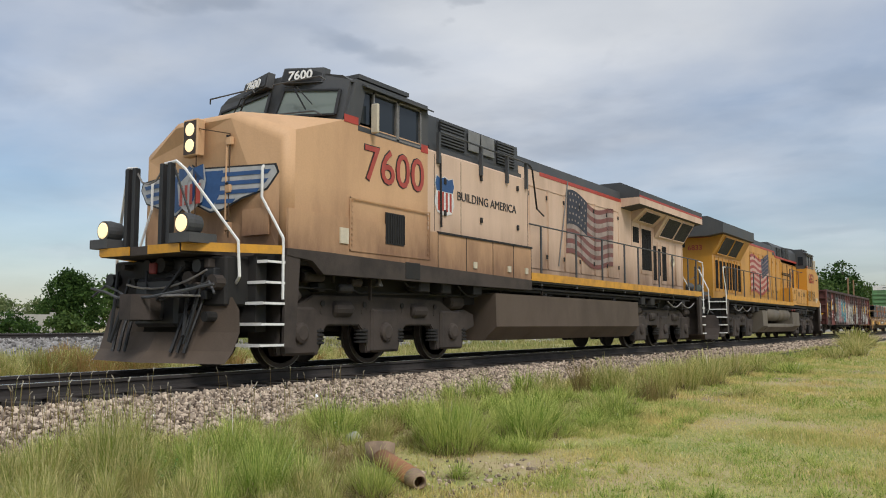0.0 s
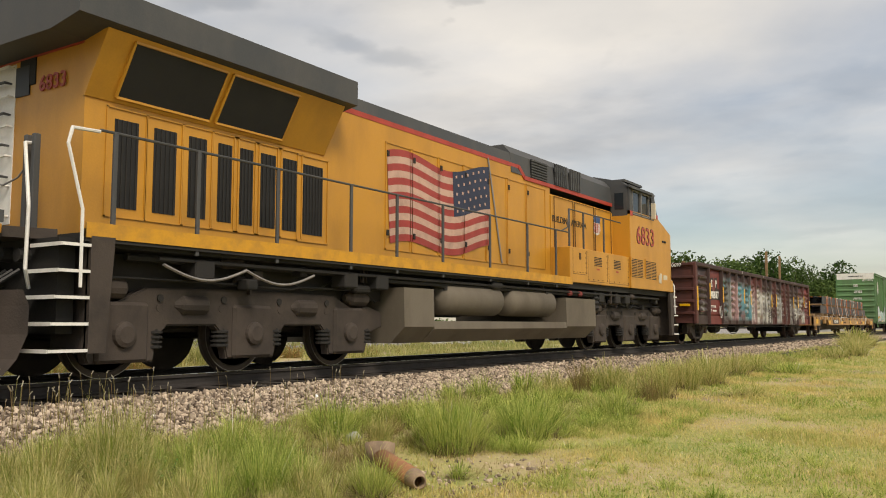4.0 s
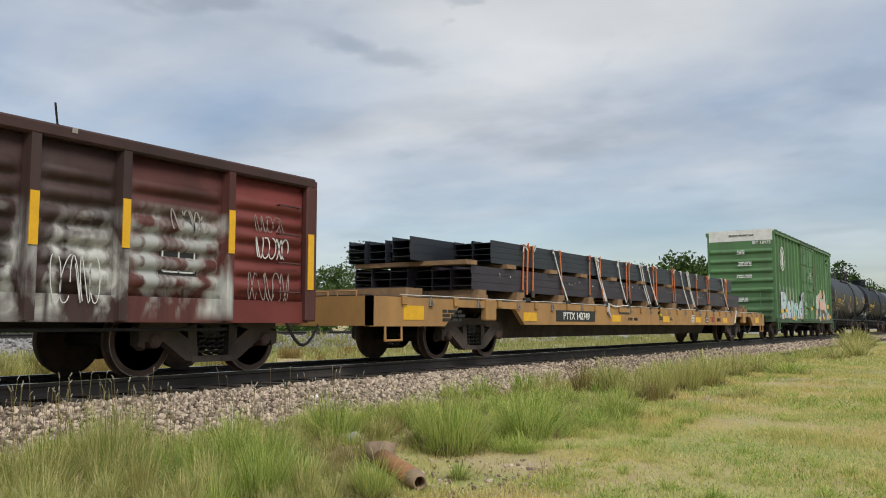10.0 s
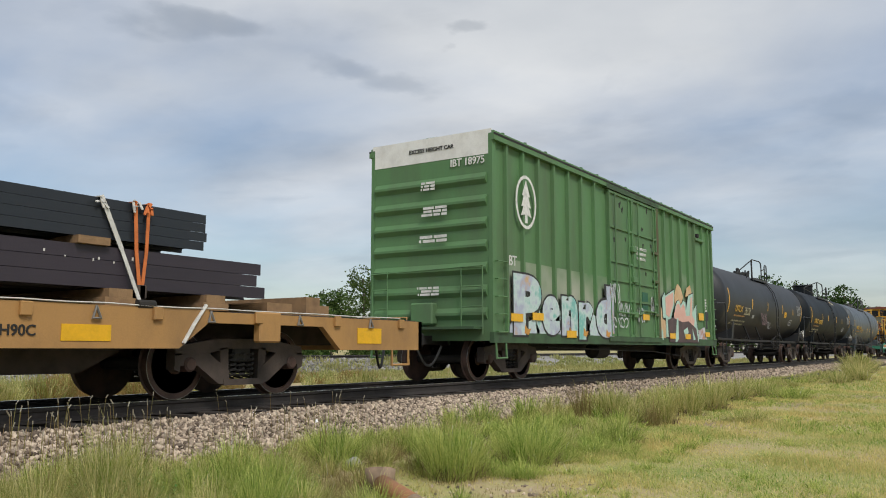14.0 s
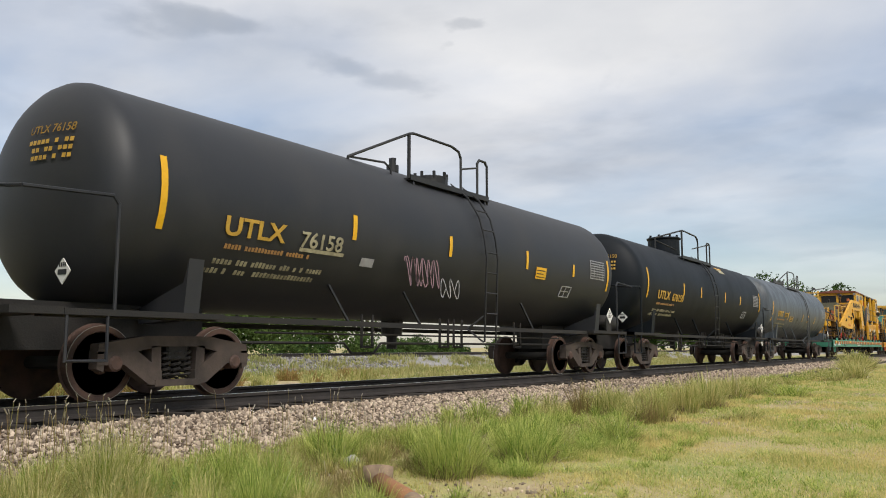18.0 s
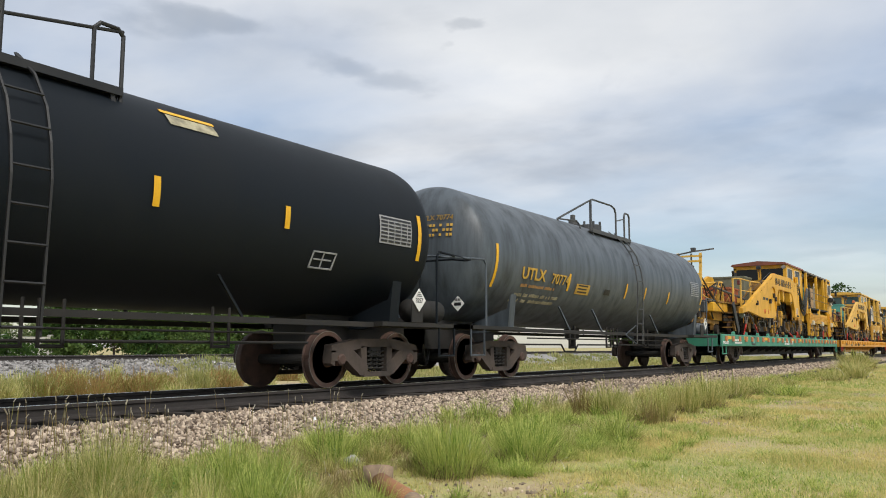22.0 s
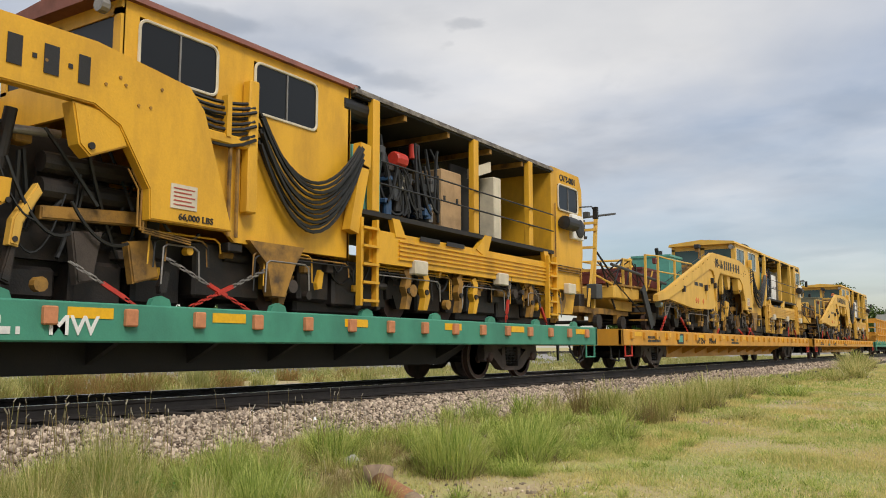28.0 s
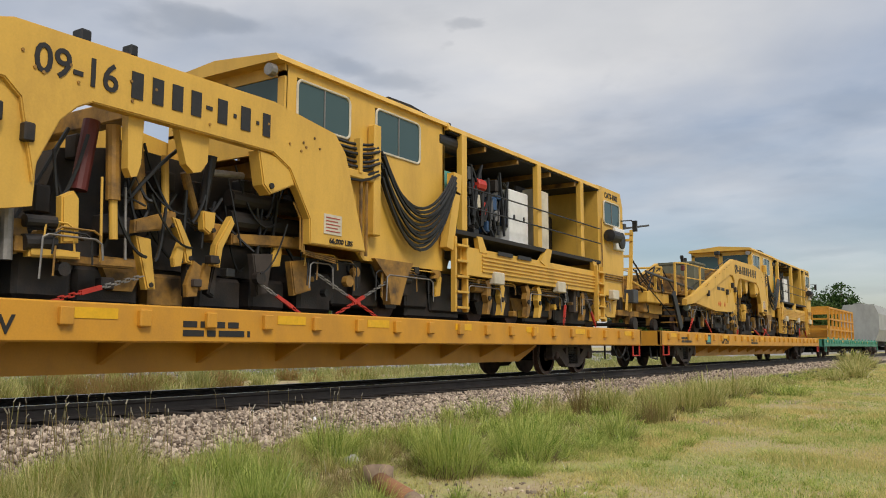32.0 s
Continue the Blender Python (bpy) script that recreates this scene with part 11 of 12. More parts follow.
    for k in range(74):
        x = rnd.uniform(-9.2, -4.2) if k < 22 else rnd.uniform(1.4, 12.6)
        y = rnd.choice((-1, -1, 1)) * rnd.uniform(1.0, 1.3)
        w, h = rnd.uniform(0.08, 0.34), rnd.uniform(0.12, 0.62)
        top_ = 2.05 if x > 0 else 2.0
        bm = B()
        if k % 4 == 0:
            cyl(bm, (x - w, y, top_ - h * 0.7), (x + w, y, top_ - h * 0.7), 0.05 + 0.12 * w, 10)
        elif k % 4 == 1:
            prism(bm, [(x, top_), (x + w, top_), (x + w * 1.2, top_ - h * 0.5), (x + w * 0.8, top_ - h), (x + w * 0.4, top_ - h), (x + w * 0.6, top_ - h * 0.5)], "y", y - 0.05, y + 0.05)
        elif k % 4 == 2:
            box(bm, x - w / 2, x + w / 2, y - 0.08, y + 0.08, top_ - h, top_, 0.015)
        else:
            tube(bm, rope((x - w, y, top_ - 0.05), (x + w * 1.5, y - 0.03, top_ - 0.05), h * 0.6, 7), 0.02, 5)
        part("underframe_gear", bm, (GREASE, MACHD, GREASE, HOSE, GREASE, MACHD, DUSTY, HOSE, MACHD, paint, GREASE, HOSE)[k % 12], m)
    for k, x in enumerate((5.55, 6.1, 7.25, 7.8, 10.2, 10.9)):
        bm = B()
        prism(bm, [(x, 1.95), (x + 0.13, 2.0), (x + 0.24, 1.86), (x + 0.20, 1.70), (x + 0.26, 1.55), (x + 0.16, 1.30), (x + 0.04, 1.30), (x + 0.10, 1.52), (x + 0.03, 1.68), (x + 0.08, 1.82)], "y", -1.36, -1.24)
        part("rail_clamp", bm, paint if k % 2 else MACHD, m)
        part("clamp_pin", cyl(B(), (x + 0.13, -1.39, 1.62), (x + 0.13, -1.2, 1.62), 0.05, 10), GREASE, m)
    bm = B()
    prism(bm, [(1.95, 2.1), (3.05, 2.1), (2.85, 1.8), (2.66, 1.36), (2.40, 1.36), (2.3, 1.8)], "y", -1.36, -1.2)
    part("skirt_bracket", bm, MACHD, m)
    for x in (5.9, 8.85, 12.2):
        bm = B()
        box(bm, x - 0.2, x + 0.2, -1.50, -1.34, 1.9, 2.15, 0.02)
        part("junction_box", bm, CREAM, m)
    # leading cab
    hw = 1.28
    # walls left open at the windows
    for s in (-1, 1):
        for name_, a, b, c, d in (("header", -0.1, 4.15, 4.66, 4.80), ("window_pillar", -0.1, 0.12, 3.92, 4.66), ("window_pillar", 1.36, 2.02, 3.92, 4.66), ("window_pillar", 3.36, 4.15, 3.92, 4.66)):
            part(name_, box(B(), a, b, min(s * hw, s * (hw - 0.06)), max(s * hw, s * (hw - 0.06)), c, d), paint, m)
        part("cab_side", prism(B(), [(1.75, 2.05), (4.15, 2.05), (4.15, 3.92), (-0.1, 3.92), (0.2, 3.3)], "y", s * hw, s * (hw - 0.06)), paint, m)
    for name_, a, b, c, d in (("cab_front", -hw, hw, 3.5, 4.05), ("header", -hw, hw, 4.62, 4.85), ("window_pillar", -hw, -hw + 0.14, 4.0, 4.7), ("window_pillar", hw - 0.14, hw, 4.0, 4.7), ("window_pillar", -0.08, 0.08, 4.0, 4.7)):
        part(name_, box(B(), -0.14, -0.08, a, b, c, d), paint, m)
    part("cab_back", box(B(), 4.1, 4.16, -hw, hw, 2.05, 4.8), paint, m)
    for a, b in ((-hw + 0.14, -0.08), (0.08, hw - 0.14)):
        bm = B()
        box(bm, -0.12, -0.10, a, b, 4.05, 4.62)
        part("windshield", bm, glass_, m)
    for s in (-1, 1):
        fit_window(m, 0.14, 1.34, s * hw, 3.98, 4.62, glass_)
        fit_window(m, 2.06, 3.32, s * hw, 3.94, 4.64, glass_)
    bm = B()
    loft(bm, [[(x, -1.36, 4.80), (x, 1.36, 4.80), (x, 1.30, 4.90), (x, 0, 5.02), (x, -1.30, 4.90)] for x in (-0.35, 4.3)])
    part("cab_roof", bm, roof, m)
    bm = B()
    lathe(bm, [(0, 0.001), (0, 0.09), (0.1, 0.10), (0.14, 0.05)], "x", (-0.4, -1.2, 4.66), 12)
    part("cab_lamp", bm, CHAINM, m)
    bm = B()
    lathe(bm, [(4.1, 0.11), (4.26, 0.10), (4.3, 0.001)], "z", (-1.3, -0.9, 0), 12)
    part("beacon", bm, STRAPO, m)
    bm = B()
    bar(bm, (-3.0, -0.6, 4.30), (-2.1, -0.4, 4.44), 0.14, 0.12)
    bar(bm, (-2.4, -0.5, 4.02), (-2.4, -0.5, 4.38), 0.05)
    part("boom_bracket", bm, MACHD, m)
    part("boom_sensor", box(B(), -3.05, -2.9, -0.7, -0.5, 4.36, 4.52, 0.02), BLACK, m)
    part("boom_sensor", box(B(), -2.2, -2.08, -0.5, -0.3, 4.46, 4.62, 0.02), BLACK, m)
    bm = B()
    prism(bm, [(2.9, 5.10), (4.2, 5.06), (4.2, 5.10), (3.6, 5.16), (2.9, 5.14)], "y", -0.9, 0.4)
    if roof is not ROOFR:
        part("shade_post", box(B(), 3.5, 3.6, -0.3, -0.2, 4.95, 5.11), GRIME_SHADE, m)
    if roof is not ROOFR:
        part("roof_shade", bm, GRIME_SHADE, m)
    else:
        bm.free()
    bm = B()
    tube(bm, [(-9.3, -1.2, 2.5), (-4.3, -1.35, 4.06), (-0.5, -1.38, 4.10)], 0.012, 5)
    part("beam_cable", bm, HOSE, m)
    # hose rack and the two hanging hose bundles
    bm = B()
    box(bm, 1.80, 1.98, -1.46, -1.30, 2.45, 4.30, 0.02)
    box(bm, 1.0, 1.9, -1.44, -1.32, 3.32, 3.46, 0.02)
    box(bm, 1.40, 1.48, -1.46, -1.34, 3.42, 3.98)
    part("hose_post", bm, paint, m)
    bm = B()
    bar(bm, (4.02, -1.42, 2.45), (4.28, -1.42, 3.55), 0.16, 0.22); bar(bm, (4.28, -1.42, 3.5), (4.30, -1.42, 3.90), 0.16, 0.26)
    part("hose_arm", bm, paint, m)
    for k in range(11):
        bm = B()
        tube(bm, rope((2.02 + 0.03 * (k % 3), -1.36 - 0.035 * (k % 4), 3.95 - 0.05 * k), (4.20, -1.46 - 0.03 * (k % 3), 3.86 - 0.03 * k), 0.82 + 0.035 * k, 14), 0.028, 5)
        part("hanging_hose", bm, HOSE, m)
    for k in range(9):
        bm = B()
        tube(bm, rope((0.2, -1.25, 4.12 - 0.04 * (k % 3)), (1.9, -1.42 - 0.03 * (k % 3), 3.98 - 0.065 * k), 0.16 + 0.03 * k, 8), 0.025, 5)
        part("hose_run", bm, HOSE, m)
    bm = B()
    for x in (1.52, 1.66):
        tube(bm, [(x, -1.40, 2.1), (x, -1.40, 3.3)], 0.03, 6)
    part("riser_pipe", bm, MACHD, m)
    # engine bay: deck, posts, canopy, what stands in it
    bm = B()
    box(bm, 4.16, 11.36, -1.42, 1.42, 2.78, 2.86)
    part("engine_deck", bm, GRIME_SHADE, m)
    for s in (-1, 1):
        bm = B()
        box(bm, 4.5, 11.4, min(s * 1.30, s * 1.42), max(s * 1.30, s * 1.42), 2.02, 2.56)
        part("deck_beam", bm, paint, m)
        for i in range(5):
            bm = B()
            box(bm, 5.3, 11.2, min(s * 1.42, s * 1.45), max(s * 1.42, s * 1.45), 2.12 + i * 0.075, 2.155 + i * 0.075)
            part("pipe_run", bm, paint, m)
        for x in (5.9, 6.75):
            part("word_plate", box(B(), x, x + 0.62, s * 1.456 - 0.006, s * 1.456 + 0.006, 2.50, 2.58), LETB, m)
        for x in (5.2, 8.1, 10.9):
            bm = B()
            prism(bm, [(x, 2.5), (x + 0.3, 2.5), (x + 0.1, 2.80), (x - 0.1, 2.80)] if x != 8.1 else [(x - 0.25, 2.55), (x + 0.15, 2.4), (x + 0.35, 2.86), (x + 0.1, 2.86)], "y", s * 1.44, s * 1.34)
            part("deck_bracket", bm, paint, m)
        for x in (4.68, 7.90, 10.25):
            bm = B()
            box(bm, x - 0.09, x + 0.09, min(s * 1.28, s * 1.42), max(s * 1.28, s * 1.42), 2.86, 4.74, 0.015)
            part("canopy_post", bm, paint, m)
        for z in (3.34, 3.72):
            bm = B()
            tube(bm, [(4.75, s * 1.44, z), (11.3, s * 1.44, z - 0.04)], 0.016, 5)
            part("deck_rail", bm, BLACK, m)
    bm = B()
    loft(bm, [[(x, -1.40, 4.74), (x, 1.40, 4.74), (x, 1.36, 4.84), (x, 0, 4.94), (x, -1.36, 4.84)] for x in (4.16, 11.45)])
    part("canopy", bm, mat("weathered_canopy_paint", (0.075, 0.062, 0.05), 0.8, dirt=(0.40, 0.36, 0.30), amount=0.55, scale=5) if roof is ROOFR else paint, m)
    # near-black sheet added to darken the canopy's underside
    part("canopy_dark_sheet", box(B(), 4.2, 11.4, -1.36, 1.36, 4.70, 4.738), GRIME_SHADE, m)
    for x in (5.6, 7.0, 8.6, 10.0):
        part("canopy_rib", box(B(), x - 0.04, x + 0.04, -1.34, 1.34, 4.60, 4.70), MACHD, m)
    bm = B()
    box(bm, 4.6, 11.3, -0.10, 0.25, 2.86, 4.1, 0.05)
    part("engine_block", bm, GREASE, m)
    bm = B()
    for k in range(8):
        x = 5.0 + 0.30 * k
        lathe(bm, [(3.0 + 0.1 * (k % 3), 0.12), (3.5 + 0.12 * (k % 2), 0.12), (3.55, 0.001)], "z", (x, -0.75 - 0.12 * (k % 2), 0), 12)
    part("filter_bank", bm, GREASE, m)
    for k in range(18):
        x, z, w = 5.15 + rnd.uniform(0, 1.6), rnd.uniform(2.9, 4.2), rnd.uniform(0.08, 0.2)
        if k % 3:
            part("engine_fitting", box(B(), x, x + w, -1.15, -0.7, z, z + rnd.uniform(0.08, 0.3), 0.02), (GREASE, MATS["engine_blue_paint"], BLACK, GREY, CHAINM)[k % 5], m)
        else:
            part("engine_canister", lathe(B(), [(z, 0.001), (z, 0.08), (z + 0.25, 0.08), (z + 0.28, 0.03)], "z", (x, -1.08, 0), 12), (MATS["engine_blue_paint"], CREAM, GREY, GREASE, REDCH)[(k // 3) % 5], m)
    # two added black sheets stand in for the shade inside the open bay
    part("bay_shade_wall", box(B(), 4.3, 9.2, 0.95, 1.0, 2.87, 4.68), GRIME_SHADE, m)
    part("bay_shade_panel", box(B(), 7.75, 8.9, -0.9, -0.84, 2.87, 4.3), GRIME_SHADE, m)
    if roof is ROOFR:
        part("leaning_panel", prism(B(), [(8.0, 4.0), (8.85, 4.28), (8.85, 4.5), (8.0, 4.2)], "y", -1.2, -1.14), CREAM, m)
    for k in range(34):
        bm = B()
        x = 5.0 + rnd.uniform(0, 1.9)
        tube(bm, rope((x, -1.0 - 0.15 * (k % 2), rnd.uniform(3.6, 4.4)), (x + rnd.uniform(-0.4, 0.6), -1.15, rnd.uniform(2.95, 3.3)), rnd.uniform(-0.3, 0.35), 8), 0.03, 5)
        part("engine_hose", bm, HOSE, m)
    for x0_, x1_, z_, mm in (((6.95, 7.65, 4.02, MATS["tan_board"]), (8.95, 9.25, 4.2, CREAM), (4.3, 5.05, 3.95, TEAL)) if roof is ROOFR else ((6.85, 7.7, 4.05, inner), (8.05, 8.75, 4.25, CREAM), (4.3, 4.62, 4.0, TEAL))):
        bm = B()
        box(bm, x0_, x1_, -1.22, 0.9, 2.87, z_, 0.02)
        part("cabinet", bm, mm, m)
    bm = B()
    box(bm, 7.0, 7.05, -1.24, -1.2, 3.4, 3.5); box(bm, 7.45, 7.5, -1.24, -1.2, 3.4, 3.5)
    part("cabinet_latch", bm, BLACK, m)
    bm = B()
    lathe(bm, [(5.55, 0.12), (5.57, 0.14), (5.85, 0.14), (5.87, 0.001)], "x", (0, -1.1, 3.95), 10)
    part("red_bottle", bm, REDCH, m)
    bm = B()
    box(bm, 9.2, 11.3, 0.9, 0.96, 2.86, 4.2)
    part("back_panel", bm, paint, m)
    bm = B()
    lathe(bm, [(3.95, 0.001), (4.0, 0.16), (4.85, 0.18), (4.95, 0.12), (5.0, 0.001)], "x", (0, -1.15, 4.55), 16)
    cyl(bm, (4.35, -1.15, 4.7), (4.35, -1.15, 4.92), 0.14, 12)
    part("air_filter", bm, BLACK, m)
    # trailing cab
    bm = B()
    prism(bm, [(11.36, 2.0), (13.0, 2.0), (13.12, 2.9), (13.12, 4.5), (12.95, 4.86), (11.36, 4.86)], "y", -1.36, 1.36)
    part("rear_cab", bm, paint, m)
    bm = B()
    prism(bm, [(11.6, 1.45), (12.8, 1.45), (13.0, 2.0), (11.4, 2.0)], "y", -1.2, 1.2)
    part("rear_skirt", bm, paint, m)
    for s in (-1, 1):
        fit_window(m, 11.72, 12.80, s * 1.375, 3.90, 4.48, glass_)
    writing("CATS-0801" if roof is ROOFR else "CATS-1002", 0.21, LETB, m, (12.28, -1.366, 4.60), "lettering", 0.9)
    bm = B()
    box(bm, 12.35, 13.0, -1.46, -1.35, 3.25, 3.85, 0.02)
    part("cooler_panel", bm, WHITE, m)
    bm = B()
    lathe(bm, [(-1.52, 0.001), (-1.52, 0.12), (-1.50, 0.22), (-1.46, 0.22)], "y", (12.72, 0, 3.52), 18)
    part("cooler_fan", bm, BLACK, m)
    bm = B()
    lathe(bm, [(11.7, 0.001), (11.72, 0.16), (12.28, 0.16), (12.3, 0.001)], "x", (0, -1.52, 3.56), 14)
    part("rear_tank", bm, BLACK, m)
    bm = B()
    tube(bm, [(12.95, -1.38, 4.1), (13.3, -1.55, 4.15), (13.45, -1.6, 4.0)], 0.016, 5)
    box(bm, 13.38, 13.46, -1.66, -1.54, 3.85, 4.15)
    part("mirror_arm", bm, BLACK, m)
    for q in range(3):
        part("rear_pipe", tube(B(), [(11.4, -1.40, 2.55 - 0.06 * q), (12.9, -1.40, 2.55 - 0.06 * q), (12.95, -1.40, 1.95)], 0.018, 5), MACHD, m)
    part("rear_pipe", tube(B(), [(11.5, -1.40, 4.0), (11.5, -1.40, 2.1)], 0.018, 5), MACHD, m)
    # ladders
    for x in (4.4, 11.1):
        bm = B()
        for k in (-0.2, 0.2):
            box(bm, x + k - 0.03, x + k + 0.03, -1.52, -1.42, 1.3, 2.7)
        part("ladder_side", bm, paint, m)
        for i in range(5):
            bm = B()
            box(bm, x - 0.2, x + 0.2, -1.56, -1.40, 1.36 + i * 0.29, 1.40 + i * 0.29)
            part("ladder_step", bm, paint, m)
    # leading end: beam nose, mast, boxes, rails
    bm = B()
    box(bm, -12.3, -10.3, -0.95, 0.95, 2.02, 2.38, 0.03)
    prism(bm, [(-12.2, 2.0), (-10.3, 2.0), (-10.3, 1.72), (-11.5, 1.72)], "y", -0.7, 0.7)
    part("front_frame", bm, paint, m)
    bm = B()
    box(bm, -14.0, -10.4, -0.62, -0.50, 1.58, 1.74)
    part("drawbar", bm, MACHD, m)
    part("drawbar", box(B(), -14.0, -10.4, 0.50, 0.62, 1.58, 1.74), MACHD, m)
    part("drawbar_tie", box(B(), -13.9, -13.7, -0.5, 0.5, 1.58, 1.74), MACHD, m)
    for x in (-13.0, -11.2):
        for s in (-1, 1):
            bm = B()
            y = s * 0.72
            lathe(bm, [(y - 0.06, 0.001), (y - 0.06, 0.2), (y + 0.06, 0.2), (y + 0.06, 0.001)], "y", (x, 0, 1.34), 16)
            part("guide_wheel", bm, GREASE, m)
            part("guide_bracket", box(B(), x - 0.12, x + 0.12, min(s * 0.5, s * 0.64), max(s * 0.5, s * 0.64), 1.34, 1.62), MACHD, m)
        part("axle", cyl(B(), (x, -0.66, 1.34), (x, 0.66, 1.34), 0.05, 8), GREASE, m)
    for k in range(9):
        bm = B()
        x, y = -13.6 + 0.38 * k, rnd.uniform(-0.7, 0.5)
        box(bm, x - 0.15, x + 0.15, y - 0.15, y + 0.15, 1.72, 1.95 + rnd.uniform(0, 0.3), 0.03)
        part("front_gear", bm, (GREASE, MACHD, GREASE)[k % 3], m)
    # the mast stands on the drawbar frame
    for y in (-0.75, 0.05):
        bm = B()
        bar(bm, (-13.35 if y < 0 else -13.45, y, 1.70), (-12.85 if y < 0 else -13.0, y + 0.08, 4.22), 0.10, 0.06)
        part("mast_leg", bm, MACHP, m)
        bm = B()
        bar(bm, (-13.72, y - 0.02, 1.72), (-13.22, y + 0.04, 3.0), 0.06)
        part("mast_brace", bm, MACHP, m)
    for x, z in ((-13.14, 2.75), (-13.02, 3.4), (-12.95, 3.9), (-12.90, 4.10)):
        bm = B()
        bar(bm, (x, -0.74, z), (x - 0.1, 0.12, z), 0.07)
        part("mast_rung", bm, MACHP, m)
    bm = B()
    tube(bm, [(-13.2, 0.35, 4.12), (-12.9, -0.4, 4.28), (-12.2, -1.0, 4.42)], 0.03, 6)
    box(bm, -12.98, -12.82, -0.5, -0.34, 4.26, 4.42)
    cyl(bm, (-12.95, -0.35, 4.2), (-12.95, -0.35, 3.72), 0.035, 8)
    lathe(bm, [(3.66, 0.08), (3.72, 0.10), (3.76, 0.03)], "z", (-12.95, -0.35, 0), 10)
    part("mast_arm", bm, GREY, m)
    for a, b in (((-12.95, -0.7, 3.3), (-11.0, -0.9, 2.0)), ((-12.9, 0.1, 3.3), (-10.9, 0.5, 2.1)), ((-12.7, -0.72, 3.0), (-11.9, -0.8, 1.75)), ((-13.2, -0.8, 2.6), (-11.2, -0.9, 2.25))):
        bm = B()
        tube(bm, [a, b], 0.03, 6)
        part("mast_stay", bm, MACHP if a[2] < 2.9 or a[1] > 0 else BLACK, m)
    bm = B()
    box(bm, -13.55, -13.15, -0.95, -0.65, 1.95, 2.35, 0.02)
    part("mast_box", bm, GREY, m)
    # walkway boxes and rails
    bm = B()
    prism(bm, [(-11.9, 2.38), (-6.0, 2.44), (-6.0, 2.50), (-11.9, 2.44)], "y", -1.0, 1.2)
    part("walkway", bm, MACHD, m)
    for x0_, x1_, y0_, y1_, z_, mm in ((-9.9, -8.3, -0.9, 0.9, 3.08, tank), (-8.2, -6.9, -0.2, 0.9, 2.9, tank if tank is MAROON else MACHD), (-7.2, -5.9, -0.9, 0.4, 3.72, TEAL if tank is MAROON else MATS["faded_olive_paint"]), (-11.7, -10.4, -0.4, 0.9, 2.86, tank)):
        bm = B()
        box(bm, x0_, x1_, y0_, y1_, 2.49, z_, 0.02)
        b_ = part("tank_box", bm, mm, m)
        bm = B()
        box(bm, x0_ - 0.03, x1_ + 0.03, y0_ - 0.03, y1_ + 0.03, z_ - 0.06, z_ + 0.015)
        part("lid", bm, mm, b_)
    bm = B()
    lathe(bm, [(3.72, 0.10), (3.95, 0.10)], "z", (-6.4, -0.3, 0), 12)
    part("exhaust", bm, GRIME_SHADE, m)
    part("exhaust", bar(B(), (-6.9, -0.4, 3.72), (-7.02, -0.4, 3.98), 0.1), GRIME_SHADE, m)
    bm = B()
    lathe(bm, [(3.08, 0.12), (3.2, 0.12), (3.26, 0.05)], "z", (-8.9, -0.2, 0), 12)
    part("filler_cap", bm, MACHP, m)
    for x, y in ((-10.55, -1.25), (-9.73, -1.35), (-8.1, -1.35), (-10.55, 1.25), (-9.73, 1.3), (-11.6, -0.95), (-11.0, -0.95), (-11.6, 0.9)):
        bm = B()
        box(bm, x - 0.035, x + 0.035, y - 0.03, y + 0.03, 2.3, 3.40 if abs(x) < 10.9 else 3.2)
        part("rail_post", bm, MACHP, m)
    bm = B()
    tube(bm, [(-10.55, -1.25, 3.38), (-9.73, -1.35, 3.42), (-8.1, -1.35, 3.42), (-6.3, -1.35, 3.46), (-6.15, -1.35, 3.40), (-6.15, -1.35, 3.2)], 0.024, 6)
    tube(bm, [(-9.73, -1.35, 2.95), (-6.6, -1.35, 3.0)], 0.02, 6)
    tube(bm, [(-11.6, -0.95, 3.18), (-11.0, -0.95, 3.2), (-11.6, 0.9, 3.18)], 0.024, 6)
    tube(bm, [(-10.55, 1.25, 3.38), (-9.73, 1.3, 3.42), (-6.5, 1.3, 3.42)], 0.024, 6)
    part("walk_rail", bm, MACHP, m)
    for a, b in (((-11.0, -0.95, 3.2), (-10.4, -1.2, 2.4)), ((-11.6, -0.95, 3.2), (-12.2, -0.9, 2.4))):
        part("rail_stay", tube(B(), [a, b], 0.022, 6), BLACK, m)
    bm = B()
    box(bm, -9.98, -9.86, -1.38, -1.26, 3.16, 3.34, 0.02)
    part("tail_lamp", bm, MAROON, m)
    bm = B()
    lathe(bm, [(-9.97, 0.001), (-9.97, 0.10), (-9.8, 0.10), (-9.78, 0.001)], "x", (0, -1.40, 1.94), 14)
    part("work_lamp", bm, GLASSL, m)
    for i in range(4):
        bm = B()
        x = -10.95 + i * 0.11
        box(bm, x - 0.10, x + 0.10, -1.38, -0.9, 1.42 + i * 0.2, 1.46 + i * 0.2)
        part("stair_tread", bm, MACHD, m)
    bm = B()
    bar(bm, (-11.25, -1.40, 2.35), (-10.55, -1.40, 1.25), 0.06, 0.30)
    part("black_chute", bm, BLACK, m)
    clutter(m, paint, seed)
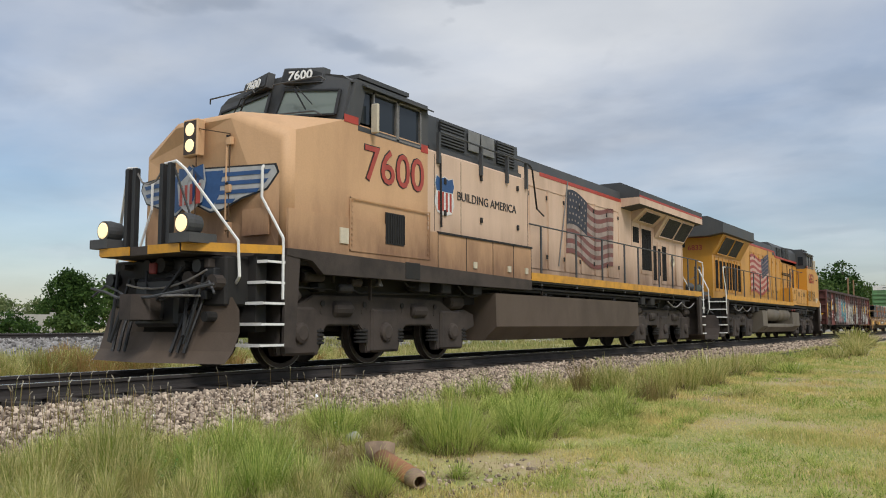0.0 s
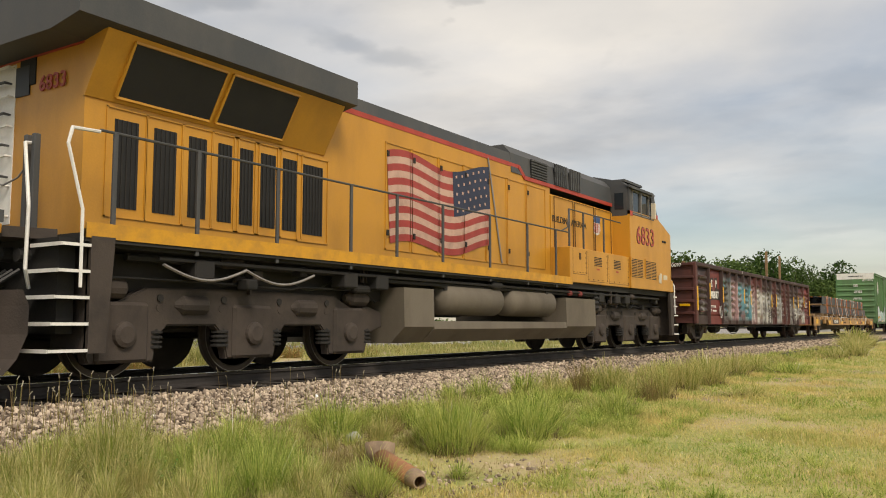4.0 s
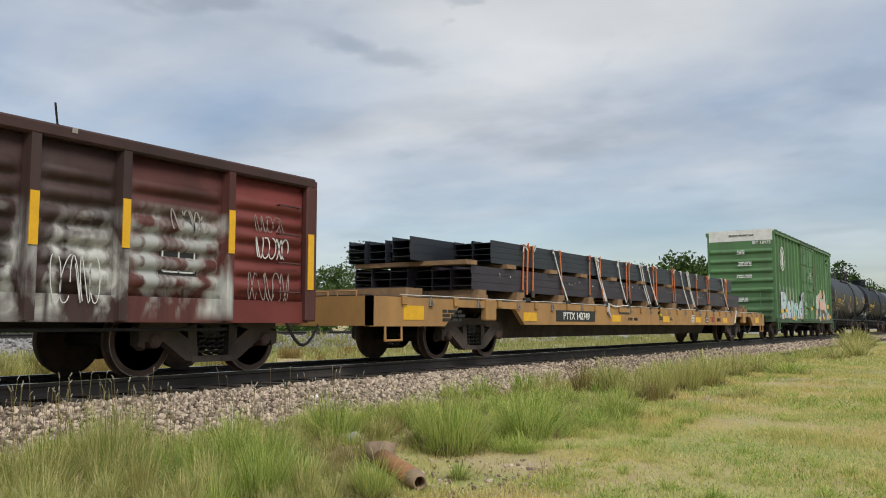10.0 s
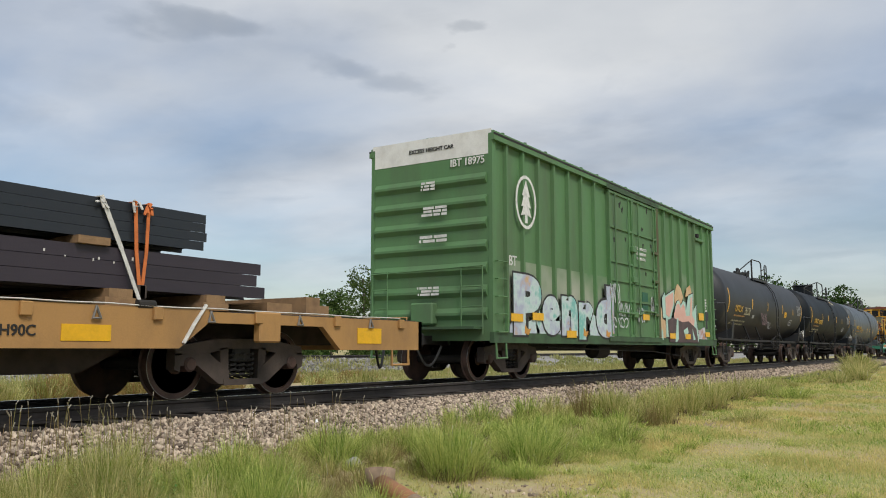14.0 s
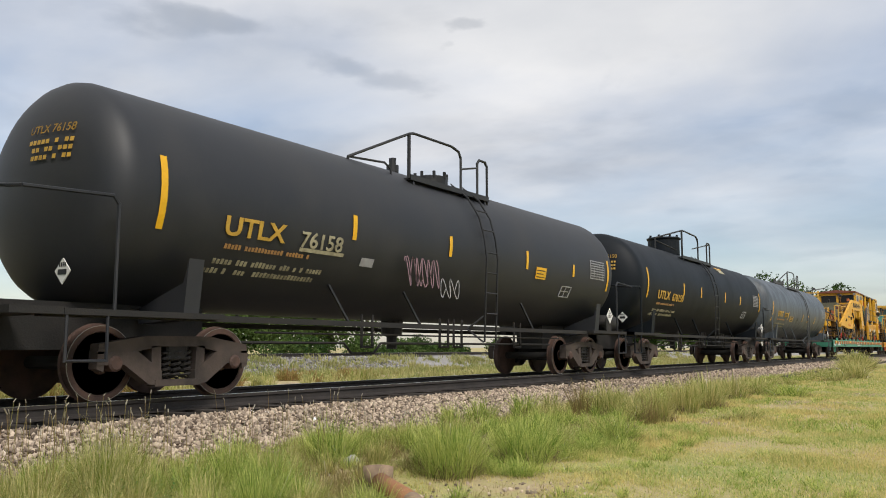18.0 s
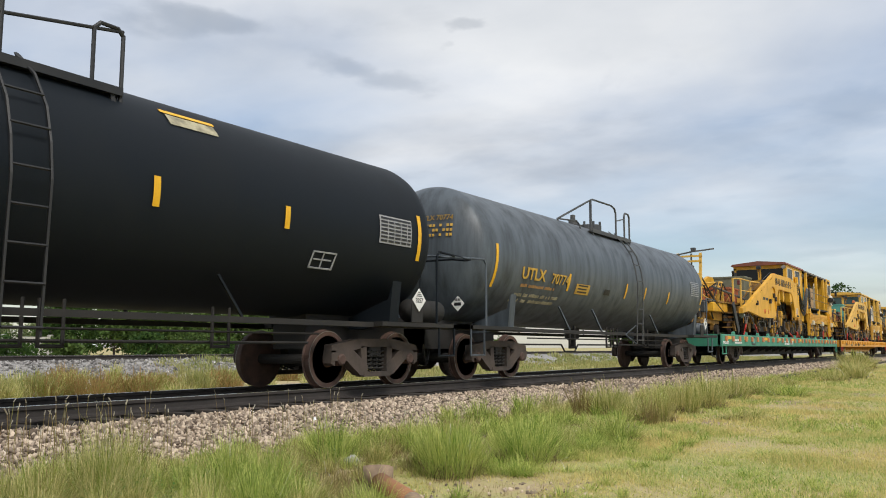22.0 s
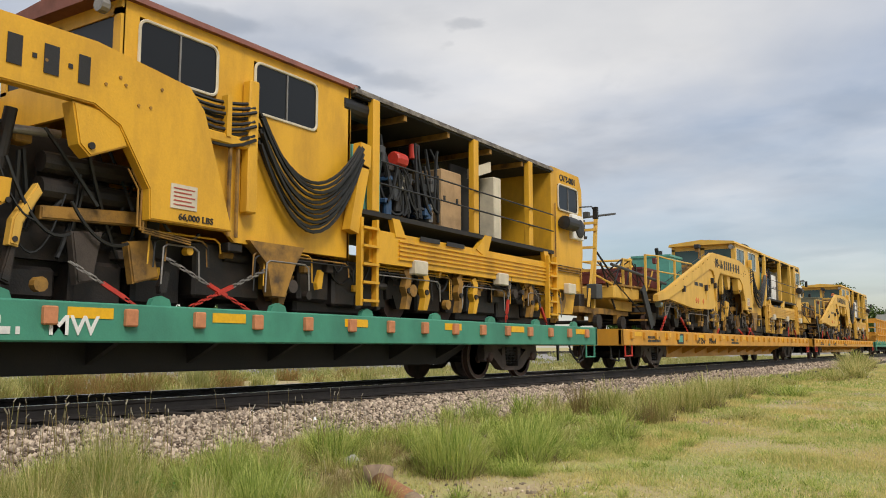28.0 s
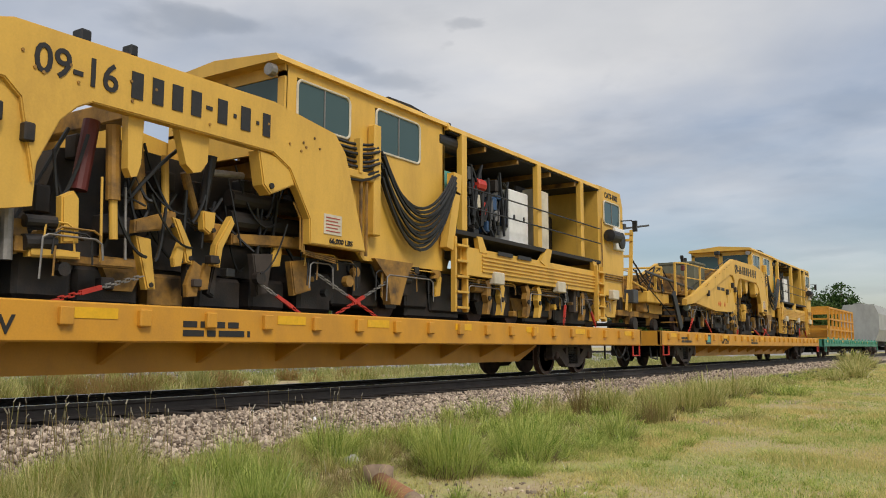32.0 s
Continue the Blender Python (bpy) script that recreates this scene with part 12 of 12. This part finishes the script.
    # lashings
    for a, b in (((-8.6, -1.35, 2.05), (-9.9, -1.44, 1.14)), ((-8.4, -1.35, 2.05), (-7.2, -1.44, 1.14)), ((-2.4, -1.2, 1.5), (-3.7, -1.44, 1.14)), ((0.6, -1.3, 1.75), (1.9, -1.44, 1.14)), ((2.4, -1.3, 1.75), (0.9, -1.44, 1.14)), ((9.3, -1.4, 2.1), (9.0, -1.44, 1.14)), ((10.4, -1.4, 1.9), (10.9, -1.44, 1.14)), ((-0.6, -1.2, 1.6), (0.1, -1.44, 1.14))):
        a, b = Vector(a), Vector(b)
        h = a.lerp(b, 0.5)
        chain(m, a, h, CHAINM)
        chain(m, h, b, REDCH)
        bm = B()
        bar(bm, h, h + (b - a).normalized() * 0.3, 0.05)
        part("chain_binder", bm, REDCH, m)
    ROLLING.append((m, u, 0))


mat("faded_olive_paint", (0.15, 0.15, 0.10), 0.6, amount=0.5, scale=3)
work_flat(187.78, MGREEN, GRIME_SHADE, "faded sea-green steel flat car carrying a track machine", ((-0.7, "MW", 0.30), (-12.9, "UP 253567", 0.16)), RUSTO)
work_flat(216.66, FLATO, FLATO, "orange-yellow steel flat car carrying a track machine", ((-6.4, "UP 254", 0.28), (-4.95, "09MW", 0.28)), FLATO)
work_flat(245.5, FLATO, FLATO, "orange-yellow steel flat car coupled behind its twin", ((-6.4, "UP 254", 0.28),), FLATO)
tamper(187.78, MACH, ROOFR, CREAM, "dirty yellow track machine with a red-brown roof and dangling hoses", mat("rust_orange_paint", (0.36, 0.10, 0.04), 0.7, amount=0.5, scale=3), 3, glass("smashed_dark_window", (0.006, 0.007, 0.008), 0.3))
tamper(216.28, MACHP, MACHP, WHITE, "pale yellow track machine with maroon boxes and a teal tank", MAROON, 5, glass("green_tinted_glass", (0.05, 0.09, 0.09), 0.08))
tamper(244.78, MACHP, MACHP, WHITE, "pale yellow track machine on the hindmost yellow flat car", MACHD, 7, MATS["green_tinted_glass"])
# the last cars in sight
work_flat(274.4, MGREEN, GRIME_SHADE, "faded green flat car carrying an orange steel rack", (), MGREEN, False)


def rack():
    r = thing("steel_rack", "bright orange open steel rack standing on the green flat car", "rack")
    for x in [-10.5 + i * 1.5 for i in range(8)]:
        for y in (-1.35, 1.35):
            bm = B()
            box(bm, x - 0.06, x + 0.06, y - 0.06, y + 0.06, 1.12, 3.15)
            part("upright", bm, FLATO, r)
        bm = B()
        box(bm, x - 0.05, x + 0.05, -1.35, 1.35, 3.05, 3.17)
        part("cross_bar", bm, FLATO, r)
    for z in (1.2, 1.75, 2.4, 3.1):
        for y in (-1.35, 1.35):
            bm = B()
            box(bm, -10.6, 0.1, y - 0.05, y + 0.05, z - 0.05, z + 0.05)
            part("long_bar", bm, FLATO, r)
        bm = B()
        box(bm, -10.56, -10.44, -1.35, 1.35, z - 0.05, z + 0.05)
        part("end_bar", bm, FLATO, r)
    bm = B()
    box(bm, -10.3, 0.0, -1.2, 1.2, 1.3, 2.0)
    part("packed_goods", bm, FLATO, r)
    ROLLING.append((r, 274.4, 0))


def hopper(u):
    car = thing("hopper_car", "pale grey curved-side covered hopper car", "freight car", "cars of the train")
    hg = mat("pale_grey_hopper_paint", (0.36, 0.36, 0.34), 0.6, amount=0.4, scale=1.5, streak=2)
    bm = B()
    loft(bm, [[(x, -1.2, 1.2), (x, 1.2, 1.2), (x, 1.55, 2.2), (x, 1.55, 3.6), (x, 1.2, 4.4), (x, -1.2, 4.4), (x, -1.55, 3.6), (x, -1.55, 2.2)] for x in (-7.6, 7.6)])
    part("body", bm, hg, car)
    bm = B()
    box(bm, -8.4, 8.4, -0.4, 0.4, 0.75, 1.2)
    part("centre_sill", bm, GRIME_SHADE, car)
    bm = B()
    box(bm, -7.6, 7.6, -0.4, 0.4, 4.4, 4.5)
    part("running_board", bm, hg, car)
    truck(car, -6.2)
    truck(car, 6.2)
    ROLLING.append((car, u, 0))


rack()
hopper(297.2)


# ---- what moves ----
SPEED = [(0, 6.55), (8, 6.55), (12, 6.50), (16, 6.47), (20, 6.43), (32, 6.43)]


def run(t):
    """How far the train has rolled after t seconds."""
    s = 0.0
    for (a, u), (b, v) in zip(SPEED, SPEED[1:]):
        if t <= a:
            break
        e = min(t, b)
        w = u + (v - u) * (e - a) / (b - a)
        s += (u + w) / 2 * (e - a)
    return s


def motions():
    times = [0, 4, 8, 12, 16, 20, 24, 28, 32]
    for ob, u, z in ROLLING:
        walk(ob, [(t, pose(u - run(t), 0, z)) for t in times])
    ticks = [i / 10 for i in range(321)]
    turned = [run(t) for t in ticks]
    for ob, x, z, r in WHEELS:
        walk(ob, [(t, pose(x, 0, z, 0, -math.degrees(s / r), 0)) for t, s in zip(ticks, turned)])


motions()
